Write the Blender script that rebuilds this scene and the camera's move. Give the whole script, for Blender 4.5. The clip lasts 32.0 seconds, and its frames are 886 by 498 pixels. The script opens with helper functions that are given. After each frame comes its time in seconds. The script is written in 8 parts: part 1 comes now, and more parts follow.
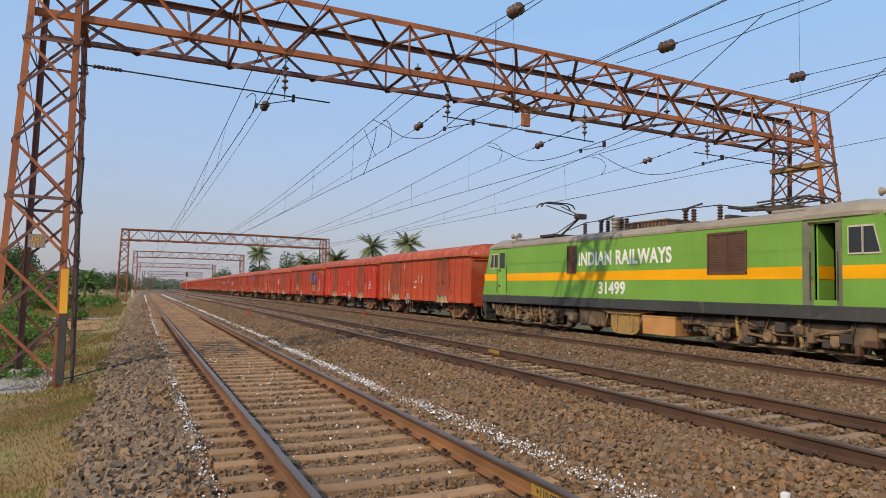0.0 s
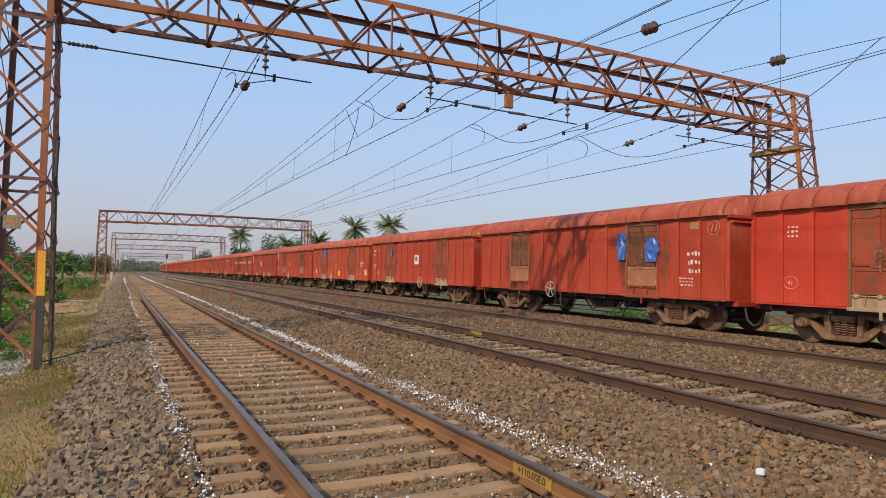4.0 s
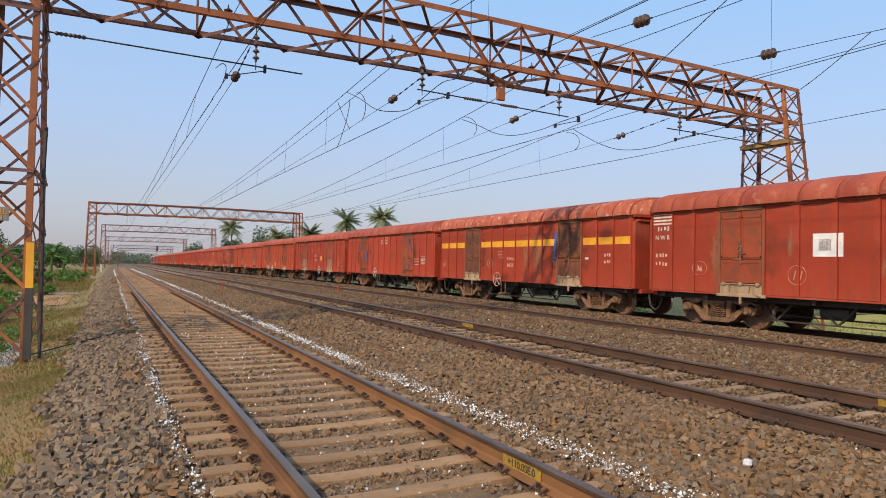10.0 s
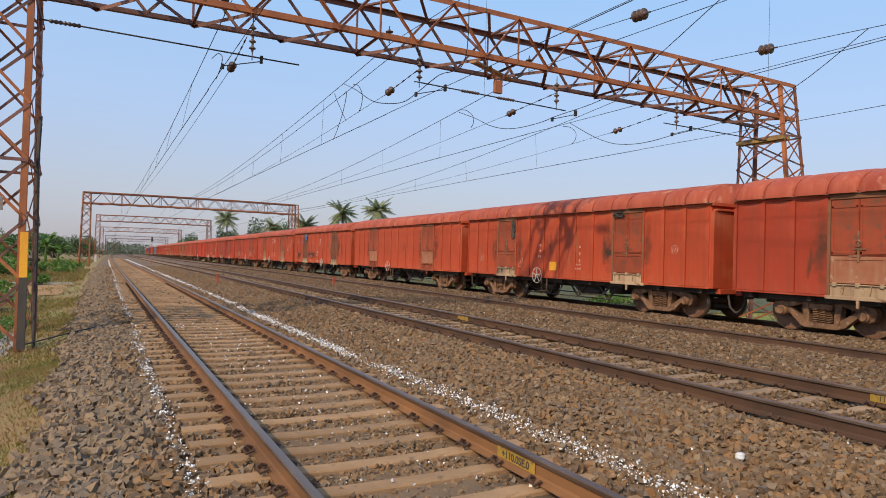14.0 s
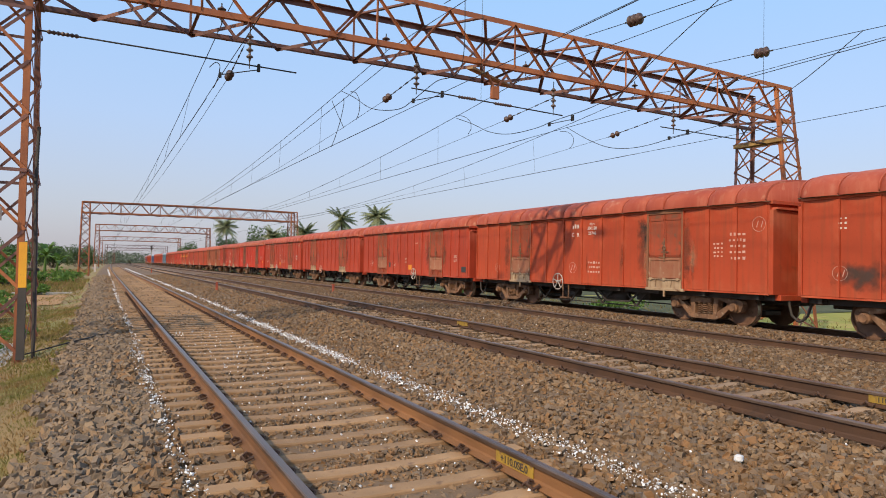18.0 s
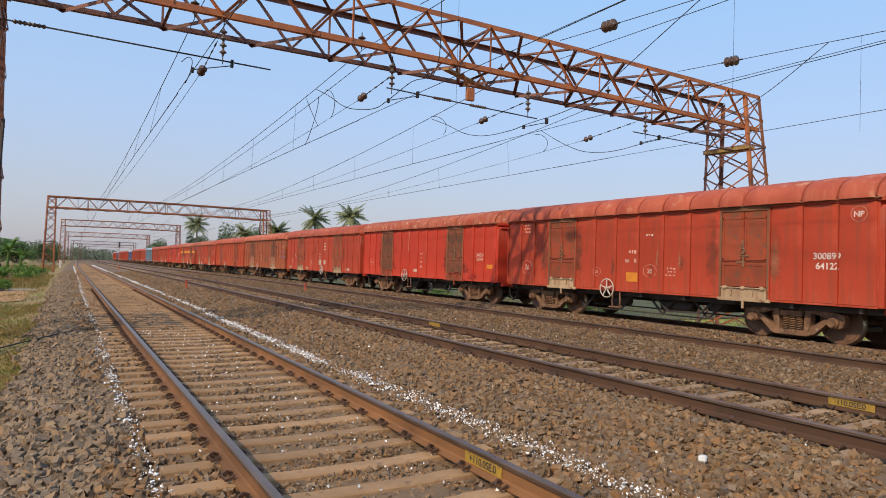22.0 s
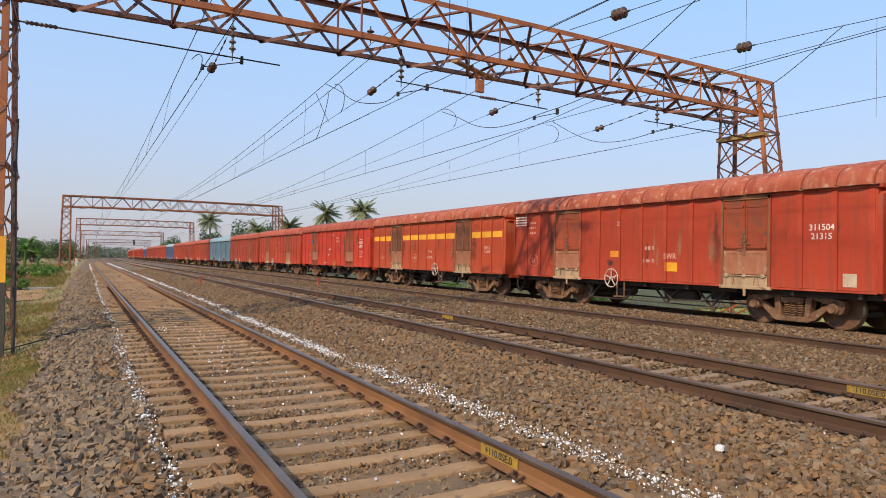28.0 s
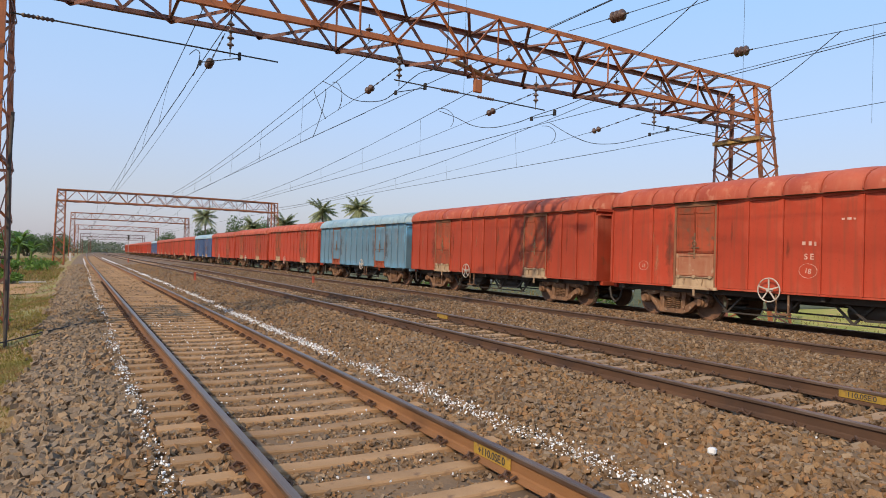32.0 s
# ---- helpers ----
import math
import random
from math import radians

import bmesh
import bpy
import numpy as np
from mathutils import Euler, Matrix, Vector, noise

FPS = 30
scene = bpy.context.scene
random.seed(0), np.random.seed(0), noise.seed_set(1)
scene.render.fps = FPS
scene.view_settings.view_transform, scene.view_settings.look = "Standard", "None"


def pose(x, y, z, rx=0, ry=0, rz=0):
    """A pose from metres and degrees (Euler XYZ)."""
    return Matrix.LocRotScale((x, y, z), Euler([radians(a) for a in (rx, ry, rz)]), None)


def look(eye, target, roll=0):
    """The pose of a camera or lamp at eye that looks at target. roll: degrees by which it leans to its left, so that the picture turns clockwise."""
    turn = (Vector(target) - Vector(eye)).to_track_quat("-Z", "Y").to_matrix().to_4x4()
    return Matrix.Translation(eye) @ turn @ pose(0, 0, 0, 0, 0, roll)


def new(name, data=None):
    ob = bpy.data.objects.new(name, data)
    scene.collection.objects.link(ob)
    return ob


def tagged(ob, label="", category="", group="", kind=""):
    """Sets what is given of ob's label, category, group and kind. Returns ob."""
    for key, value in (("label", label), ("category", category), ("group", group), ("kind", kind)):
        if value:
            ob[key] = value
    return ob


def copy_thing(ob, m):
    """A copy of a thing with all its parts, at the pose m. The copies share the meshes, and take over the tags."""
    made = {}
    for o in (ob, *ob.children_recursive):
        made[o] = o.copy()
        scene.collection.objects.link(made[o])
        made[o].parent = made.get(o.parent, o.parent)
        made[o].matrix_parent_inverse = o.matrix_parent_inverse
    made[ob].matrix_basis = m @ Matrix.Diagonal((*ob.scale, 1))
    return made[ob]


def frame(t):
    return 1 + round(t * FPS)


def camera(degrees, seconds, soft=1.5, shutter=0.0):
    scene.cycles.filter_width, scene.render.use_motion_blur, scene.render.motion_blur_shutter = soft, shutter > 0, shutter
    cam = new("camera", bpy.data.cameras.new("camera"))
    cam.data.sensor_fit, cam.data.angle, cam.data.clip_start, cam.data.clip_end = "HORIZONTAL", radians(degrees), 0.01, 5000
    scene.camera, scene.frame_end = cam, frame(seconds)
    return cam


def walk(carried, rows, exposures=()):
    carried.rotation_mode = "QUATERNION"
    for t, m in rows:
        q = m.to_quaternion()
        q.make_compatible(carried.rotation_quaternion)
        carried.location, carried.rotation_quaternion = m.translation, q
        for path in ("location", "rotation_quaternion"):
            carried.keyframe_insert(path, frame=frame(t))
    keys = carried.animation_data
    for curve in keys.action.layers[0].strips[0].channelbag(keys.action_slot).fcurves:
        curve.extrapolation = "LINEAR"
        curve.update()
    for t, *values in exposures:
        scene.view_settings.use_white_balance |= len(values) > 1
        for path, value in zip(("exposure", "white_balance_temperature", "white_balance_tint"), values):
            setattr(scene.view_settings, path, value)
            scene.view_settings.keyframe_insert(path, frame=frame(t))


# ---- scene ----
# ---- camera and its path ----
cam = camera(68.76, 32.0, soft=0.95)
# seconds, eye, yaw to the right of the track, tilt up, lean
PATH = [
    (0, -0.012, 0.011, 1.502, 25.308, 3.534, 1.148),
    (0.5, -0.010, 0.009, 1.500, 26.631, 3.525, 0.975),
    (1, -0.012, 0.012, 1.498, 27.307, 3.385, 0.949),
    (1.5, -0.004, 0.015, 1.497, 26.637, 3.101, 0.807),
    (2, -0.007, 0.018, 1.502, 26.974, 2.787, 0.691),
    (2.5, -0.010, 0.015, 1.499, 27.218, 2.538, 0.771),
    (3, -0.016, 0.013, 1.499, 27.237, 2.305, 1.003),
    (3.5, -0.016, 0.013, 1.497, 27.027, 2.146, 1.138),
    (5.5, -0.010, 0.014, 1.493, 26.660, 1.344, 1.159),
    (6, -0.003, 0.010, 1.494, 26.771, 1.168, 1.371),
    (6.5, -0.009, 0.008, 1.498, 26.887, 1.129, 1.132),
    (7, -0.005, 0.010, 1.493, 27.016, 1.200, 0.923),
    (7.5, -0.008, 0.006, 1.492, 27.089, 1.261, 0.768),
    (8, -0.014, 0.007, 1.496, 27.067, 1.350, 1.115),
    (8.5, -0.009, 0.010, 1.491, 27.132, 1.409, 1.362),
    (9, -0.010, 0.006, 1.491, 27.288, 1.395, 1.581),
    (9.5, -0.006, 0.006, 1.496, 27.474, 1.338, 1.199),
    (10, -0.007, 0.005, 1.496, 27.606, 1.335, 1.178),
    (10.5, -0.007, 0.007, 1.495, 27.674, 1.350, 1.479),
    (11, -0.007, 0.008, 1.492, 27.739, 1.266, 1.276),
    (11.5, -0.001, 0.009, 1.492, 27.831, 1.124, 0.941),
    (12, -0.000, 0.010, 1.491, 27.901, 0.981, 0.863),
    (12.5, 0.002, 0.013, 1.494, 27.949, 0.904, 0.933),
    (13, 0.002, 0.007, 1.491, 27.943, 0.849, 1.077),
    (13.5, -0.005, 0.010, 1.491, 27.989, 0.809, 1.369),
    (14, -0.009, 0.009, 1.492, 27.998, 0.728, 1.635),
    (14.5, -0.003, 0.011, 1.490, 27.935, 0.583, 1.454),
    (16.5, -0.008, 0.008, 1.493, 27.509, 0.544, 1.525),
    (17, -0.007, 0.003, 1.490, 27.498, 0.646, 1.223),
    (17.5, -0.001, -0.007, 1.492, 27.667, 0.867, 0.992),
    (18, 0.002, -0.022, 1.490, 28.024, 1.243, 1.032),
    (18.5, 0.004, -0.030, 1.489, 28.399, 1.563, 1.462),
    (19, 0.004, -0.032, 1.483, 28.778, 1.781, 1.926),
    (19.5, 0.009, -0.031, 1.486, 29.124, 1.899, 1.982),
    (20, 0.010, -0.032, 1.486, 29.440, 1.835, 2.074),
    (20.5, 0.012, -0.033, 1.487, 29.776, 1.732, 2.115),
    (21, 0.010, -0.031, 1.483, 30.004, 1.589, 2.378),
    (21.5, 0.013, -0.029, 1.488, 30.219, 1.410, 2.225),
    (22, 0.012, -0.038, 1.487, 30.339, 1.366, 1.756),
    (22.5, 0.012, -0.038, 1.489, 30.451, 1.594, 1.536),
    (23, 0.014, -0.036, 1.490, 30.595, 1.866, 1.340),
    (23.5, 0.017, -0.030, 1.488, 30.678, 2.049, 1.405),
    (24, 0.021, -0.031, 1.485, 30.667, 1.955, 1.125),
    (24.5, 0.020, -0.029, 1.485, 30.594, 1.712, 0.878),
    (25, 0.020, -0.030, 1.486, 30.311, 1.440, 0.686),
    (25.5, 0.018, -0.028, 1.485, 29.966, 1.228, 0.577),
    (27.5, 0.015, -0.025, 1.484, 29.306, 0.803, 0.944),
    (28, 0.010, -0.028, 1.485, 29.305, 0.710, 0.892),
    (28.5, 0.013, -0.021, 1.483, 29.305, 0.651, 1.021),
    (29, 0.011, -0.031, 1.482, 29.451, 0.549, 1.064),
    (29.5, 0.009, -0.028, 1.484, 29.586, 0.442, 1.073),
    (30, 0.008, -0.028, 1.483, 29.724, 0.412, 1.141),
    (30.5, 0.004, -0.030, 1.486, 29.762, 0.431, 1.289),
    (31, 0.003, -0.031, 1.484, 29.697, 0.550, 1.556),
    (31.5, 0.006, -0.025, 1.484, 29.681, 0.619, 1.694),
    (32, 0.007, -0.026, 1.485, 29.710, 0.670, 1.689),
]


def aim(x, y, z, yaw, tilt, lean):
    a, b = radians(yaw), radians(tilt)
    way = Vector((math.sin(a) * math.cos(b), math.cos(a) * math.cos(b), math.sin(b)))
    eye = Vector((x, y, z))
    return look(eye, eye + way, lean)


walk(cam, [(r[0], aim(*r[1:])) for r in PATH],
     [(0.0, -0.14), (3.0, -0.08), (6.0, 0.0), (11.0, 0.0), (14.0, 0.0), (18.0, 0.09), (20.0, 0.02), (25.0, 0.0), (29.0, 0.13), (32.0, 0.11)])

# ---- light ----
SUN_WAY = Vector((1.1, 0.51, -1.0)).normalized()
world = bpy.data.worlds.new("world")
scene.world = world
world.use_nodes = True
wt = world.node_tree
sky = wt.nodes.new("ShaderNodeTexSky")
sky.sky_type = "NISHITA"
sky.sun_disc = False
sky.sun_elevation = math.asin(-SUN_WAY.z)
sky.sun_rotation = math.atan2(-SUN_WAY.x, -SUN_WAY.y)
sky.altitude = 0
sky.air_density = 1.0
sky.dust_density = 2.5
sky.ozone_density = 3.0
bg = wt.nodes["Background"]
bg.inputs["Strength"].default_value = 0.045
wt.links.new(sky.outputs["Color"], bg.inputs["Color"])
haze = wt.nodes.new("ShaderNodeBackground")
# the haze is grey near the horizon and clear blue higher up
height = wt.nodes.new("ShaderNodeSeparateXYZ")
wt.links.new(wt.nodes.new("ShaderNodeTexCoord").outputs["Generated"], height.inputs[0])
fade = wt.nodes.new("ShaderNodeValToRGB")
for i, (at_z, tint) in enumerate(((0.0, (0.555, 0.525, 0.565)), (0.09, (0.525, 0.565, 0.68)), (0.20, (0.475, 0.62, 0.88)), (0.38, (0.39, 0.64, 1.0)), (1.0, (0.45, 0.65, 0.96)))):
    stop = fade.color_ramp.elements[i] if i < 2 else fade.color_ramp.elements.new(at_z)
    stop.position, stop.color = at_z, (*tint, 1)
wt.links.new(height.outputs["Z"], fade.inputs["Fac"])
wt.links.new(fade.outputs["Color"], haze.inputs["Color"])
haze.inputs["Strength"].default_value = 0.78
both = wt.nodes.new("ShaderNodeAddShader")
wt.links.new(bg.outputs[0], both.inputs[0])
wt.links.new(haze.outputs[0], both.inputs[1])
wt.links.new(both.outputs[0], wt.nodes["World Output"].inputs["Surface"])
sun_data = bpy.data.lights.new("sun", "SUN")
sun_data.energy = 3.4
sun_data.angle = radians(1.2)
sun_data.color = (1.0, 0.785, 0.53)
sun = new("sun", sun_data)
sun.matrix_world = look(Vector((0, 0, 60)), Vector((0, 0, 60)) + SUN_WAY)
scene.view_settings.exposure = 0.0


# ---- mesh building ----
class Shape:
    """Collects vertices and faces of one mesh."""

    def __init__(self):
        self.v, self.f = [], []

    def add(self, verts, faces):
        n = len(self.v)
        self.v += [tuple(p) for p in verts]
        self.f += [tuple(i + n for i in face) for face in faces]
        return self

    def box(self, x0, x1, y0, y1, z0, z1, c=0.0):
        """A box; c: the width of the chamfer on all edges."""
        if c <= 0:
            self.add([(x, y, z) for z in (z0, z1) for y in (y0, y1) for x in (x0, x1)],
                     [(0, 2, 3, 1), (4, 5, 7, 6), (0, 1, 5, 4), (2, 6, 7, 3), (0, 4, 6, 2), (1, 3, 7, 5)])
            return self
        lo, hi = (x0, y0, z0), (x1, y1, z1)
        verts, index = [], {}
        for sx in (0, 1):
            for sy in (0, 1):
                for sz in (0, 1):
                    s = (sx, sy, sz)
                    for a in range(3):
                        p = [hi[k] - c if s[k] else lo[k] + c for k in range(3)]
                        p[a] = hi[a] if s[a] else lo[a]
                        index[(s, a)] = len(verts)
                        verts.append(p)
        faces = []
        for a in range(3):
            b, d = [k for k in range(3) if k != a]
            for side in (0, 1):
                loop = []
                for u, w in ((0, 0), (1, 0), (1, 1), (0, 1)):
                    s = [0, 0, 0]
                    s[a], s[b], s[d] = side, u, w
                    loop.append(index[(tuple(s), a)])
                faces.append(loop if (side == 1) == (a != 1) else loop[::-1])
        for a in range(3):
            b, d = [k for k in range(3) if k != a]
            for u in (0, 1):
                for w in (0, 1):
                    s0, s1 = [0, 0, 0], [0, 0, 0]
                    s0[b] = s1[b] = u
                    s0[d] = s1[d] = w
                    s1[a] = 1
                    loop = [index[(tuple(s0), b)], index[(tuple(s1), b)], index[(tuple(s1), d)], index[(tuple(s0), d)]]
                    faces.append(loop if ((u == w) == (a == 1)) else loop[::-1])
        for sx in (0, 1):
            for sy in (0, 1):
                for sz in (0, 1):
                    loop = [index[((sx, sy, sz), a)] for a in range(3)]
                    faces.append(loop if (sx + sy + sz) % 2 else loop[::-1])
        return self.add(verts, faces)

    def prism(self, profile, p, q, up=(0, 0, 1), closed=True):
        """A profile of (side, up) points, swept from p to q."""
        p, q = Vector(p), Vector(q)
        d = (q - p).normalized()
        u = Vector(up)
        if abs(d.dot(u)) > 0.98:
            u = Vector((0, 1, 0))
        s = d.cross(u).normalized()
        u = s.cross(d)
        n = len(profile)
        verts = [e + s * a + u * b for e in (p, q) for a, b in profile]
        faces = [(i, (i + 1) % n, n + (i + 1) % n, n + i) for i in range(n if closed else n - 1)]
        if closed:
            faces += [tuple(range(n))[::-1], tuple(range(n, 2 * n))]
        return self.add(verts, faces)

    def bar(self, p, q, w, t=None, up=(0, 0, 1)):
        a, b = w / 2, (t or w) / 2
        return self.prism([(-a, -b), (a, -b), (a, b), (-a, b)], p, q, up)

    def angle(self, p, q, w, t=0.012, up=(0, 0, 1), flip=1):
        """An angle iron."""
        return self.prism([(0, 0), (flip * w, 0), (flip * w, t), (flip * t, t), (flip * t, w), (0, w)][::flip], p, q, up)

    def cyl(self, p, q, r, n=12, r2=None):
        return self.prism2(p, q, [(0, r), (1, r if r2 is None else r2)], n)

    def prism2(self, p, q, rings, n=12):
        """A round body from p to q; rings: (part of the way, radius)."""
        p, q = Vector(p), Vector(q)
        d = (q - p).normalized()
        u = Vector((0, 0, 1)) if abs(d.z) < 0.9 else Vector((0, 1, 0))
        s = d.cross(u).normalized()
        u = s.cross(d)
        verts, faces = [], []
        for k, r in rings:
            c = p.lerp(q, k)
            verts += [c + s * (r * math.cos(2 * math.pi * i / n)) + u * (r * math.sin(2 * math.pi * i / n)) for i in range(n)]
        for j in range(len(rings) - 1):
            for i in range(n):
                faces.append((j * n + i, j * n + (i + 1) % n, (j + 1) * n + (i + 1) % n, (j + 1) * n + i))
        faces += [tuple(range(n))[::-1], tuple(range((len(rings) - 1) * n, len(rings) * n))]
        return self.add(verts, faces)

    def tube(self, pts, r, n=6, taper=1.0):
        """A round tube along points."""
        pts = [Vector(p) for p in pts]
        m = len(pts)
        verts, faces = [], []
        for j, p in enumerate(pts):
            d = (pts[min(j + 1, m - 1)] - pts[max(j - 1, 0)]).normalized()
            u = Vector((0, 0, 1)) if abs(d.z) < 0.95 else Vector((0, 1, 0))
            s = d.cross(u).normalized()
            u = s.cross(d)
            rr = r * (1 + (taper - 1) * j / (m - 1))
            verts += [p + s * (rr * math.cos(2 * math.pi * i / n)) + u * (rr * math.sin(2 * math.pi * i / n)) for i in range(n)]
        for j in range(m - 1):
            for i in range(n):
                faces.append((j * n + i, j * n + (i + 1) % n, (j + 1) * n + (i + 1) % n, (j + 1) * n + i))
        faces += [tuple(range(n))[::-1], tuple(range((m - 1) * n, m * n))]
        return self.add(verts, faces)

    def ring(self, c, axis, R, r, n=20, k=6):
        """A torus round c."""
        c, d = Vector(c), Vector(axis).normalized()
        u = Vector((0, 0, 1)) if abs(d.z) < 0.9 else Vector((0, 1, 0))
        s = d.cross(u).normalized()
        u = s.cross(d)
        verts, faces = [], []
        for i in range(n):
            a = 2 * math.pi * i / n
            out = s * math.cos(a) + u * math.sin(a)
            verts += [c + out * (R + r * math.cos(2 * math.pi * j / k)) + d * (r * math.sin(2 * math.pi * j / k)) for j in range(k)]
        for i in range(n):
            for j in range(k):
                faces.append((i * k + j, ((i + 1) % n) * k + j, ((i + 1) % n) * k + (j + 1) % k, i * k + (j + 1) % k))
        return self.add(verts, faces)

    def mesh(self, name, material, smooth=False):
        me = bpy.data.meshes.new(name)
        me.from_pydata(self.v, [], self.f)
        me.update()
        bm = bmesh.new()
        bm.from_mesh(me)
        bmesh.ops.recalc_face_normals(bm, faces=bm.faces)
        bm.to_mesh(me)
        bm.free()
        me.materials.append(material)
        if smooth:
            me.shade_smooth()
        return me


def part(name, shape, material, parent, label="", smooth=False):
    """One mesh object under a thing or a part."""
    me = shape.mesh(name, material, smooth) if isinstance(shape, Shape) else shape
    ob = new(name, me)
    ob.parent = parent
    if label:
        tagged(ob, label)
    return ob


def thing(name, label, category, m=None, shape=None, material=None, group="", kind="", smooth=False):
    ob = new(name, shape.mesh(name, material, smooth) if shape else None)
    if m is not None:
        ob.matrix_basis = m
    return tagged(ob, label, category, group, kind)


def outline_of(text, bold=0.012):
    """Points and faces of a text in the built-in font, one unit high and thick."""
    cu = bpy.data.curves.new("lettering", "FONT")
    cu.body, cu.size, cu.extrude, cu.offset = text, 1.0, 1.0, bold
    ob = bpy.data.objects.new("lettering", cu)
    scene.collection.objects.link(ob)
    me = bpy.data.meshes.new_from_object(ob.evaluated_get(bpy.context.evaluated_depsgraph_get()))
    bpy.data.objects.remove(ob)
    got = [tuple(v.co) for v in me.vertices], [tuple(p.vertices) for p in me.polygons]
    bpy.data.meshes.remove(me)
    return got


GLYPHS = {}
II = max(p[0] for p in outline_of("II")[0])
for ch in " +-.0123456789ABCDEFGHIJLMNPRSWY":
    GLYPHS[ch] = (outline_of(ch) if ch != " " else ([], [])), max(p[0] for p in outline_of("I" + ch + "I")[0]) - II


BOLD = {ch: (outline_of(ch, 0.034) if ch != " " else ([], [])) for ch in " 1349ADILNRSWY"}


def lettering(text, size, depth, material, bold=False):
    """A mesh of raised letters, centred, standing in the XZ plane and read from -Y."""
    sh, x = Shape(), 0.0
    for ch in text:
        (verts, faces), wide = GLYPHS[ch]
        if bold:
            (verts, faces), wide = BOLD[ch], wide + 0.03
        sh.add([((a + x) * size, -c * depth, (b - 0.36) * size) for a, b, c in verts], faces)
        x += wide
    half = x * size / 2
    me = bpy.data.meshes.new("lettering")
    me.from_pydata([(a - half, b, c) for a, b, c in sh.v], [], sh.f)
    me.update()
    me.materials.append(material)
    return me


# ---- materials ----
def surface(name, low, high, rough=0.75, metal=0.0, scale=2.0, fine=40.0, bump=0.15, wear=None, wear_at=0.62,
            streaks=0.0, rand=0.1, island=0.0, spec=0.5, fade=None):
    """Colour between low and high by two scales of noise, with wear of another colour and vertical streaks."""
    m = bpy.data.materials.new(name)
    m.use_nodes = True
    nt = m.node_tree
    N, L = nt.nodes, nt.links
    b = N["Principled BSDF"]
    b.inputs["Metallic"].default_value = metal
    b.inputs["Specular IOR Level"].default_value = spec
    co = N.new("ShaderNodeTexCoord").outputs["Object"]

    def noise_at(s, detail=4.0, squash=None):
        n = N.new("ShaderNodeTexNoise")
        n.inputs["Scale"].default_value, n.inputs["Detail"].default_value = s, detail
        src = co
        if squash:
            mp = N.new("ShaderNodeMapping")
            mp.inputs["Scale"].default_value = squash
            L.new(co, mp.inputs["Vector"])
            src = mp.outputs["Vector"]
        L.new(src, n.inputs["Vector"])
        return n.outputs["Fac"]

    def ramp(fac, a, c):
        r = N.new("ShaderNodeMapRange")
        r.inputs["From Min"].default_value, r.inputs["From Max"].default_value = a, c
        L.new(fac, r.inputs["Value"])
        return r.outputs["Result"]

    def mix(fac, a, c, mode="MIX"):
        x = N.new("ShaderNodeMix")
        x.data_type, x.blend_type = "RGBA", mode
        for key, v in (("A", a), ("B", c)):
            sock = [s for s in x.inputs if s.name == key and s.type == "RGBA"][0]
            if isinstance(v, tuple):
                sock.default_value = (*v, 1)
            else:
                L.new(v, sock)
        if isinstance(fac, float):
            x.inputs[0].default_value = fac
        else:
            L.new(fac, x.inputs[0])
        return [s for s in x.outputs if s.type == "RGBA"][0]

    n1, n2 = noise_at(scale), noise_at(fine, 6.0)
    col = mix(ramp(n1, 0.3, 0.7), low, high)
    dark = tuple(0.55 * c for c in low)
    col = mix(ramp(n2, 0.62, 0.9), col, dark)
    if fade:
        col = mix(ramp(noise_at(0.9, 5.0), 0.45, 0.75), col, fade)
    if streaks:
        st = noise_at(1.0, 5.0, (9.0, 9.0, 0.5))
        x = N.new("ShaderNodeMath")
        x.operation = "MULTIPLY"
        L.new(ramp(st, 0.50, 0.72), x.inputs[0])
        x.inputs[1].default_value = streaks
        col = mix(x.outputs[0], col, wear or dark)
    if wear:
        wn = noise_at(scale * 2.3, 8.0)
        col = mix(ramp(wn, wear_at, wear_at + 0.12), col, wear)
    if rand or island:
        if island:
            src, amount = N.new("ShaderNodeNewGeometry").outputs["Random Per Island"], island
        else:
            src, amount = N.new("ShaderNodeObjectInfo").outputs["Random"], rand
        r = N.new("ShaderNodeMapRange")
        r.inputs["To Min"].default_value, r.inputs["To Max"].default_value = 1 - amount, 1 + amount
        L.new(src, r.inputs["Value"])
        hsv = N.new("ShaderNodeHueSaturation")
        L.new(r.outputs["Result"], hsv.inputs["Value"])
        L.new(col, hsv.inputs["Color"])
        col = hsv.outputs["Color"]
    L.new(col, b.inputs["Base Color"])
    rr = N.new("ShaderNodeMapRange")
    rr.inputs["To Min"].default_value, rr.inputs["To Max"].default_value = max(0.05, rough - 0.12), min(1.0, rough + 0.12)
    L.new(n1, rr.inputs["Value"])
    L.new(rr.outputs["Result"], b.inputs["Roughness"])
    if bump:
        bp = N.new("ShaderNodeBump")
        bp.inputs["Strength"].default_value, bp.inputs["Distance"].default_value = bump, 0.02
        L.new(n2, bp.inputs["Height"])
        L.new(bp.outputs["Normal"], b.inputs["Normal"])
    return m


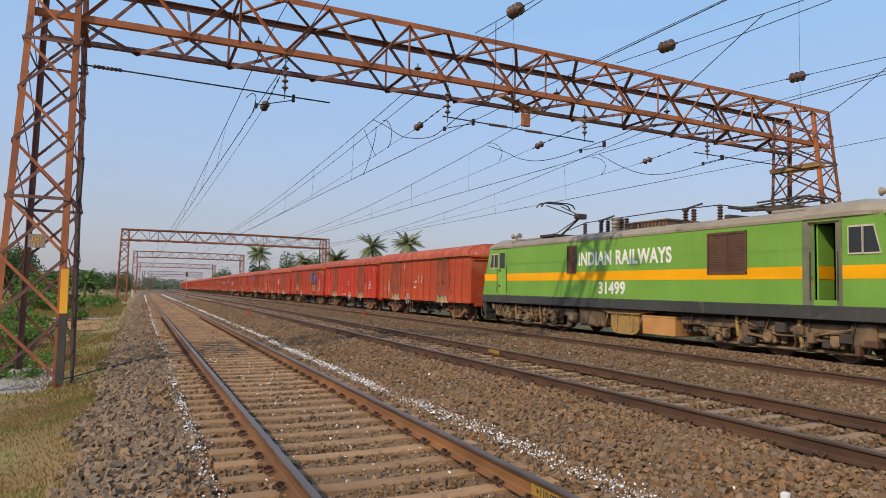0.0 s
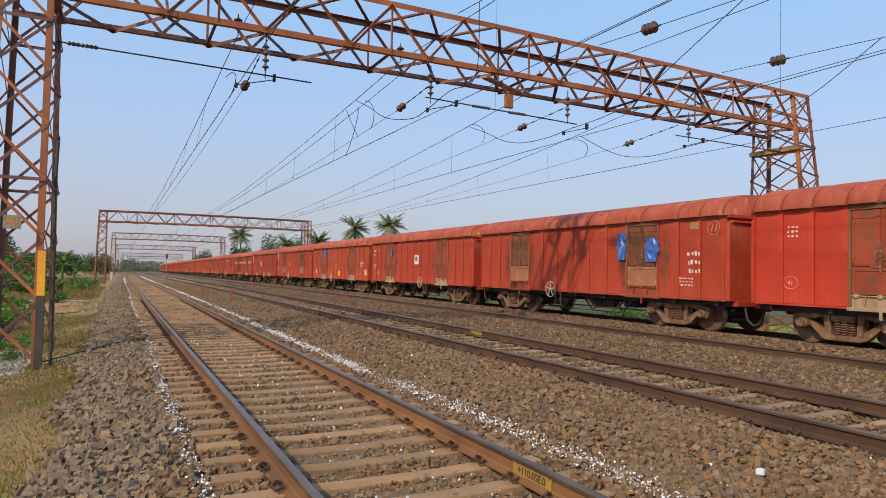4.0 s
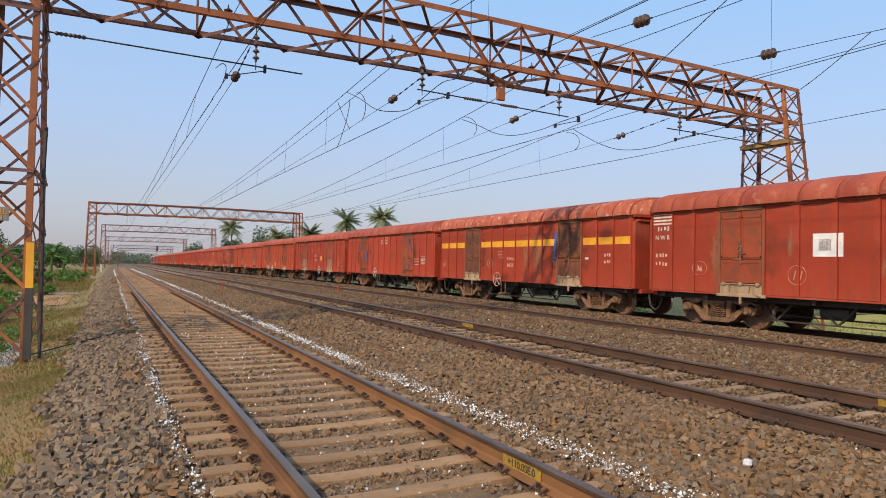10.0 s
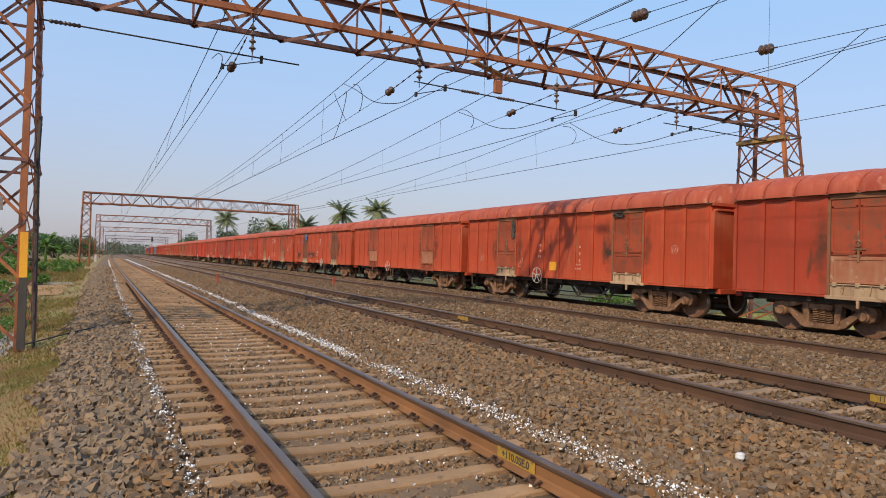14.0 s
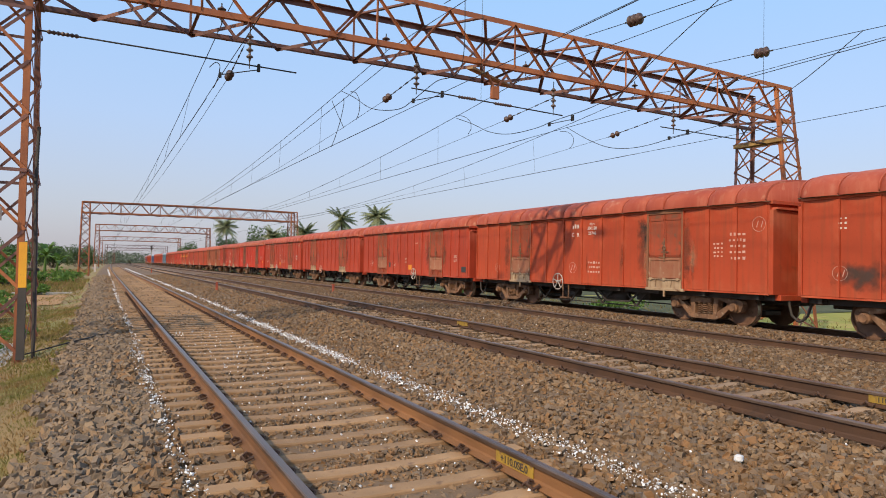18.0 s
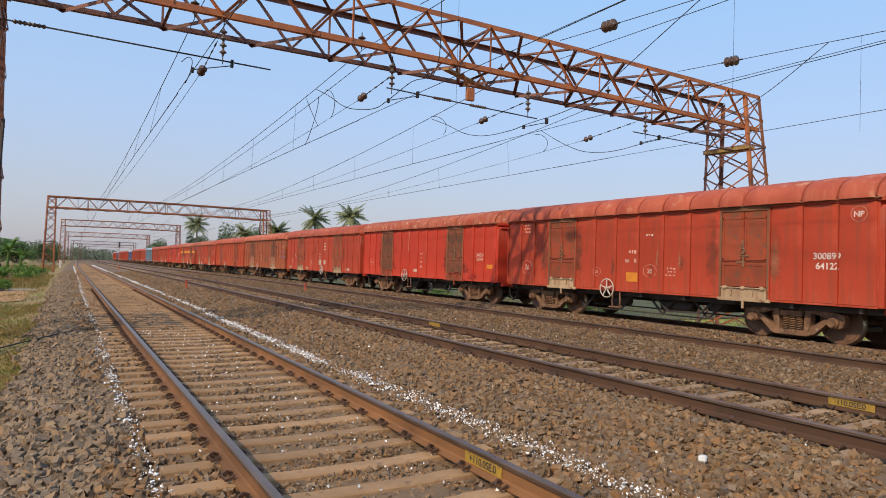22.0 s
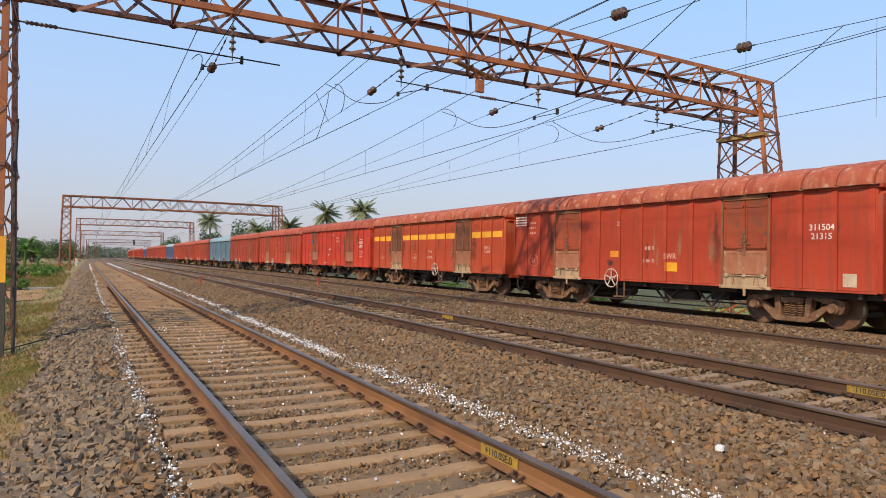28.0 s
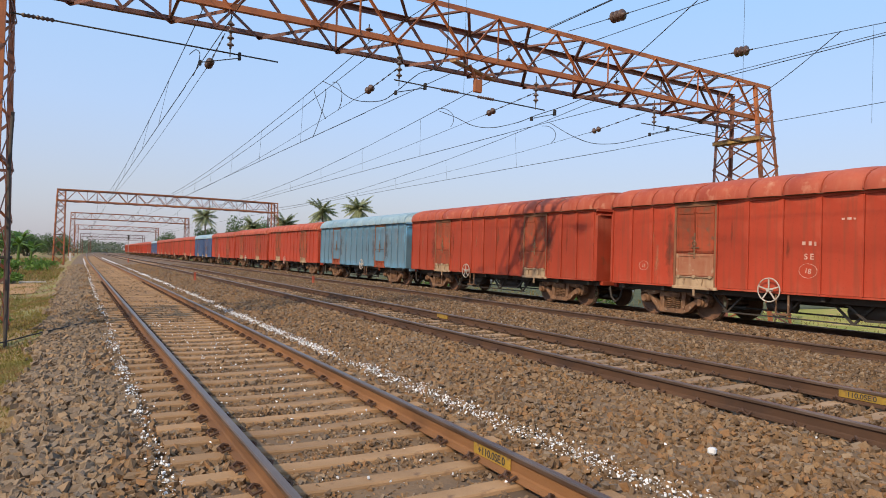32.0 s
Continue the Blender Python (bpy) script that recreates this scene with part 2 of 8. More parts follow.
def stone_mat(name, colours, rough=0.85, per_object=False):
    """Each stone takes one of the colours."""
    m = surface(name, colours[0], colours[1], rough, fine=60.0, bump=0.5, rand=0.0)
    nt = m.node_tree
    N, L = nt.nodes, nt.links
    b = N["Principled BSDF"]
    old = b.inputs["Base Color"].links[0].from_socket
    ramp = N.new("ShaderNodeValToRGB")
    ramp.color_ramp.interpolation = "CONSTANT"
    while len(ramp.color_ramp.elements) < len(colours):
        ramp.color_ramp.elements.new(0.5)
    for i, c in enumerate(colours):
        ramp.color_ramp.elements[i].position = i / len(colours)
        ramp.color_ramp.elements[i].color = (*c, 1)
    if per_object:
        L.new(N.new("ShaderNodeObjectInfo").outputs["Random"], ramp.inputs["Fac"])
    else:
        L.new(N.new("ShaderNodeNewGeometry").outputs["Random Per Island"], ramp.inputs["Fac"])
    x = N.new("ShaderNodeMix")
    x.data_type = "RGBA"
    x.inputs[0].default_value = 0.8
    socks = [s for s in x.inputs if s.type == "RGBA"]
    L.new(old, socks[0])
    L.new(ramp.outputs["Color"], socks[1])
    L.new([s for s in x.outputs if s.type == "RGBA"][0], b.inputs["Base Color"])
    return m


def paint(name, c, streaks=0.6, wear=(0.17, 0.062, 0.034), wear_at=0.66, rough=0.62):
    low = tuple(0.72 * k for k in c)
    return surface(name, low, c, rough, 0.0, 0.7, 26.0, 0.06, wear, wear_at, streaks * 0.75, 0.06, spec=0.2, fade=tuple(k * f for k, f in zip(c, (1.06, 1.85, 2.3))))


M_RED = paint("red_oxide_paint", (0.50, 0.068, 0.032))
M_BRIGHT = paint("bright_red_paint", (0.60, 0.058, 0.029), 0.4, wear_at=0.69)
M_BROWN = paint("brown_red_paint", (0.43, 0.062, 0.029), 0.5, wear_at=0.62)
M_ORANGE = paint("faded_orange_red_paint", (0.52, 0.083, 0.033), 0.45, (0.17, 0.065, 0.032), 0.65)
M_RUST = paint("rusty_orange_brown_paint", (0.40, 0.105, 0.045), 0.5, (0.16, 0.07, 0.035), 0.60)
M_BLUE = paint("faded_blue_paint", (0.14, 0.25, 0.33), 0.35)
M_NAVY = paint("dull_blue_paint", (0.075, 0.13, 0.26), 0.35)
M_DOOR = surface("dirty_door_paint", (0.21, 0.055, 0.027), (0.41, 0.076, 0.035), 0.7, 0, 1.6, 30.0, 0.1, (0.16, 0.080, 0.048), 0.57, 0.45, spec=0.2)
M_DOORD = surface("sooty_door_paint", (0.12, 0.052, 0.030), (0.26, 0.082, 0.043), 0.75, 0, 1.9, 30.0, 0.1, (0.075, 0.048, 0.032), 0.55, 0.45, spec=0.2)
M_DUST = surface("dusty_door_foot", (0.34, 0.22, 0.13), (0.50, 0.36, 0.22), 0.9, 0, 2.0, 35.0, 0.1, (0.16, 0.07, 0.035), 0.6, 0.4)
M_ROOF = surface("dusty_red_roof_sheet", (0.30, 0.055, 0.029), (0.43, 0.102, 0.055), 0.66, 0, 1.1, 30.0, 0.06, (0.46, 0.20, 0.12), 0.61, 0.25, spec=0.28)
M_ROOFP = surface("pale_dusty_roof_sheet", (0.32, 0.065, 0.034), (0.45, 0.13, 0.075), 0.7, 0, 2.2, 30.0, 0.06, (0.50, 0.28, 0.19), 0.57, 0.35, spec=0.2)
M_BOGIE = surface("rusty_cast_bogie", (0.10, 0.050, 0.028), (0.27, 0.140, 0.070), 0.85, 0.0, 4.5, 50.0, 0.25, (0.33, 0.23, 0.15), 0.60, 0.25)
M_BLACK = surface("black_underframe", (0.034, 0.029, 0.026), (0.070, 0.058, 0.047), 0.8, 0, 2.0, 40.0, 0.1, (0.06, 0.035, 0.02), 0.62)
M_TREAD = surface("worn_wheel_steel", (0.13, 0.065, 0.038), (0.22, 0.115, 0.065), 0.7, 0.2, 4.0, 50.0, 0.1, (0.10, 0.05, 0.03), 0.6)
M_BRIGHTSTEEL = surface("polished_wheel_tread", (0.45, 0.43, 0.40), (0.60, 0.57, 0.52), 0.3, 0.9, 4.0, 60.0, 0.05)
M_WHITE = surface("worn_white_paint", (0.58, 0.50, 0.43), (0.76, 0.71, 0.65), 0.6, 0, 7.0, 50.0, 0.05, (0.46, 0.16, 0.09), 0.56)
M_FAINT = surface("faint_chalk_paint", (0.52, 0.26, 0.19), (0.66, 0.42, 0.34), 0.8, 0, 5.0, 60.0, 0.05)
M_YELLOW = surface("yellow_paint", (0.70, 0.30, 0.015), (0.86, 0.42, 0.02), 0.55, 0, 2.0, 40.0, 0.05, (0.45, 0.15, 0.03), 0.72)
M_GREEN = surface("loco_green_paint", (0.155, 0.33, 0.048), (0.20, 0.40, 0.066), 0.42, 0, 0.6, 20.0, 0.03, (0.12, 0.22, 0.04), 0.70, 0.2, spec=0.25)
M_LOCOYEL = surface("loco_yellow_band_paint", (0.82, 0.36, 0.004), (0.90, 0.42, 0.005), 0.45, 0, 0.8, 20.0, 0.02, spec=0.15)
M_LOCOGREY = surface("loco_dark_grey_paint", (0.030, 0.032, 0.032), (0.052, 0.054, 0.050), 0.6, 0, 1.0, 30.0, 0.05, (0.10, 0.085, 0.06), 0.66, 0.25)
M_LOCOROOF = surface("loco_dusty_grey_roof", (0.20, 0.17, 0.13), (0.30, 0.26, 0.20), 0.7, 0, 1.0, 30.0, 0.08, (0.10, 0.08, 0.06), 0.62)
M_CABROOF = surface("beige_cab_roof_paint", (0.25, 0.215, 0.16), (0.36, 0.31, 0.235), 0.5, 0, 1.2, 30.0, 0.04, (0.15, 0.11, 0.075), 0.62, 0.2)
M_LOCOBOGIE = surface("loco_dusty_bogie", (0.065, 0.046, 0.030), (0.29, 0.19, 0.105), 0.85, 0, 1.8, 40.0, 0.15, (0.30, 0.20, 0.11), 0.6)
M_JAMB = surface("grimy_grey_green_paint", (0.105, 0.120, 0.070), (0.175, 0.190, 0.115), 0.7, 0, 2.0, 30.0, 0.05, (0.10, 0.07, 0.04), 0.58, 0.4)
M_DIRT = surface("bare_orange_earth", (0.30, 0.16, 0.06), (0.44, 0.235, 0.095), 0.95, 0, 0.6, 9.0, 0.6, (0.22, 0.19, 0.06), 0.56)
M_CASE = surface("weathered_case_paint", (0.15, 0.10, 0.06), (0.25, 0.17, 0.105), 0.8, 0, 2.0, 40.0, 0.1, (0.10, 0.065, 0.04), 0.58, 0.3)
M_LOUVRE = surface("brown_louvre_paint", (0.085, 0.042, 0.026), (0.14, 0.068, 0.040), 0.7, 0, 3.0, 50.0, 0.05)
M_TANK = surface("ochre_tank_paint", (0.26, 0.16, 0.05), (0.40, 0.25, 0.08), 0.7, 0, 1.5, 40.0, 0.1, (0.12, 0.08, 0.04), 0.6, 0.3)
M_BOXORANGE = surface("dusty_orange_box_paint", (0.40, 0.19, 0.06), (0.52, 0.27, 0.09), 0.75, 0, 1.5, 40.0, 0.08)
# Near-black that paints the shade inside hollows of the locomotive.
M_DARK = surface("shaded_hollow_black", (0.010, 0.010, 0.010), (0.022, 0.020, 0.018), 0.9, 0, 2.0, 30.0, 0.0)
M_GLASS = surface("dark_cab_glass", (0.015, 0.018, 0.020), (0.03, 0.034, 0.036), 0.12, 0, 1.0, 20.0, 0.0, rand=0)
M_FRAME = surface("pale_window_rubber", (0.50, 0.46, 0.36), (0.64, 0.60, 0.48), 0.6, 0, 3.0, 40.0, 0.0)
M_COPPER = surface("weathered_conductor", (0.012, 0.011, 0.011), (0.026, 0.024, 0.022), 0.8, 0.0, 6.0, 60.0, 0.0)
M_INSUL = surface("brown_porcelain", (0.060, 0.034, 0.027), (0.11, 0.062, 0.047), 0.5, 0, 4.0, 40.0, 0.02)
M_INSULW = surface("pale_porcelain", (0.075, 0.052, 0.045), (0.14, 0.105, 0.09), 0.35, 0, 4.0, 40.0, 0.02)
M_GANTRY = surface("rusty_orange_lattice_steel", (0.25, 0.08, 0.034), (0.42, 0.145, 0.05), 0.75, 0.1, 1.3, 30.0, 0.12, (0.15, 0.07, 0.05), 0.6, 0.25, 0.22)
# Darker gantry steel: shade of rear and inner members put into the colour.
M_GANTRYD = surface("shaded_lattice_steel", (0.12, 0.062, 0.055), (0.25, 0.115, 0.085), 0.75, 0.1, 1.3, 30.0, 0.12, (0.10, 0.055, 0.045), 0.6, 0.25, 0.22)
M_RAILDARK = surface("dark_rusty_rail_web", (0.060, 0.030, 0.017), (0.12, 0.058, 0.028), 0.8, 0.1, 1.2, 60.0, 0.15, (0.045, 0.026, 0.018), 0.62)
M_RAILWEB = surface("rusty_rail_web", (0.14, 0.064, 0.025), (0.25, 0.115, 0.042), 0.8, 0.1, 1.2, 60.0, 0.15, (0.11, 0.055, 0.035), 0.62)
M_RAILHEAD = surface("worn_rail_head", (0.15, 0.095, 0.065), (0.25, 0.17, 0.125), 0.38, 0.7, 1.5, 70.0, 0.03)
M_SLEEPER = surface("dusty_concrete_sleeper", (0.260, 0.150, 0.070), (0.370, 0.221, 0.110), 0.9, 0, 2.5, 60.0, 0.3, (0.150, 0.085, 0.050), 0.62, 0.0, 0.14)
M_SLEEPERD = surface("dark_dusty_sleeper", (0.24, 0.15, 0.085), (0.36, 0.23, 0.13), 0.9, 0, 2.5, 60.0, 0.3, (0.12, 0.075, 0.045), 0.62, 0.0, 0.14)
M_LOCOWHITE = surface("white_loco_lettering", (0.74, 0.73, 0.68), (0.84, 0.83, 0.79), 0.6, 0, 3.0, 40.0, 0.0)
M_CLIP = surface("rusty_spring_clip", (0.065, 0.036, 0.024), (0.13, 0.068, 0.04), 0.8, 0.3, 8.0, 80.0, 0.1)
M_STONE = stone_mat("crushed_brown_ballast", [(0.185, 0.108, 0.050), (0.250, 0.146, 0.066), (0.120, 0.075, 0.042), (0.235, 0.128, 0.054), (0.160, 0.101, 0.057), (0.205, 0.126, 0.064), (0.135, 0.086, 0.050), (0.250, 0.128, 0.052), (0.195, 0.122, 0.065)])
GREYS = [(0.198, 0.136, 0.083), (0.264, 0.184, 0.111), (0.132, 0.097, 0.068), (0.250, 0.165, 0.092), (0.209, 0.151, 0.099), (0.171, 0.121, 0.081), (0.275, 0.172, 0.090), (0.231, 0.165, 0.105)]
M_STONED = stone_mat("darker_brown_ballast", [(0.140, 0.082, 0.038), (0.185, 0.108, 0.048), (0.090, 0.057, 0.032), (0.200, 0.104, 0.040), (0.122, 0.077, 0.043), (0.165, 0.100, 0.050), (0.105, 0.067, 0.038)])
M_STONEG = stone_mat("crushed_grey_ballast", GREYS)
M_STONEP = stone_mat("single_grey_stones", GREYS, 0.85, True)
M_BED = surface("ballast_bed", (0.130, 0.081, 0.043), (0.200, 0.124, 0.066), 0.95, 0, 0.5, 14.0, 1.0, (0.110, 0.073, 0.045), 0.55)
M_LIME = surface("white_lime_chips", (0.62, 0.61, 0.60), (0.88, 0.88, 0.87), 0.7, 0, 9.0, 90.0, 0.1, island=0.3)
M_EARTH = surface("dry_grassy_earth", (0.17, 0.115, 0.042), (0.28, 0.175, 0.065), 0.95, 0, 0.25, 7.0, 0.6, (0.20, 0.185, 0.05), 0.48)
M_GRASS = surface("grass_blades", (0.15, 0.155, 0.032), (0.29, 0.215, 0.058), 0.8, 0, 0.7, 3.0, 0.0, (0.30, 0.18, 0.07), 0.46, island=0.3)
M_LEAF = surface("bush_leaves", (0.075, 0.155, 0.025), (0.16, 0.26, 0.045), 0.6, 0, 0.5, 3.0, 0.0, island=0.35)
M_FARLEAF = surface("distant_tree_leaves", (0.075, 0.125, 0.045), (0.13, 0.19, 0.07), 0.8, 0, 0.2, 2.0, 0.0, island=0.3)
# Greyer than the nearer leaves: distance haze put into the colour.
M_WOODS = surface("hazy_far_foliage", (0.085, 0.115, 0.075), (0.125, 0.15, 0.105), 0.9, 0, 0.1, 2.0, 0.0, island=0.25)
M_FROND = surface("palm_fronds", (0.23, 0.265, 0.135), (0.37, 0.39, 0.21), 0.5, 0, 0.6, 4.0, 0.0, island=0.35)


def leafy(m, share=0.4):
    """Lets part of the light through thin leaves."""
    N, L = m.node_tree.nodes, m.node_tree.links
    thin, both_ways = N.new("ShaderNodeBsdfTranslucent"), N.new("ShaderNodeMixShader")
    b = N["Principled BSDF"]
    L.new(b.inputs["Base Color"].links[0].from_socket, thin.inputs["Color"])
    both_ways.inputs[0].default_value = share
    L.new(b.outputs[0], both_ways.inputs[1])
    L.new(thin.outputs[0], both_ways.inputs[2])
    L.new(both_ways.outputs[0], N["Material Output"].inputs["Surface"])


for leaf_mat in (M_FROND, M_LEAF, M_FARLEAF, M_GRASS):
    leafy(leaf_mat)
M_TRUNK = surface("palm_trunk_bark", (0.13, 0.105, 0.08), (0.22, 0.18, 0.14), 0.9, 0, 1.5, 20.0, 0.4)
M_POST = surface("rusty_marker_post_paint", (0.30, 0.06, 0.03), (0.44, 0.10, 0.05), 0.8, 0, 4.0, 40.0, 0.1)
M_CLOTH = surface("blue_plastic_sheet", (0.03, 0.10, 0.36), (0.05, 0.16, 0.50), 0.4, 0, 3.0, 20.0, 0.2)
M_CONC = surface("grey_concrete", (0.28, 0.25, 0.21), (0.42, 0.38, 0.33), 0.9, 0, 1.5, 40.0, 0.3)
M_CAN = surface("grey_number_plate", (0.20, 0.17, 0.15), (0.30, 0.26, 0.23), 0.6, 0, 4.0, 30.0, 0.0)
M_DFRAME = surface("brown_grey_door_frame", (0.17, 0.075, 0.038), (0.27, 0.115, 0.055), 0.85, 0, 1.6, 30.0, 0.1, (0.25, 0.055, 0.025), 0.6, 0.4)
M_PALE = surface("pale_worn_whitewash", (0.40, 0.29, 0.20), (0.56, 0.45, 0.34), 0.85, 0, 3.0, 40.0, 0.05, (0.36, 0.09, 0.045), 0.6)
M_POSTER = surface("white_poster_paper", (0.66, 0.64, 0.62), (0.80, 0.78, 0.76), 0.7, 0, 5.0, 20.0, 0.05, (0.40, 0.14, 0.10), 0.64)
M_POSTRED = surface("faded_red_poster_print", (0.32, 0.06, 0.06), (0.50, 0.16, 0.14), 0.7, 0, 8.0, 30.0, 0.0, (0.10, 0.10, 0.10), 0.6)
M_CHALK = surface("thin_chalk", (0.50, 0.27, 0.20), (0.68, 0.46, 0.38), 0.9, 0, 9.0, 60.0, 0.0, (0.44, 0.10, 0.05), 0.58)
M_TAG = surface("dirty_yellow_tag_paint", (0.24, 0.15, 0.022), (0.38, 0.235, 0.03), 0.6, 0, 6.0, 40.0, 0.05, (0.20, 0.11, 0.04), 0.56)
M_YELLOWF = surface("orange_dab_paint", (0.60, 0.20, 0.015), (0.74, 0.27, 0.02), 0.6, 0, 3.0, 40.0, 0.0)
M_VIOLET = surface("violet_spray_paint", (0.18, 0.12, 0.30), (0.28, 0.20, 0.42), 0.7, 0, 4.0, 40.0, 0.0, (0.40, 0.08, 0.03), 0.6)


def stain_mat(name, colour, strength, ragged=5.0):
    """A stain that thins out in a ragged way towards its rim."""
    m = bpy.data.materials.new(name)
    m.use_nodes = True
    N, L = m.node_tree.nodes, m.node_tree.links
    b = N["Principled BSDF"]
    b.inputs["Base Color"].default_value = (*colour, 1)
    b.inputs["Roughness"].default_value = 0.9
    tc = N.new("ShaderNodeTexCoord")
    mp = N.new("ShaderNodeMapping")
    mp.inputs["Location"].default_value = (0, -1, -1)
    mp.inputs["Scale"].default_value = (0, 2, 2)
    L.new(tc.outputs["Generated"], mp.inputs["Vector"])
    ln = N.new("ShaderNodeVectorMath")
    ln.operation = "LENGTH"
    L.new(mp.outputs["Vector"], ln.inputs[0])
    n = N.new("ShaderNodeTexNoise")
    n.inputs["Scale"].default_value, n.inputs["Detail"].default_value = ragged, 6.0
    L.new(tc.outputs["Object"], n.inputs["Vector"])
    s = N.new("ShaderNodeMath")
    s.operation = "MULTIPLY_ADD"
    s.inputs[1].default_value, s.inputs[2].default_value = 1.5, 0.15
    L.new(n.outputs["Fac"], s.inputs[0])
    d = N.new("ShaderNodeMath")
    d.operation = "SUBTRACT"
    L.new(s.outputs[0], d.inputs[0])
    L.new(ln.outputs["Value"], d.inputs[1])
    r = N.new("ShaderNodeMapRange")
    r.inputs["From Min"].default_value, r.inputs["From Max"].default_value, r.inputs["To Max"].default_value = 0.0, 0.7, strength
    L.new(d.outputs[0], r.inputs["Value"])
    L.new(r.outputs["Result"], b.inputs["Alpha"])
    return m


M_SOOT = stain_mat("soot_stain", (0.06, 0.048, 0.038), 0.75)
M_SMUDGE = stain_mat("grey_green_smudge", (0.13, 0.11, 0.07), 0.7)
M_SPLASH = stain_mat("white_splash", (0.55, 0.48, 0.40), 0.9, 14.0)
M_STREAK = stain_mat("pale_dust_streak", (0.46, 0.22, 0.12), 0.45, 8.0)
M_GRIME = stain_mat("dark_grime", (0.14, 0.070, 0.038), 0.42, 3.0)
M_RAIN = stain_mat("dark_rain_streak", (0.12, 0.060, 0.036), 0.38, 4.0)


# ---- the line of the tracks ----
CURVE, TURN = 1.0e-4, 4.0e-4
SLEEPER_TOP = -0.185


def bend(y):
    """How far the line has swung to the right at y: a slight curve, a straight, then a sharp turn."""
    if y <= 0:
        return 0.0
    a = min(y, 150.0)
    return CURVE * a * (y - 0.5 * a) + (0.5 * TURN * (y - 260.0) ** 2 if y > 260 else 0.0)


def swing(y):
    if y <= 0:
        return 0.0
    return -math.degrees(math.atan(CURVE * min(y, 150.0) + (TURN * (y - 260.0) if y > 260 else 0.0)))


def fall(y):
    """How far the line has gone down at y, on a gentle falling grade."""
    return 0.0 if y < 20 else 0.005 * (y - 20) ** 2 / 80 if y < 60 else 0.1 + 0.005 * (y - 60)


def stations(a, b):
    out, y = [], a
    while y < b:
        out.append(y)
        y += 3.0 if y < 60 else 8.0 if y < 200 else 20.0
    return out + [b]


def swept(profile, a, b, closed=True):
    """A profile of (x, z) points carried along the line."""
    sh, ys, n = Shape(), stations(a, b), len(profile)
    verts = [(x + bend(y), y, z - fall(y)) for y in ys for x, z in profile]
    faces = []
    for j in range(len(ys) - 1):
        for i in range(n if closed else n - 1):
            k = (i + 1) % n
            faces.append((j * n + i, j * n + k, (j + 1) * n + k, (j + 1) * n + i))
    if closed:
        faces += [tuple(range(n)), tuple(range((len(ys) - 1) * n, len(ys) * n))[::-1]]
    return sh.add(verts, faces)


TRACKS = [(2.105, 0.0), (7.16, 0.085), (12.03, -0.03), (16.62, -0.10)]
SPACING, FIRST = (0.516, 0.57, 0.65, 0.65), (4.955, 4.31, 4.5, 4.5)
HALF = 0.872

# ground: grass, ballast shoulder, the four beds, the far bank, fields
GROUND = [(-900, -1.2), (-120, -1.0), (-30, -0.95), (-9, -0.85), (-3.2, -0.72), (-1.6, -0.62), (-1.0, -0.52), (-0.45, -0.36), (0.0, -0.27), (0.55, -0.215),
          (0.75, -0.235), (1.2, -0.222), (3.0, -0.222), (3.35, -0.215), (3.7, -0.205), (4.8, -0.205), (5.4, -0.14), (5.8, -0.095), (6.14, -0.11), (6.24, -0.150), (8.10, -0.150), (8.2, -0.085), (8.6, -0.06), (9.2, -0.08),
          (10.2, -0.11), (10.9, -0.09), (11.5, -0.10), (12.2, -0.19), (12.7, -0.235), (13.05, -0.20), (13.35, -0.09), (14.2, -0.04), (14.8, -0.06), (15.3, -0.2), (15.6, -0.30), (17.7, -0.30), (18.6, -0.38),
          (19.8, -0.9), (22, -1.1), (30, -1.2), (60, -1.2), (150, -1.25), (1100, -1.3)]


def ground_z(x):
    for (a, za), (b, zb) in zip(GROUND, GROUND[1:]):
        if a <= x <= b:
            return za + (zb - za) * (x - a) / (b - a)
    return -1.0


def sheet(x0, x1, a, b, steps, lift=0.0, rough=0.0):
    """A strip of ground between two offsets from the line."""
    xs = [p[0] for p in GROUND if x0 < p[0] < x1]
    xs = sorted(set([x0, x1] + xs + [x0 + (x1 - x0) * i / steps for i in range(steps + 1)]))
    sh, ys, n = Shape(), stations(a, b), len(xs)
    verts = []
    for y in ys:
        for x in xs:
            wob = rough * noise.noise(Vector((x * 0.5, y * 0.35, 3.0))) if rough else 0
            verts.append((x + (bend(min(y, 700)) if -200 < x < 300 else 0), y, ground_z(x) - fall(min(y, 700)) + lift + wob))
    faces = [(j * n + i, j * n + i + 1, (j + 1) * n + i + 1, (j + 1) * n + i) for j in range(len(ys) - 1) for i in range(n - 1)]
    return sh.add(verts, faces)


thing("ground", "dry grassy earth beside the railway, reaching the horizon", "ground", None, sheet(-900, 1100, -400, 1500, 40, -0.03), M_EARTH, kind="structure")
ballast_bed = thing("ballast_bed", "brown crushed-stone ballast under four railway tracks", "ballast", None, sheet(-0.5, 19.2, -60, 640, 30, 0.0, 0.012), M_BED, kind="structure")

RAIL = [(-0.072, -0.172), (0.072, -0.172), (0.072, -0.162), (0.02, -0.145), (0.009, -0.13), (0.009, -0.05), (0.03, -0.036), (-0.03, -0.036), (-0.009, -0.05), (-0.009, -0.13), (-0.02, -0.145), (-0.072, -0.162)]
HEAD = [(-0.034, -0.037), (0.034, -0.037), (0.0345, -0.012), (0.026, -0.002), (0.0, 0.0), (-0.026, -0.002), (-0.0345, -0.012)]


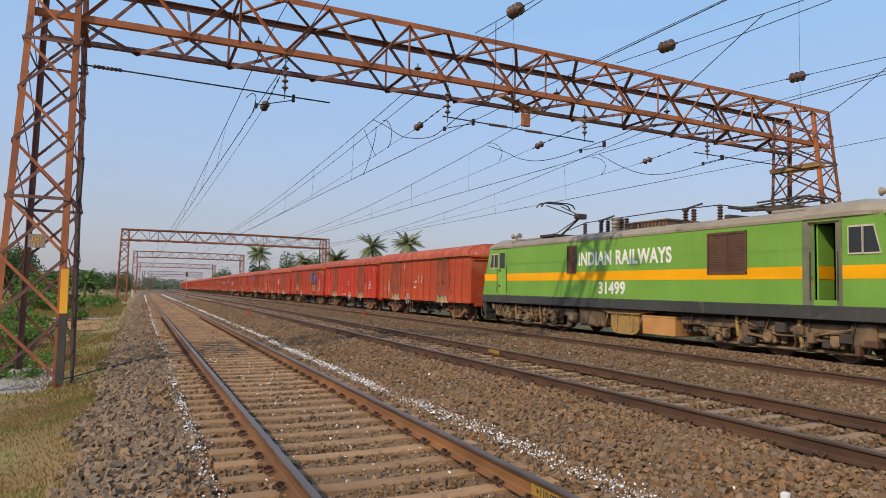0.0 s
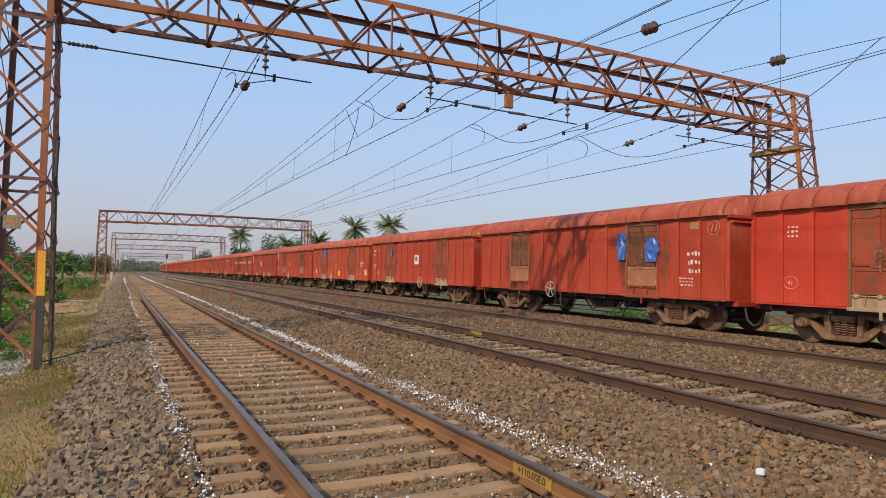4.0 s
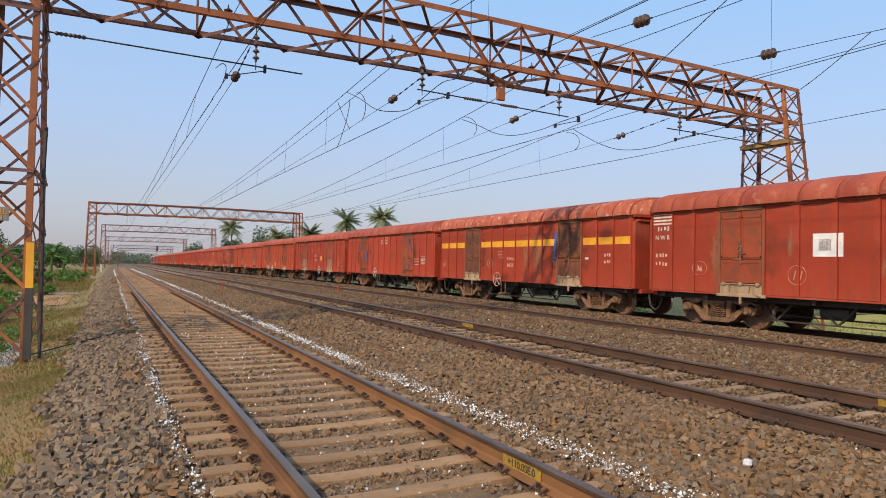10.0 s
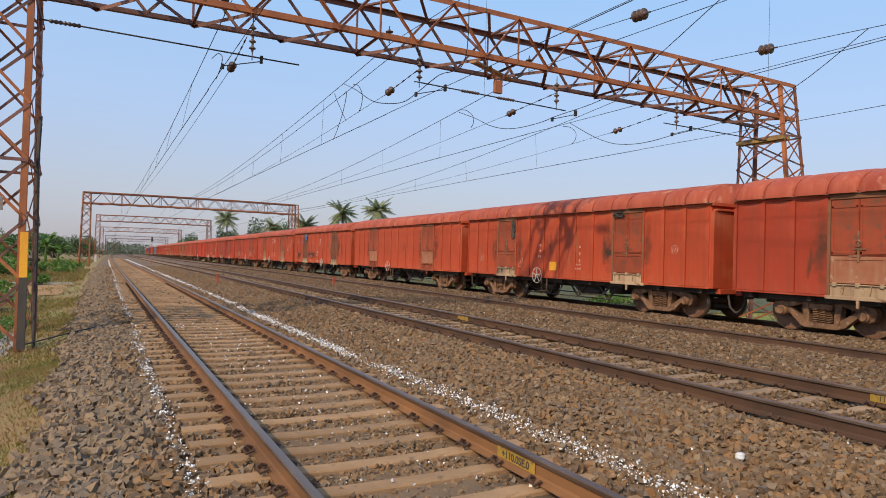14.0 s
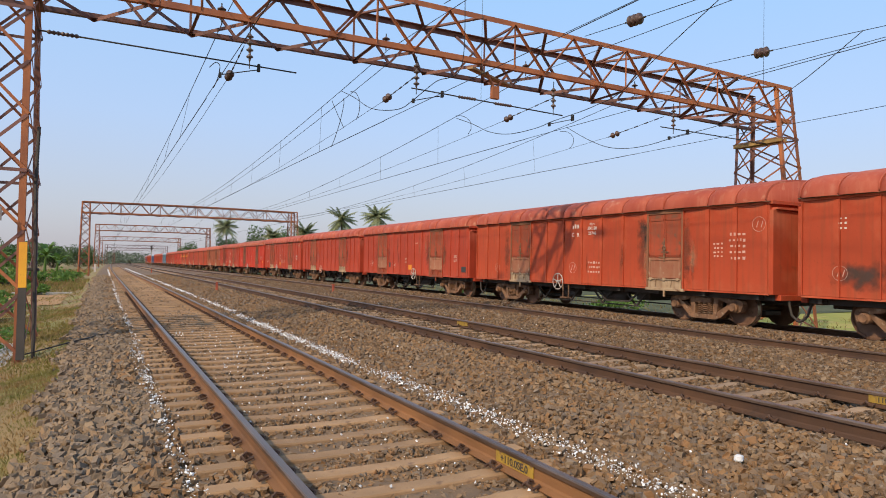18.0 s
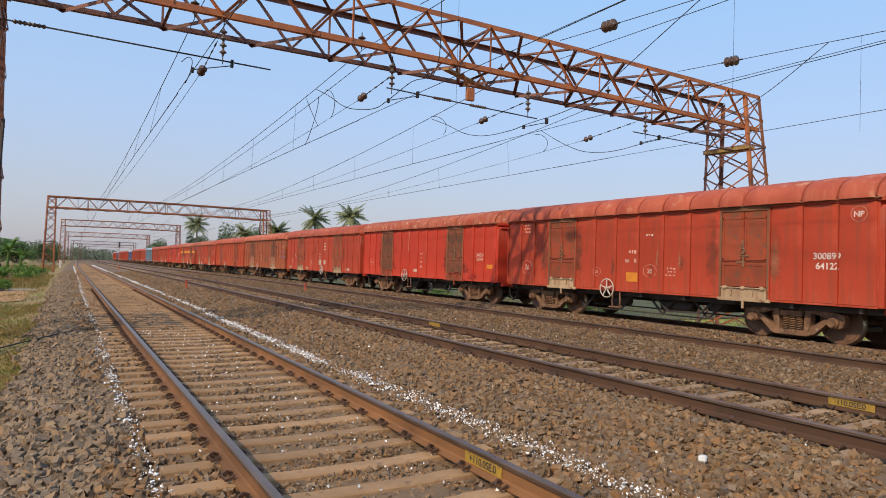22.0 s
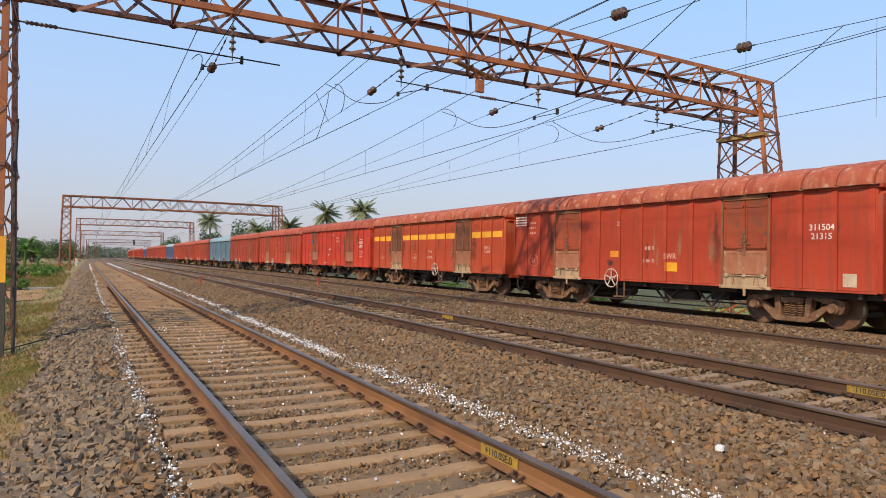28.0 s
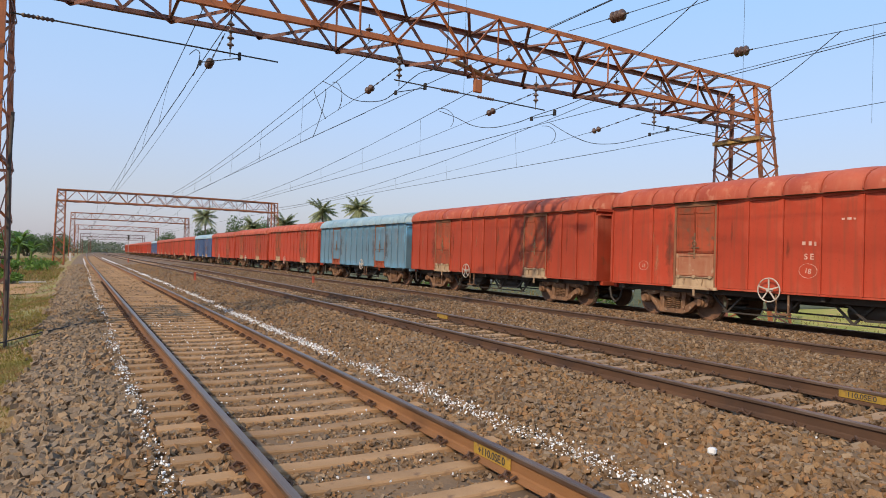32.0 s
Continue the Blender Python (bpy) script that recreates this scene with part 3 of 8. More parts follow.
def sleeper_mesh():
    """A prestressed concrete sleeper with sloping sides, lower in the middle."""
    sh = Shape()
    xs = [(-1.375, 0.0), (-0.60, 0.0), (-0.45, -0.008), (0.45, -0.008), (0.60, 0.0), (1.375, 0.0)]
    prof = lambda z: [(-0.125, -0.2), (-0.088, z - 0.012), (-0.076, z), (0.076, z), (0.088, z - 0.012), (0.125, -0.2)]
    verts = [(x, y, z) for x, dz in xs for y, z in prof(dz)]
    faces = [(j * 6 + i, j * 6 + (i + 1) % 6, (j + 1) * 6 + (i + 1) % 6, (j + 1) * 6 + i) for j in range(5) for i in range(6)]
    faces += [tuple(range(6)), tuple(range(30, 36))]
    return sh.add(verts, faces)


def clip_shape(x, y, side):
    """A bent spring clip on the foot of a rail."""
    z = SLEEPER_TOP
    pts = [(x + side * 0.06, y - 0.05, z + 0.05), (x + side * 0.13, y - 0.06, z + 0.03), (x + side * 0.15, y - 0.02, z + 0.06), (x + side * 0.11, y + 0.02, z + 0.075),
           (x + side * 0.065, y + 0.03, z + 0.055), (x + side * 0.09, y + 0.065, z + 0.04), (x + side * 0.15, y + 0.05, z + 0.03)]
    return Shape().tube(pts, 0.013, 5)


def shifted(sh, dx, dy, dz):
    return [(x + dx, y + dy, z + dz) for x, y, z in sh.v]


CLIPS = {q: clip_shape(0, 0, q).mesh("spring_clip", M_CLIP) for q in (-1, 1)}
SLEEPER_SHAPE = sleeper_mesh()
SLEEPER_MESH = SLEEPER_SHAPE.mesh("sleeper", M_SLEEPER)
SLEEPER_DARK = SLEEPER_SHAPE.mesh("sleeper", M_SLEEPERD)
for n, (c, z0) in enumerate(TRACKS):
    words = ("worn steel rails on dusty concrete sleepers in brown ballast", "rusty steel rails on concrete sleepers in brown ballast",
             "rusty steel rails, one of them buried in brown ballast", "steel rails on sleepers in ballast beneath the goods train")[n]
    track = thing("railway_track", words, "track", kind="structure", group="railway tracks")
    for side in (-1, 1):
        x = c + side * HALF
        zr = z0 - 0.13 if n == 2 and side < 0 else z0
        rail = part("rail", swept([(x + a, zr + b) for a, b in RAIL], -60, 620), M_RAILDARK if n else M_RAILWEB, track)
        part("rail_head", swept([(x + a, zr + b) for a, b in HEAD], -60, 620), M_RAILHEAD, rail, "worn bright running surface", smooth=False)
    far, clips = Shape(), Shape()
    for i in range(-40, 900):
        y = FIRST[n] + SPACING[n] * i
        if y > 300:
            break
        if -1 < y < 62 and n < 2:
            s = part("sleeper", SLEEPER_DARK if n else SLEEPER_MESH, None, track)
            s.matrix_basis = pose(c + bend(y), y, z0 + SLEEPER_TOP - fall(y), 0, 0, swing(y))
        else:
            if y < 170:
                far.add(shifted(SLEEPER_SHAPE, c + bend(y), y, z0 + SLEEPER_TOP - fall(y) - (0.0 if n < 2 else 0.015)), SLEEPER_SHAPE.f)
        if y < 34 and n < 2:
            for side in (-1, 1):
                for q in (-1, 1):
                    if n == 0 and 2.5 < y < 20:
                        part("spring_clip", CLIPS[q], None, track).matrix_basis = pose(c + side * HALF + bend(y), y, z0)
                        continue
                    k = clip_shape(c + side * HALF + bend(y), y, q)
                    clips.add([(a, b, d + z0 - fall(y)) for a, b, d in k.v], k.f)
    tagged(part("far_sleeper_row", far, M_SLEEPERD if n else M_SLEEPER, track), kind="stuff")
    if n < 2:
        tagged(part("spring_clip_row", clips, M_CLIP, track, "rusty bent spring clips"), kind="stuff")


def rail_tag(x, y, z, text):
    """A yellow painted tag with black writing on the web of a rail."""
    tag = thing("rail_tag", "yellow painted marking with black writing on a rail web", "marking", pose(x, y, z, 0, 0, -90))
    part("tag_plate", Shape().box(-0.26, 0.26, -0.004, 0.004, -0.047, 0.047, 0.002), M_TAG, tag)
    if text:
        t = tagged(part("tag_writing", lettering(text, 0.085, 0.002, M_BLACK), None, tag, "black painted writing"), kind="stuff")
        t.matrix_basis = pose(0, -0.005, 0)


rail_tag(2.977 - 0.016, 4.27, -0.09, "+110.0SE.0")
rail_tag(8.032 - 0.016, 13.95, -0.005, "")
rail_tag(8.032 - 0.016, 4.09, 0.0, "110.0SE.0")


# ---- overhead line gantries ----
def lattice_mast(x0, x1, xb0, xb1, y0, y1, yb0, yb1, z0, z1, parent, panels=8):
    """Four angle-iron legs, tapered upwards, with crossed braces on all faces."""
    mast = part("mast", Shape().box(xb0 - 0.12, xb1 + 0.12, yb0 - 0.12, yb1 + 0.12, z0 - 0.5, z0 - 0.02, 0.03), M_CONC, parent, "lattice mast on a concrete footing")
    top = {(0, 0): (x0, y0), (1, 0): (x1, y0), (0, 1): (x0, y1), (1, 1): (x1, y1)}
    base = {(0, 0): (xb0, yb0), (1, 0): (xb1, yb0), (0, 1): (xb0, yb1), (1, 1): (xb1, yb1)}

    def at(k, z):
        f = (z - z0) / (z1 - z0)
        return Vector((base[k][0] + (top[k][0] - base[k][0]) * f, base[k][1] + (top[k][1] - base[k][1]) * f, z))

    for k in top:
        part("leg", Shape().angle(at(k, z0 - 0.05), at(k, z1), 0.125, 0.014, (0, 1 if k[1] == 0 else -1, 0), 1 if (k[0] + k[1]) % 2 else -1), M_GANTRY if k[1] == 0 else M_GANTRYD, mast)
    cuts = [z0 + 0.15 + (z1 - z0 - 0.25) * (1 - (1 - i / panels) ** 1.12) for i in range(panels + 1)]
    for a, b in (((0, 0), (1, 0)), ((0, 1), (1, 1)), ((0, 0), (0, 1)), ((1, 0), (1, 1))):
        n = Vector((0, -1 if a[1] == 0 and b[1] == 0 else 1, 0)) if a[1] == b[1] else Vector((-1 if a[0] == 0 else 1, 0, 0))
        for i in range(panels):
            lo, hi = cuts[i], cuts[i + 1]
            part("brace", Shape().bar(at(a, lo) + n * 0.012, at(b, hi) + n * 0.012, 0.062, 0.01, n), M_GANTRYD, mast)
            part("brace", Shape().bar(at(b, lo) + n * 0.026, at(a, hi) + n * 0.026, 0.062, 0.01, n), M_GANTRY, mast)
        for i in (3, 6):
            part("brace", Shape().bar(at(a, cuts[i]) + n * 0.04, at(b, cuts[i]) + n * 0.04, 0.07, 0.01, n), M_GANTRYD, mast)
    return mast


def gantry(y0, full=True):
    """A portal of two lattice masts and a lattice beam across four tracks."""
    g = thing("overhead_gantry", "rusty orange lattice steel gantry spanning four railway tracks", "gantry", pose(0, 0, 0), group="overhead gantries")
    xl0, xl1, xr0, xr1, dy = -2.3, -1.36, 23.02, 23.98, 1.72
    lattice_mast(xl0, xl1, -2.55, -1.30, 0.0, dy, -1.0, dy + 0.95, -0.62, 8.62, g)
    lattice_mast(xr0, xr1, 22.9, 24.2, 0.0, dy, -1.0, dy + 0.25, -0.95, 8.62, g)

    def lift(x):
        return 0.075 * (1 - ((x - 10.8) / 12.5) ** 2)

    half = 22
    xs = [xl1 + (xr0 - xl1) * i / half for i in range(half + 1)]
    beam = part("beam", Shape().box(xl1 - 0.06, xl1 + 0.10, 0.1, dy - 0.1, 7.17, 7.20, 0.005), M_GANTRYD, g, "shallow arched lattice beam")
    chord = {}
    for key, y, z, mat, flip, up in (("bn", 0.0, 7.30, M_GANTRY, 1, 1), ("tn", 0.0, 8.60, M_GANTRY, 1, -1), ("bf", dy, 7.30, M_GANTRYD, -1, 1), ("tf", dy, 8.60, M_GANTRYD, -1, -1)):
        sh = Shape()
        ends = [xl0] + xs[1:-1:3] + [xr1]
        s = 1 if y == 0 else -1
        # an L: upright flange outwards, flat flange inwards
        w = 0.15
        out = [(0, -w / 2), (0, w / 2), (0.014, w / 2), (0.014, -w / 2 + 0.014), (0.13, -w / 2 + 0.014), (0.13, -w / 2)]
        if up < 0:
            out = [(a, -b) for a, b in out]
        verts = [(x, y + s * a, z + lift(x) + b) for x in ends for a, b in out]
        n = len(out)
        faces = [(j * n + i, j * n + (i + 1) % n, (j + 1) * n + (i + 1) % n, (j + 1) * n + i) for j in range(len(ends) - 1) for i in range(n)]
        faces += [tuple(range(n)), tuple(range(len(verts) - n, len(verts)))]
        part("chord", sh.add(verts, faces), mat, beam)
        chord[key] = lambda x, y=y, z=z: Vector((x, y, z + lift(x)))
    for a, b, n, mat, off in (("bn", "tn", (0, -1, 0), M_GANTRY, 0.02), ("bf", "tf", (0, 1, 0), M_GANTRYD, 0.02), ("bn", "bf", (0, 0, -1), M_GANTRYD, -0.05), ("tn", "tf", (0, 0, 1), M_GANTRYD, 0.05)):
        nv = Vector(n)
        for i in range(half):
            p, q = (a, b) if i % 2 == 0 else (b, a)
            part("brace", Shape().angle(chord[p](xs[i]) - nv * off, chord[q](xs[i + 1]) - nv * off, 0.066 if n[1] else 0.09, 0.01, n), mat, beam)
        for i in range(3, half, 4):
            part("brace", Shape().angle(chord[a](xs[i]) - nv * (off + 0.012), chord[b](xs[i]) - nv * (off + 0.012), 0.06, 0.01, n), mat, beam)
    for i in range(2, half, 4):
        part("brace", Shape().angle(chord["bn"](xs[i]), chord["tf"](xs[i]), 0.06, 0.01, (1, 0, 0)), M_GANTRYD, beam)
        part("splice_plate", Shape().box(xs[i] - 0.22, xs[i] + 0.22, -0.016, -0.002, 7.23 + lift(xs[i]), 7.36 + lift(xs[i]), 0.004), M_GANTRY, beam)
    g.matrix_basis = pose(bend(y0), y0, 0, 0, 0, swing(y0))
    return g


near_gantry = gantry(16.03)
for y, dz, tall in ((89.2, -0.45, 1.0), (176.0, -0.30, 1.12), (255.0, -0.9, 1.12)):
    copy_thing(near_gantry, pose(bend(y), y, dz, 0, 0, swing(y)) @ Matrix.Diagonal((1, 1, tall, 1)))


def far_gantry(y):
    """A gantry too far off to tell its braces apart."""
    sh = Shape()
    for x in (-2.3, -1.36, 23.02, 23.98):
        for s in (-0.6, 2.55):
            sh.bar((x, s, -0.8), (x, 0.97 + (s - 0.97) * 0.6, 8.6), 0.13)
    for z in (7.3, 8.6):
        for s in (0, 1.95):
            sh.bar((-2.3, s, z), (23.98, s, z), 0.15)
    for i in range(22):
        a, b = -1.36 + 1.108 * i, -1.36 + 1.108 * (i + 1)
        z0, z1 = (7.3, 8.6) if i % 2 else (8.6, 7.3)
        for s in (0, 1.95):
            sh.bar((a, s, z0), (b, s, z1), 0.08)
    for i in range(7):
        for x0, x1 in ((-2.4, -1.3), (22.95, 24.05)):
            sh.bar((x0, -0.4, -0.6 + 1.1 * i), (x1, -0.4, 0.5 + 1.1 * i), 0.07).bar((x1, -0.4, -0.6 + 1.1 * i), (x0, -0.4, 0.5 + 1.1 * i), 0.07)
    thing("overhead_gantry", "distant rusty lattice steel gantry spanning four railway tracks", "gantry", pose(bend(y), y, -fall(y), 0, 0, swing(y)), sh, M_GANTRYD, "overhead gantries")


for y in (333, 411):
    far_gantry(y)

for x in (22.93, 23.20):
    part("platform_beam", Shape().bar((x, -0.3, 6.45), (x, 1.8, 6.45), 0.09, 0.12), M_TANK, near_gantry, "ochre beam across the mast")
part("platform_plank", Shape().box(22.90, 23.24, -0.15, 1.85, 6.513, 6.55, 0.01), M_SLEEPER, near_gantry, "weathered plank")

# number plate, painted band and bracket on the near mast
plate = thing("mast_number_plate", "small grey plate with yellow numerals on the mast", "sign", pose(-1.83, 15.15, 2.30) @ Matrix.Diagonal((0.8, 1, 0.8, 1)))
part("plate", Shape().box(-0.19, 0.19, -0.008, 0.008, -0.17, 0.17, 0.004), M_CAN, plate)
for text, z in (("101", 0.075), ("11", -0.085)):
    part("numerals", lettering(text, 0.17, 0.003, M_YELLOW), None, plate, "yellow numerals").matrix_basis = pose(0, -0.011, z)
part("rule", Shape().box(-0.16, 0.16, -0.012, -0.008, -0.012, 0.006), M_YELLOW, plate)


# ---- wires ----
def wire(name, pts, r, label, category="wire", group="overhead wires", mat=None):
    return thing(name, label, category, None, Shape().tube(pts, r, 5), mat or M_COPPER, group, smooth=True)


def rounded(pts, n=5):
    """Points of a smooth curve through the given ones."""
    pts = [Vector(p) for p in pts]
    out = []
    for i in range(len(pts) - 1):
        a, b, c, d = pts[max(i - 1, 0)], pts[i], pts[i + 1], pts[min(i + 2, len(pts) - 1)]
        for k in range(n):
            t = k / n
            out.append(0.5 * (2 * b + (c - a) * t + (2 * a - 5 * b + 4 * c - d) * t * t + (3 * b - a - 3 * c + d) * t ** 3))
    return out + [pts[-1]]


def sag(p, q, drop, n=14):
    p, q = Vector(p), Vector(q)
    return [p.lerp(q, i / n) - Vector((0, 0, drop * 4 * (i / n) * (1 - i / n))) for i in range(n + 1)]


def insulator(p, q, r, discs, mat, label, name="insulator"):
    """A string of porcelain sheds from p to q on a steel pin."""
    rings = []
    for i in range(discs):
        a = i / discs
        rings += [(a + 0.04 / discs, r * 0.32), (a + 0.22 / discs, r * 0.55), (a + 0.38 / discs, r), (a + 0.52 / discs, r * 0.97), (a + 0.60 / discs, r * 0.45), (a + 0.9 / discs, r * 0.30)]
    ob = thing(name, label, "insulator", None, group="line insulators")
    part("porcelain_body", Shape().prism2(p, q, [(0, r * 0.3)] + rings + [(1, r * 0.3)], 12), mat, ob, smooth=True)
    d = (Vector(q) - Vector(p))
    part("pin", Shape().cyl(Vector(p) - d * 0.3, Vector(q) + d * 0.3, r * 0.15, 6), M_BLACK, ob)
    return ob


SUPPORTS = [17.0, 90.1, 176.9, 255.9, 333.9, 411.9]
HANG = [3.15, 7.68, 12.42, 17.66]
CONTACT_X = [2.27, 7.06, 11.95, 16.8]
CARRIER_X, CARRIER_TOP, CARRIER_LOW = [2.6, 7.1, 11.95, 16.65], [7.45, 7.5, 7.5, 7.55], [6.2, 6.35, 5.86, 5.66]
ZC = 5.5


def contact_at(n, j, f):
    """A point of the contact wire of track n, on span j, a part f of the way."""
    y0, y1 = SUPPORTS[j], SUPPORTS[j + 1]
    x0 = CONTACT_X[n] if j == 0 else TRACKS[n][0] + (0.2 if (j + n) % 2 else -0.2)
    x1 = TRACKS[n][0] + (-0.2 if (j + n) % 2 else 0.2)
    y = y0 + (y1 - y0) * f
    return Vector((x0 + (x1 - x0) * f + bend(y), y, ZC - fall(y) - 0.04 * f * (1 - f)))


def carrier_at(n, j, f):
    """A point of the catenary of track n."""
    y0, y1 = SUPPORTS[j], SUPPORTS[j + 1]
    x0 = CARRIER_X[n] if j == 0 else TRACKS[n][0]
    top, low = (CARRIER_TOP[n], CARRIER_LOW[n]) if j == 0 else (7.3, 5.9)
    y = y0 + (y1 - y0) * f
    return Vector((x0 + (TRACKS[n][0] - x0) * f + bend(y), y, low - fall(y) + (top - low) * (2 * f - 1) ** 2))


for n, (c, z0) in enumerate(TRACKS):
    for j in range(len(SUPPORTS) - 1):
        r = 0.011 if j < 2 else 0.017
        wire("contact_wire", [contact_at(n, j, i / 16) for i in range(17)], r, "dark contact wire strung above the track")
        wire("catenary_wire", [carrier_at(n, j, i / 20) for i in range(21)], r, "dark sagging catenary wire above the track")
        if j < 3:
            k = 12 if j < 2 else 6
            for i in range(1, k):
                drop = Shape().cyl(contact_at(n, j, i / k), carrier_at(n, j, i / k), 0.005 if j < 1 else 0.009, 4)
                thing("dropper_wire", "thin vertical dropper between catenary and contact wire", "wire", None, drop, M_COPPER, "dropper wires")
    # span behind the near gantry
    wire("contact_wire", sag((CONTACT_X[n], 17.0, ZC), (c, -55, 5.5), 0.0, 4), 0.008, "dark contact wire strung above the track")
    back = sag((CARRIER_X[n], 17.0, CARRIER_TOP[n]), (c, -55, 7.3), 0.5)
    if n == 3:
        back = rounded([(16.65, 17.0, 7.55), (16.64, 14.0, 7.22), (16.62, 8.8, 7.13), (16.62, -19, 7.0), (16.62, -55, 7.3)])
    wire("catenary_wire", back, 0.009, "dark sagging catenary wire above the track")
    insulator((CARRIER_X[n], 17.0, CARRIER_TOP[n] + 0.42), (CARRIER_X[n], 17.0, CARRIER_TOP[n] + 0.12), 0.11, 2, M_INSUL, "brown porcelain insulator carrying the catenary inside the beam")
    # a second catenary that ends on the rear of the beam
    x, yk, zk, drop = ((3.31, 19.5, 6.93, 0.75), (8.46, 19.75, 7.02, 0.9), (13.64, 20.2, 7.05, 0.95), (18.88, 20.1, 6.99, 0.95))[n]
    top, knob, past = Vector((x, 17.74, 7.22)), Vector((x - 0.03, yk, zk)), Vector((x - 0.04, yk + 0.5, zk - 0.06))
    chain = Shape()
    for i in range(9):
        chain.cyl(top.lerp(knob, i / 9), top.lerp(knob, (i + 0.8) / 9), 0.022 if i % 2 else 0.011, 6)
    thing("stay_chain", "dark linked stay running down from the gantry beam", "chain", None, chain, M_BLACK, "overhead wires")
    insulator(knob, past, 0.12, 2, M_INSUL, "brown porcelain strain insulator in a stay")
    wire("stay_wire", sag(past, (c + 0.2 + bend(89), 89, 6.75), drop), 0.008, "dark strain wire leaving the gantry")

# hanging insulators and registration tubes under the near beam
for n, x in enumerate(HANG):
    insulator((x, 16.15, 7.02), (x, 16.15, 6.36), 0.085, 4, M_INSULW, "pale porcelain insulator string hanging under the gantry beam")
arms = [(-1.3, 4.35, 6.34, 6.28, (-0.8,)), (7.6, 12.9, 6.36, 6.24, (9.4, 10.65)), (17.2, 22.9, 6.38, 6.36, (22.3,))]
for x0, x1, za, zb, rods in arms:
    t = thing("registration_tube", "grey steel tube holding the contact wires at the gantry", "tube", None, group="registration tubes")
    part("tube", Shape().cyl((x0, 16.3, za), (x1, 16.3, zb), 0.019, 8), M_COPPER, t, smooth=True)
    rings = [(i / 14, 0.05 if i % 2 else 0.028) for i in range(15)]
    for xi in rods:
        zi = za + (zb - za) * (xi - x0) / (x1 - x0)
        part("rod_insulator", Shape().prism2((xi - 0.3, 16.3, zi), (xi + 0.3, 16.3, zi), rings, 10), M_INSUL, t, "ribbed brown rod insulator")
    for x in HANG:
        if x0 < x < x1:
            zi = za + (zb - za) * (x - x0) / (x1 - x0)
            xa = 2.5 if x < 5 else x
            part("steady_arm", Shape().cyl((xa, 16.34, zi - 0.33), (xa + 0.95, 16.34, zi - 0.06), 0.013, 6).box(xa + 0.88, xa + 0.94, 16.28, 16.38, zi - 0.12, zi + 0.06).box(xa - 0.03, xa + 0.03, 16.3, 16.38, zi - 0.40, zi - 0.28), M_COPPER, t)
part_bracket = thing("beam_bracket", "rusty forked steel bracket under the gantry beam", "bracket", None)
part("fork", Shape().bar((10.05, 16.3, 7.2), (10.3, 16.3, 6.75), 0.09, 0.05).bar((10.75, 16.3, 7.2), (10.4, 16.3, 6.75), 0.09, 0.05).box(10.22, 10.48, 16.24, 16.36, 6.42, 6.8, 0.01), M_GANTRY, part_bracket)
part("plank", Shape().bar((9.3, 16.0, 7.12), (11.6, 17.4, 7.24), 0.2, 0.06), M_SLEEPER, part_bracket, "weathered pale plank")

# wires that end on top of the near gantry and sag away over the camera
for n, (x, up) in enumerate(((8.42, 1.2), (13.52, 5.4), (19.13, 5.4))):
    pts = [Vector((x, 16.0 - 71 * i / 24, 8.80 - 0.087 * 71 * i / 24 + 0.00062 * (71 * i / 24) ** 2)) for i in range(25)]
    wire("anchor_wire", pts, 0.011, "dark anchored wire running back from the gantry top")

    def at(d, x=x):
        return Vector((x, 16.0 - d, 8.80 - 0.087 * d + 0.00062 * d * d))

    insulator(at(1.95), at(2.45), 0.17, 3, M_INSUL, "brown porcelain strain insulator in an anchored wire")
    slack = (((8.51, 15.09, 6.78), (8.21, 15.99, 6.56), (7.92, 16.81, 6.19), (7.72, 17.3, 6.0), (7.52, 18.16, 6.1), (7.37, 18.95, 6.33), (7.22, 19.85, 6.81), (7.13, 20.92, 7.26)),
             ((13.53, 13.06, 7.26), (13.46, 14.35, 6.6), (13.31, 15.16, 6.4), (13.2, 15.82, 6.3), (13.02, 16.85, 6.2), (12.82, 17.64, 6.06), (12.52, 18.72, 6.02), (12.32, 19.69, 6.23), (12.17, 20.65, 6.67), (12.0, 21.6, 7.05)),
             ((19.14, 12.78, 7.16), (18.61, 14.51, 6.44), (18.21, 15.79, 6.2), (17.92, 16.52, 6.08), (17.62, 17.3, 5.93), (17.37, 18.03, 5.9), (17.12, 18.82, 6.03), (16.92, 19.73, 6.44), (16.72, 20.82, 7.09)))[n]
    wire("jumper_wire", rounded([at(up)] + list(slack)), 0.012, "dark slack jumper wire dropping past the gantry beam")
    p = at(up + 0.9)
    wire("dropper_wire", [p, (p.x, p.y, 5.55)], 0.004, "thin vertical dropper hanging from an anchored wire")
wire("catenary_wire", [carrier_at(1, 0, i / 20) + Vector((0.10, 0, -0.30 * (1 - i / 20))) for i in range(21)], 0.010, "dark second catenary wire below the first")
# hanging jumper loops between the catenary and the contact wire of one track
def lines_at(n, y):
    """The first span's catenary and contact wire of track n at y."""
    f = (y - SUPPORTS[0]) / (SUPPORTS[1] - SUPPORTS[0])
    return carrier_at(n, 0, f), contact_at(n, 0, f)


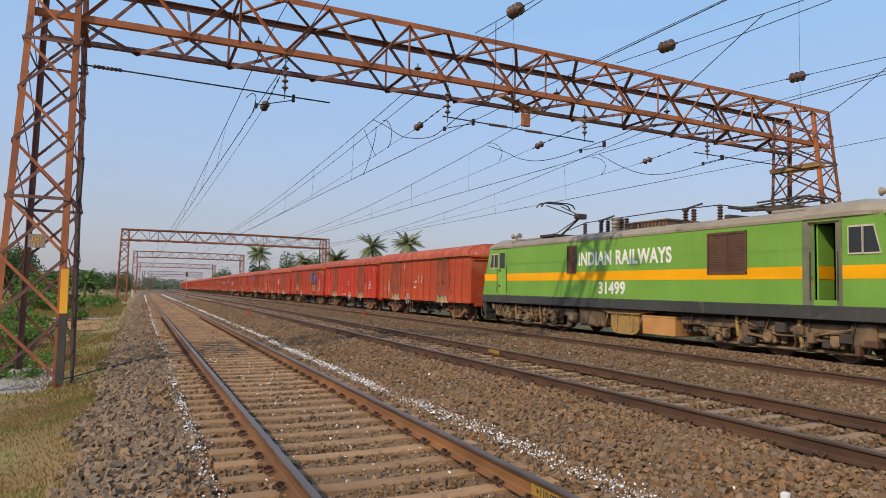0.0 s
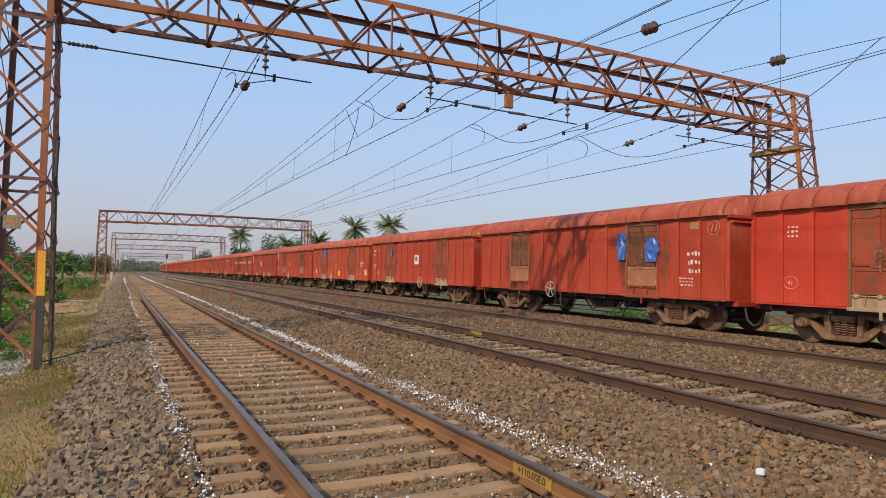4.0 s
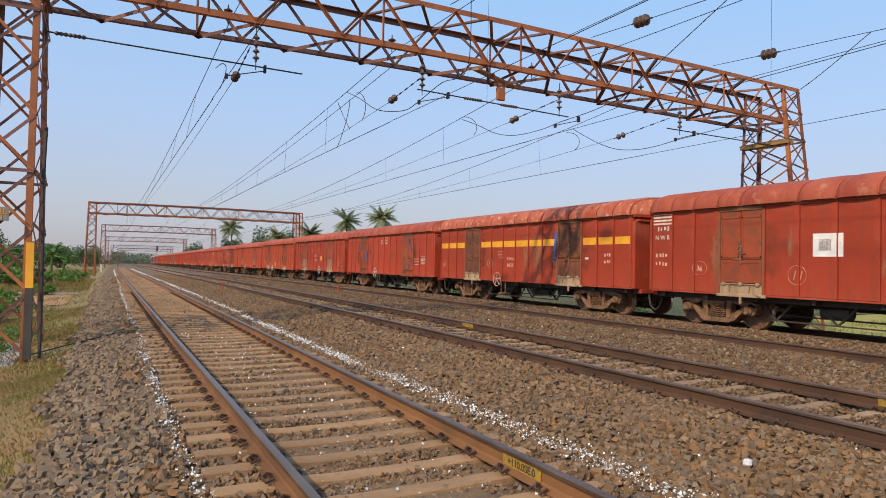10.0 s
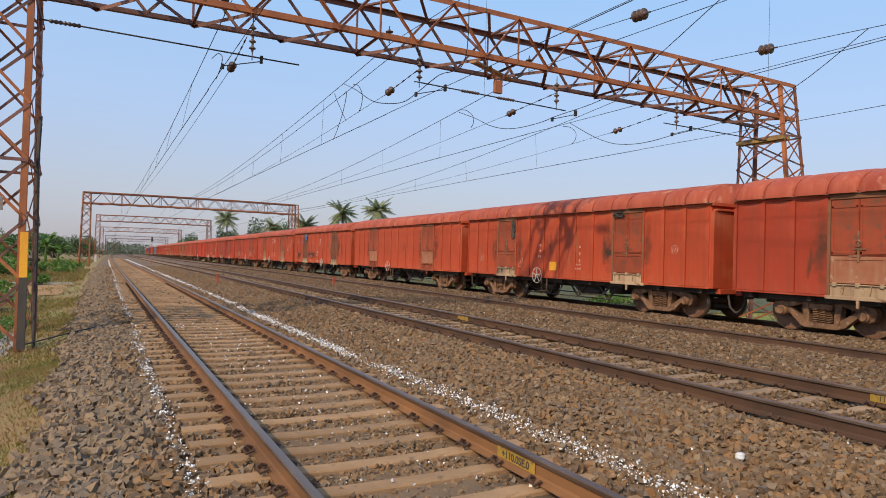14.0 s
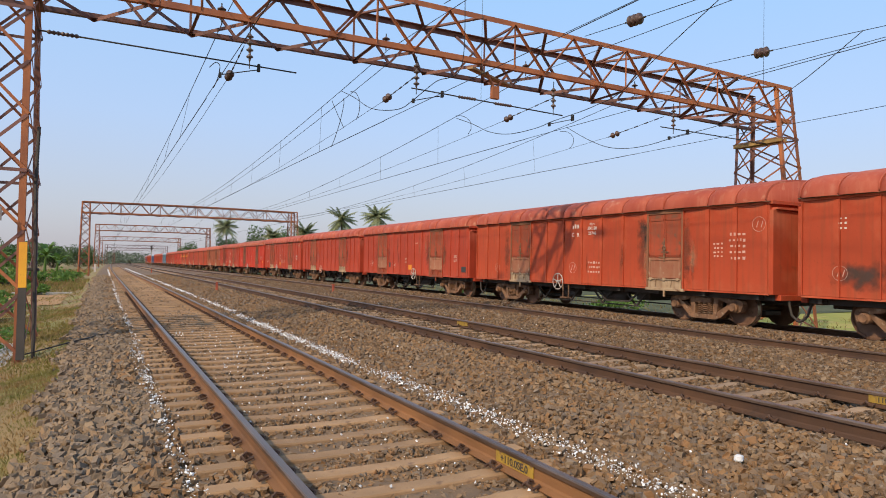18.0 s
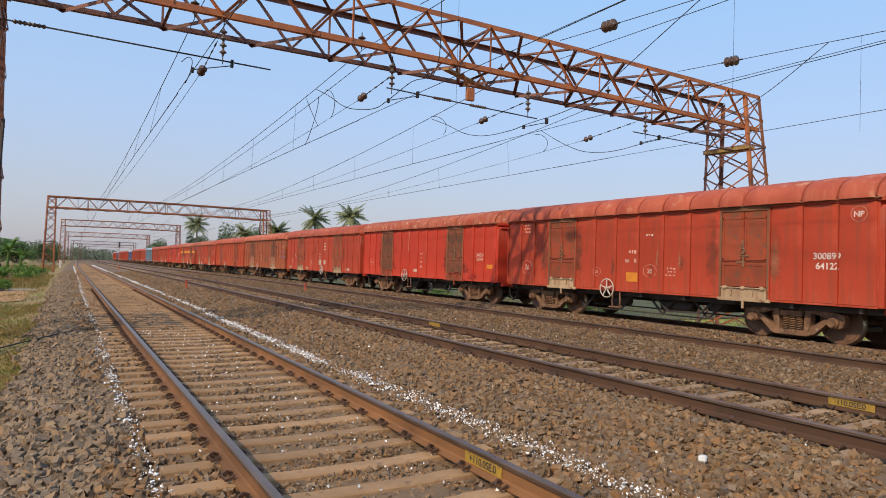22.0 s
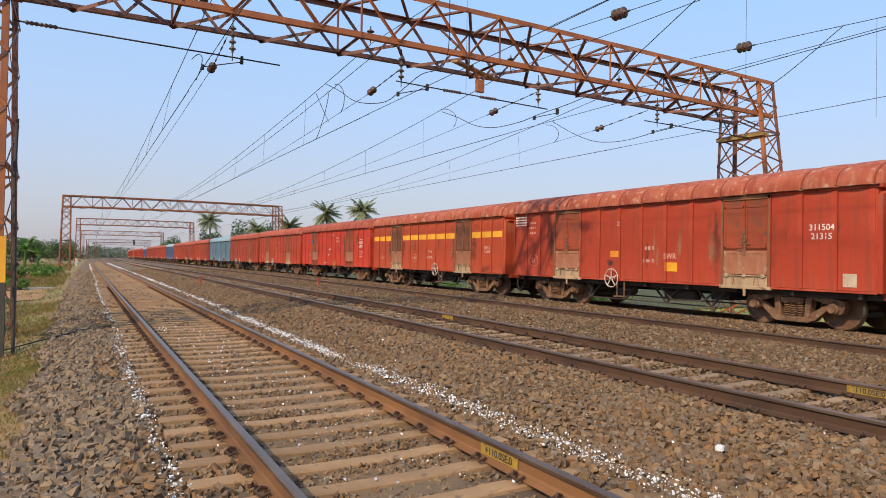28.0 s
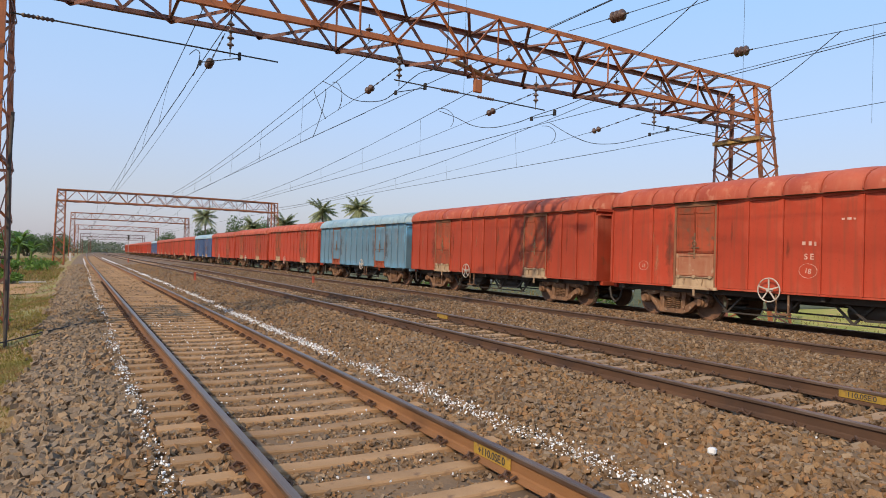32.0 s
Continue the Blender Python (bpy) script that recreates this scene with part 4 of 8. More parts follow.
for n, y0, z0, y1, z1, out in ((1, 21.87, 7.13, 20.55, 5.93, 0.15), (1, 20.66, 6.95, 21.85, 5.50, -0.12), (1, 19.96, 7.02, 19.39, 6.0, -0.45), (2, 21.61, 7.14, 20.65, 6.29, -0.55), (0, 18.84, 6.81, 18.01, 6.04, -1.1), (3, 21.2, 7.0, 20.6, 6.2, -0.5)):
    x = carrier_at(n, 0, 0.06).x
    p, q, lean = Vector((x, y0, z0)), Vector((x, y1, z1)), Vector((0.05, out, 0))
    wire("jumper_loop", rounded([p, p.lerp(q, 0.12) + lean * 0.7, p.lerp(q, 0.45) + lean, p.lerp(q, 0.8) + lean * 0.6, q]), 0.011, "dark hanging jumper loop between two wires")
wire("anchor_wire", sag((12.66, 16.02, 8.72), (12.5, -55, 8.9), 0.2), 0.010, "dark anchored wire running back from the gantry top")


# ---- goods wagons ----
def wheelset_mesh():
    """Two flanged wheels on an axle, turning about x."""
    sh = Shape()
    bright = []
    for s in (-1, 1):
        prof = [(0.765, 0.10), (0.77, 0.43), (0.79, 0.53), (0.80, 0.53), (0.812, 0.503), (0.925, 0.497), (0.93, 0.45), (0.90, 0.43), (0.86, 0.16), (0.93, 0.12), (0.93, 0.0)]
        n, verts, faces = 28, [], []
        for x, r in prof:
            verts += [(s * x, r * math.cos(2 * math.pi * i / n), r * math.sin(2 * math.pi * i / n)) for i in range(n)]
        for j in range(len(prof) - 1):
            for i in range(n):
                faces.append((j * n + i, j * n + (i + 1) % n, (j + 1) * n + (i + 1) % n, (j + 1) * n + i))
                if j == 4:
                    bright.append(len(sh.f) + len(faces) - 1)
        sh.add(verts, faces)
    sh.cyl((-1.1, 0, 0), (1.1, 0, 0), 0.085, 10)
    me = sh.mesh("wheelset", M_TREAD)
    me.materials.append(M_BRIGHTSTEEL)
    for i in bright:
        me.polygons[i].material_index = 1
    return me


def side_frame_mesh():
    """A cast truss side frame with window openings and a spring seat."""
    sh = Shape()

    def plate(pts, x0=-0.09, x1=0.09):
        n = len(pts)
        sh.add([(x, y, z) for x in (x0, x1) for y, z in pts], [tuple(range(n)), tuple(range(n, 2 * n))] + [(i, (i + 1) % n, n + (i + 1) % n, n + i) for i in range(n)])

    plate([(-1.26, 0.60), (-1.22, 0.70), (-0.4, 0.86), (0.4, 0.86), (1.22, 0.70), (1.26, 0.60), (0.75, 0.62), (0.38, 0.74), (-0.38, 0.74), (-0.75, 0.62)])
    for s in (-1, 1):
        plate([(s * 1.26, 0.60), (s * 1.2, 0.42), (s * 1.06, 0.36), (s * 0.98, 0.66), (s * 1.1, 0.70)])
        plate([(s * 0.98, 0.60), (s * 0.86, 0.62), (s * 0.30, 0.27), (s * 0.36, 0.16), (s * 0.55, 0.20)])
        plate([(s * 0.50, 0.76), (s * 0.33, 0.78), (s * 0.30, 0.22), (s * 0.42, 0.24)], -0.11, 0.11)
        sh.box(-0.13, 0.05, s * 1.0 - 0.13, s * 1.0 + 0.13, 0.40, 0.62, 0.03)
    plate([(-0.55, 0.20), (-0.40, 0.14), (0.40, 0.14), (0.55, 0.20), (0.40, 0.27), (-0.40, 0.27)], -0.14, 0.14)
    return sh.mesh("side_frame", M_BOGIE)


def spring_mesh():
    """One coil spring."""
    turns, k = 6, 10
    pts = [(0.065 * math.cos(2 * math.pi * i / k), 0.065 * math.sin(2 * math.pi * i / k), 0.27 + 0.34 * i / (turns * k)) for i in range(turns * k + 1)]
    return Shape().tube(pts, 0.018, 5).mesh("coil_spring", M_BOGIE, True)


def cap_mesh():
    return Shape().prism2((0.0, 0, 0), (-0.13, 0, 0), [(0, 0.135), (0.55, 0.13), (0.75, 0.10), (1.0, 0.095)], 14).mesh("axle_cap", M_BOGIE)


WHEELSET, SIDE_FRAME, SPRING, CAP = wheelset_mesh(), side_frame_mesh(), spring_mesh(), cap_mesh()
TURNING = []


def bogie(parent, y):
    b = part("bogie", Shape().box(-1.0, 1.0, -0.2, 0.2, 0.45, 0.80, 0.03).box(-0.35, 0.35, -1.3, 1.3, 0.30, 0.42, 0.02).box(-0.9, 0.9, -0.55, -0.45, 0.3, 0.5).box(-0.9, 0.9, 0.45, 0.55, 0.3, 0.5), M_BLACK, parent, "rusty cast two-axle bogie")
    b.matrix_basis = pose(0, y, 0)
    for s in (-1, 1):
        part("side_frame", SIDE_FRAME, None, b).matrix_basis = pose(s * 1.13, 0, 0)
    for s in (-1, 1):
        w = part("wheelset", WHEELSET, None, b)
        w.matrix_basis = pose(0, s, 0.5)
        TURNING.append((w, s, 0.5))
        part("axle_cap", CAP, None, b).matrix_basis = pose(-1.22, s, 0.51)
    for y in (-0.17, 0.0, 0.17):
        part("coil_spring", SPRING, None, b).matrix_basis = pose(-1.18, y, 0)
    part("spring_cap", cached("spring_cap", lambda: Shape().box(-0.12, 0.10, -0.28, 0.28, 0.60, 0.73, 0.01).mesh("spring_cap", M_BOGIE)), None, b).matrix_basis = pose(-1.16, 0, 0)
    return b


CACHE = {}


def cached(key, make):
    if key not in CACHE:
        CACHE[key] = make()
    return CACHE[key]


def roof_mesh(L, ribs, material, hoops=True):
    """An arched roof sheet; ribs: raised hoops joined to it."""
    sh = Shape()
    arc = [(-1.66, 3.31), (-1.66, 3.37), (-1.63, 3.48), (-1.55, 3.60), (-1.40, 3.71), (-1.15, 3.80), (-0.6, 3.89), (0, 3.92), (0.6, 3.89), (1.15, 3.80), (1.40, 3.71), (1.55, 3.60), (1.63, 3.48), (1.66, 3.37), (1.66, 3.31)]
    h = L / 2 + 0.06
    n = len(arc)
    rows = [(-h, 0.0)]
    edges = sorted(ribs or [-h + 0.05, h - 0.05])
    for a, b in zip(edges, edges[1:]):
        rows += [(a, 0.0), (a + (b - a) * 0.03, 0.022), (a + (b - a) * 0.12, 0.045), (a + (b - a) * 0.3, 0.058), (a + (b - a) * 0.5, 0.062), (a + (b - a) * 0.7, 0.058), (a + (b - a) * 0.88, 0.045), (a + (b - a) * 0.97, 0.022)]
    rows += [(edges[-1], 0.0), (h, 0.0)]
    verts = [(x * (1 + swell), y, z + swell * 1.2 * (z > 3.4)) for y, swell in rows for x, z in arc]
    m = len(rows)
    faces = [(j * n + i, j * n + i + 1, (j + 1) * n + i + 1, (j + 1) * n + i) for j in range(m - 1) for i in range(n - 1)]
    faces += [tuple(range(n)), tuple(range((m - 1) * n, m * n))]
    sh.add(verts, faces)
    if hoops:
        for y in ribs:
            rib_on(sh, arc, y)
    return sh.mesh("roof", material, True)


def rib_on(sh, arc, y):
    n = len(arc)
    out = [(x * 1.030, z + 0.046) for x, z in arc]
    rows = [(arc, y - 0.024), (out, y - 0.014), (out, y + 0.014), (arc, y + 0.024)]
    verts = [(x, yy, z) for pts, yy in rows for x, z in pts]
    sh.add(verts, [(j * n + i, j * n + i + 1, (j + 1) * n + i + 1, (j + 1) * n + i) for j in range(3) for i in range(n - 1)])


ARC = [(-1.66, 3.31), (-1.66, 3.37), (-1.63, 3.48), (-1.55, 3.60), (-1.40, 3.71), (-1.15, 3.80), (-0.6, 3.89), (0, 3.92), (0.6, 3.89), (1.15, 3.80), (1.40, 3.71), (1.55, 3.60), (1.63, 3.48), (1.66, 3.37), (1.66, 3.31)]
def seams(L):
    """Edges of the side panels, and the two doorways, along one side."""
    d, w = L * 0.262, 0.71
    cuts = []
    for a, b, k in ((-L / 2 + 0.03, -d - w, 3), (-d + w, d - w, 6), (d + w, L / 2 - 0.03, 3)):
        cuts.append([a + (b - a) * i / k for i in range(k + 1)])
    return cuts, (-d, d)


def door_parts(w, y, x, s, mat, foot, low):
    """A pair of door leaves above a drop flap, in a heavy frame."""
    fr = Shape()
    for a, b, z0, z1 in ((-0.71, -0.64, 0.90, 3.27), (0.64, 0.71, 0.90, 3.27), (-0.71, 0.71, 3.18, 3.30)):
        fr.box(-0.045, 0.02, a, b, z0, z1, 0.008)
    door = part("door", cached("frame", lambda: fr.mesh("door", M_DFRAME)), None, w, "grimy double door with a drop flap")
    door.matrix_basis = pose(x, y, 0, 0, 0, 0 if s < 0 else 180)

    def leaf():
        sh = Shape().box(-0.018, 0.01, 0.01, 0.635, 1.90, 3.17, 0.004)
        for a, b, c, d in ((0.03, 0.62, 1.93, 1.98), (0.03, 0.62, 2.98, 3.03), (0.03, 0.07, 1.93, 3.14), (0.57, 0.62, 1.93, 3.14)):
            sh.box(-0.032, -0.016, a, b, c, d, 0.003)
        return sh.mesh("door_leaf", mat)

    def flap():
        sh = Shape().box(-0.02, 0.01, -0.635, 0.635, 1.25, 1.87, 0.004)
        for a, b, c, d in ((-0.62, 0.62, 1.26, 1.31), (-0.62, 0.62, 1.79, 1.85), (-0.62, -0.55, 1.31, 1.79), (0.55, 0.62, 1.31, 1.79)):
            sh.box(-0.036, -0.018, a, b, c, d, 0.003)
        return sh.mesh("drop_flap", low)

    def latch():
        sh = Shape().box(-0.05, -0.03, -0.025, 0.025, 1.75, 2.45, 0.004).ring((-0.05, 0.0, 2.15), (1, 0, 0), 0.07, 0.014, 10, 5)
        sh.box(-0.055, -0.03, -0.16, 0.10, 2.02, 2.06, 0.004).box(-0.055, -0.03, -0.05, 0.20, 1.86, 1.90, 0.004)
        return sh.mesh("latch", M_BOGIE)

    def bolts():
        sh = Shape().cyl((-0.055, -0.62, 1.225), (-0.055, 0.62, 1.225), 0.016, 6)
        for q in (-0.52, 0.0, 0.52):
            sh.box(-0.068, 0.0, q - 0.045, q + 0.045, 1.18, 1.27, 0.006)
        for q in (-0.30, 0.30):
            sh.bar((-0.05, q, 1.225), (-0.055, q + 0.03, 1.02), 0.03, 0.02)
        sh.box(-0.05, 0.0, -0.03, 0.03, 0.70, 0.9, 0.008)
        return sh.mesh("hinge_rod", foot)

    for q in (0, 180):
        lf = part("door_leaf", cached(("leaf", mat.name), leaf), None, door)
        lf.matrix_basis = pose(0, 0, 0) if q == 0 else pose(0, -0.645, 0)
    part("drop_flap", cached(("flap", low.name), flap), None, door)
    part("latch", cached("latch", latch), None, door)
    part("door_sill", cached(("sill", foot.name), lambda: Shape().box(-0.028, 0.02, -0.635, 0.635, 0.96, 1.235, 0.006).box(-0.05, 0.02, -0.74, 0.74, 0.88, 0.965, 0.008).mesh("door_sill", foot)), None, door, "pale dusty door sill")
    part("hinge_rod", cached(("bolts", foot.name), bolts), None, door)


def wheel_shape(mat):
    sh = Shape().ring((-0.03, 0, 0), (1, 0, 0), 0.29, 0.017, 24, 6)
    for k in range(5):
        a = 2 * math.pi * k / 5 + 0.3
        sh.bar((-0.03, 0, 0), (-0.03, 0.29 * math.cos(a), 0.29 * math.sin(a)), 0.032, 0.02, (1, 0, 0))
    sh.cyl((-0.08, 0, 0), (0.12, 0, 0), 0.045, 10)
    return sh.mesh("brake_wheel", mat)


def wagon(L, mat, roof_mat, door_mat, foot, wheel_mat, brake_y, near=True, words="", flap_mat=None):
    w = thing("goods_wagon", words, "wagon", group="goods train")
    cuts, doors = seams(L)
    h = L / 2

    def body():
        return Shape().box(-1.585, 1.585, -h, h, 0.95, 3.34, 0.015).mesh("body", mat)

    part("body", cached(("body", L, mat.name), body), None, w)
    for s in (-1, 1):
        part("sill_rail", cached(("sill", L, mat.name), lambda: Shape().box(-0.016, 0.016, -h, h, 0.915, 0.962, 0.006).mesh("sill_rail", mat)), None, w).matrix_basis = pose(s * 1.60, 0, 0)
        part("top_rail", cached(("top", L, mat.name), lambda: Shape().box(-0.025, 0.025, -h, h, 3.24, 3.33, 0.006).mesh("top_rail", mat)), None, w).matrix_basis = pose(s * 1.60, 0, 0)
    for group in cuts:
        for a, b in zip(group, group[1:]):
            wd = round(b - a, 3)
            me = cached(("panel", wd, mat.name), lambda: Shape().box(-0.013, 0.01, 0.014, wd - 0.014, 0.965, 3.235, 0.008).box(-0.048, 0.01, wd - 0.012, wd + 0.012, 0.965, 3.235, 0.005).mesh("side_panel", mat))
            part("side_panel", me, None, w).matrix_basis = pose(-1.598, a, 0)
    hoops = [c for g in cuts for c in g[:-1]] + [-doors[0], doors[0], h - 0.03]
    hoops = sorted(set(round(c, 3) for c in hoops))
    if near:
        part("roof", cached(("roof", L, roof_mat.name), lambda: roof_mesh(L, hoops, roof_mat, False)), None, w, "dusty arched sheet roof", smooth=False)

        def hoop():
            sh = Shape()
            rib_on(sh, ARC, 0)
            return sh.mesh("roof_rib", roof_mat)

        for y in hoops:
            part("roof_rib", cached(("hoop", roof_mat.name), hoop), None, w).matrix_basis = pose(0, y, 0)
    else:
        part("roof", cached(("roofr", L, roof_mat.name), lambda: roof_mesh(L, hoops, roof_mat)), None, w, "dusty arched sheet roof")
    # Thin strip added to draw the dark line along the roof edge.
    part("gutter", cached(("gutter", L), lambda: Shape().box(-1.683, -1.65, -h - 0.05, h + 0.05, 3.298, 3.318).mesh("gutter", M_BOGIE)), None, w, "dark strip under the roof edge")
    for s in (-1, 1):
        for y in doors:
            if s < 0 or near:
                door_parts(w, y, s * 1.60, s, door_mat, foot, flap_mat or door_mat)

    def end():
        sh = Shape()
        for x in (-1, 1):
            sh.box(x * 1.07 - 0.515, x * 1.07 + 0.515, 0.0, 0.11, 0.93, 3.10, 0.010)
            sh.box(x * 0.45 - 0.05, x * 0.45 + 0.05, 0.0, 0.20, 0.93, 3.26, 0.008)
        for z in (1.65, 2.45):
            sh.box(-0.40, 0.40, 0.0, 0.07, z - 0.04, z + 0.04, 0.008)
        sh.box(-1.50, 1.50, 0.0, 0.16, 3.10, 3.16, 0.008).box(-1.6, 1.6, 0.0, 0.10, 3.24, 3.34, 0.008).box(-1.35, 1.35, 0.0, 0.17, 0.78, 0.93, 0.01)
        return sh.mesh("end_frame", mat)

    for s in (-1, 1):
        part("end_frame", cached(("end", mat.name), end), None, w, "ribbed steel end").matrix_basis = pose(0, s * (h - 0.005), 0, 0, 0, 0 if s > 0 else 180)

    def under():
        sh = Shape().box(-0.32, 0.32, -h, h, 0.62, 0.93, 0.02).box(-1.3, -1.18, -h, h, 0.76, 0.95, 0.01).box(1.18, 1.3, -h, h, 0.76, 0.95, 0.01)
        for i in range(9):
            y = -h + 0.4 + (L - 0.8) * i / 8
            sh.box(-1.5, 1.5, y - 0.05, y + 0.05, 0.78, 0.94, 0.01)
        sh.box(-0.9, 0.3, -2.5, -1.9, 0.50, 0.80, 0.03)
        return sh.mesh("underframe", M_BLACK)

    part("underframe", cached(("under", L), under), None, w, "blackened steel underframe")

    def tank():
        sh = Shape()
        for y in (-2.6, -1.0, 0.7, 2.3):
            sh.bar((-1.05, y, 0.85), (-1.05, y + 0.55, 0.30), 0.05).bar((-1.05, y + 1.1, 0.85), (-1.05, y + 0.55, 0.30), 0.05)
        sh.bar((-1.05, -2.2, 0.30), (-1.05, 3.0, 0.30), 0.035).bar((-0.6, -3.4, 0.42), (-0.6, 3.4, 0.42), 0.04)
        sh.bar((-1.2, -2.5, 0.9), (-1.2, -1.9, 0.45), 0.05).bar((-1.2, -0.2, 0.9), (-1.2, -0.8, 0.42), 0.05).bar((-1.2, -1.9, 0.45), (-1.2, -0.8, 0.42), 0.05)
        return sh.mesh("brake_rigging", M_BLACK)

    part("brake_rigging", cached("tank", tank), None, w)
    part("air_reservoir", cached("reservoir", lambda: Shape().prism2((-0.75, -1.4, 0.58), (-0.75, -0.2, 0.58), [(0, 0.10), (0.06, 0.2), (0.94, 0.2), (1, 0.1)], 14).mesh("air_reservoir", M_BLACK, True)), None, w)
    part("brake_cylinder", cached("cylinder", lambda: Shape().cyl((-0.9, 1.0, 0.6), (-0.9, 1.7, 0.6), 0.16, 12).box(-0.96, -0.84, 1.2, 1.5, 0.7, 0.95).mesh("brake_cylinder", M_BLACK)), None, w)
    for s in (-1, 1):
        bogie(w, s * L * 0.341)

    def coupling():
        sh = Shape().box(-0.16, 0.16, 0.0, 0.36, 0.72, 1.0, 0.03).box(-0.24, 0.24, 0.22, 0.42, 0.68, 1.04, 0.06)
        return sh.mesh("coupler", M_BOGIE)

    def hose():
        return Shape().tube([(-0.95, 0.05, 0.92), (-0.98, 0.12, 0.7), (-1.0, 0.2, 0.42), (-1.0, 0.34, 0.30), (-1.0, 0.44, 0.28)], 0.034, 7).mesh("brake_hose", M_BLACK, True)

    for s in (-1, 1):
        part("coupler", cached("coupler", coupling), None, w).matrix_basis = pose(0, s * (h + 0.05), 0, 0, 0, 0 if s > 0 else 180)
        hs = part("brake_hose", cached("hose%d" % s, hose), None, w)
        hs.matrix_basis = pose(0, s * (h + 0.02), 0) if s > 0 else Matrix.Translation((0, -h - 0.02, 0)) @ Matrix.Diagonal((1, -1, 1, 1))
    bw = part("brake_wheel", cached(("wheel", wheel_mat.name), lambda: wheel_shape(wheel_mat)), None, w, "spoked hand brake wheel")
    bw.matrix_basis = pose(-1.70, brake_y, 1.0)

    def step():
        sh = Shape().bar((0.06, -0.16, 0.9), (0.06, -0.16, 0.42), 0.035).bar((0.06, 0.16, 0.9), (0.06, 0.16, 0.42), 0.035).box(-0.06, 0.14, -0.2, 0.2, 0.40, 0.44, 0.006)
        return sh.mesh("step", M_BOGIE)

    part("step", cached("step", step), None, w).matrix_basis = pose(-1.62, brake_y - 0.25, 0)
    return w


def mark(w, y, z, wide, high, mat, name="painted_panel", label=""):
    """A patch of paint on the side, 4 mm proud of the panels."""
    p = part(name, Shape().box(-0.003, 0.004, -wide / 2, wide / 2, -high / 2, high / 2), mat, w, label)
    p.matrix_basis = pose(-1.6145, y, z)


def letters(w, text, y, z, size, mat, label="painted lettering"):
    p = part("lettering", cached(("text", text, size, mat.name), lambda: lettering(text, size, 0.002, mat)), None, w, label)
    p.matrix_basis = pose(-1.616, y, z, 0, 0, -90)


def bars(w, y, z, wide, rows, high, mat, seed):
    """Lettering too worn to read, as short bars."""
    rng = random.Random(seed)
    sh = Shape()
    for r in range(rows):
        x = -wide / 2
        while x < wide / 2 - 0.04:
            k = rng.uniform(0.04, 0.09)
            top, bot = rng.uniform(0.2, 0.45), rng.uniform(0.2, 0.45)
            sh.box(-0.003, 0.003, x, min(x + k, wide / 2), -r * high * 1.6 - high * bot, -r * high * 1.6 + high * top)
            x += k + rng.uniform(0.04, 0.08)
    ob = part("worn_lettering", sh, mat, w)
    ob.matrix_basis = pose(-1.6145, y, z)
    tagged(ob, "worn painted lettering", kind="stuff")


def circle(w, y, z, r, mat, inner=2):
    r *= 0.85
    sh = Shape().ring((0, 0, 0), (1, 0.0, 0.0), r, 0.005, 28, 4)
    mat = M_CHALK
    if isinstance(inner, str):
        p = part("chalk_circle", sh, mat, w, "chalked circle round a number")
        p.matrix_basis = Matrix.Translation((-1.613, y, z)) @ Matrix.Diagonal((1, 1.15, 0.9, 1))
        part("chalk_number", cached(("text", inner, r, mat.name), lambda: lettering(inner, r * 0.9, 0.002, mat)), None, w, "chalked number").matrix_basis = pose(-1.616, y, z, 0, 8, -90)
        return
    for i in range(inner):
        yy = (i - (inner - 1) / 2) * r * 0.7
        sh.bar((0, yy, -r * 0.45), (0, yy - 0.05, r * 0.45), 0.018, 0.006, (1, 0, 0))
    part("chalk_circle", sh, mat, w, "chalked circle").matrix_basis = pose(-1.613, y, z)


def sheet_patch(w, y, z, wide, high, mat, seed, label):
    """A crumpled scrap of plastic sheet stuck to the door."""
    rng = random.Random(seed)
    n = 6
    verts, faces = [], []
    for i in range(n + 1):
        for j in range(n + 1):
            e = (1 - 0.5 * abs(i / n - 0.5)) * (0.8 + 0.4 * rng.random())
            verts.append((-0.02 - 0.06 * rng.random(), (j / n - 0.5) * wide * e, (i / n - 0.5) * high))
    for i in range(n):
        for j in range(n):
            a = i * (n + 1) + j
            faces.append((a, a + 1, a + n + 2, a + n + 1))
    part("plastic_scrap", Shape().add(verts, faces), mat, w, label).matrix_basis = pose(-1.64, y, z)


def stain(w, y, z, wide, high, mat, seed):
    """A stain on the side with a ragged, fading rim."""
    z = min(max(z, 1.0 + high / 2 if high < 2.2 else 2.1), 3.3 - high / 2 if high < 2.2 else 2.2)
    part("stain", Shape().add([(0, -wide / 2, -high / 2), (0, wide / 2, -high / 2), (0, wide / 2, high / 2), (0, -wide / 2, high / 2)], [(0, 3, 2, 1)]), mat, w, "ragged stain").matrix_basis = pose(-1.612 - 0.0004 * (seed % 4), y, z)


def stripes(w, y, z):
    """Five short white stripes, one above the other."""
    for i in range(5):
        mark(w, y, z + 0.2 - 0.1 * i, 0.72, 0.05, M_WHITE, "white_stripe")


def dashes(w, z):
    """A yellow dash on every panel of the side."""
    for group in seams(13.36)[0]:
        for a, b in zip(group, group[1:]):
            mark(w, (a + b) / 2, z, b - a - 0.12, 0.25, M_YELLOW, "yellow_dash", "yellow painted dash")


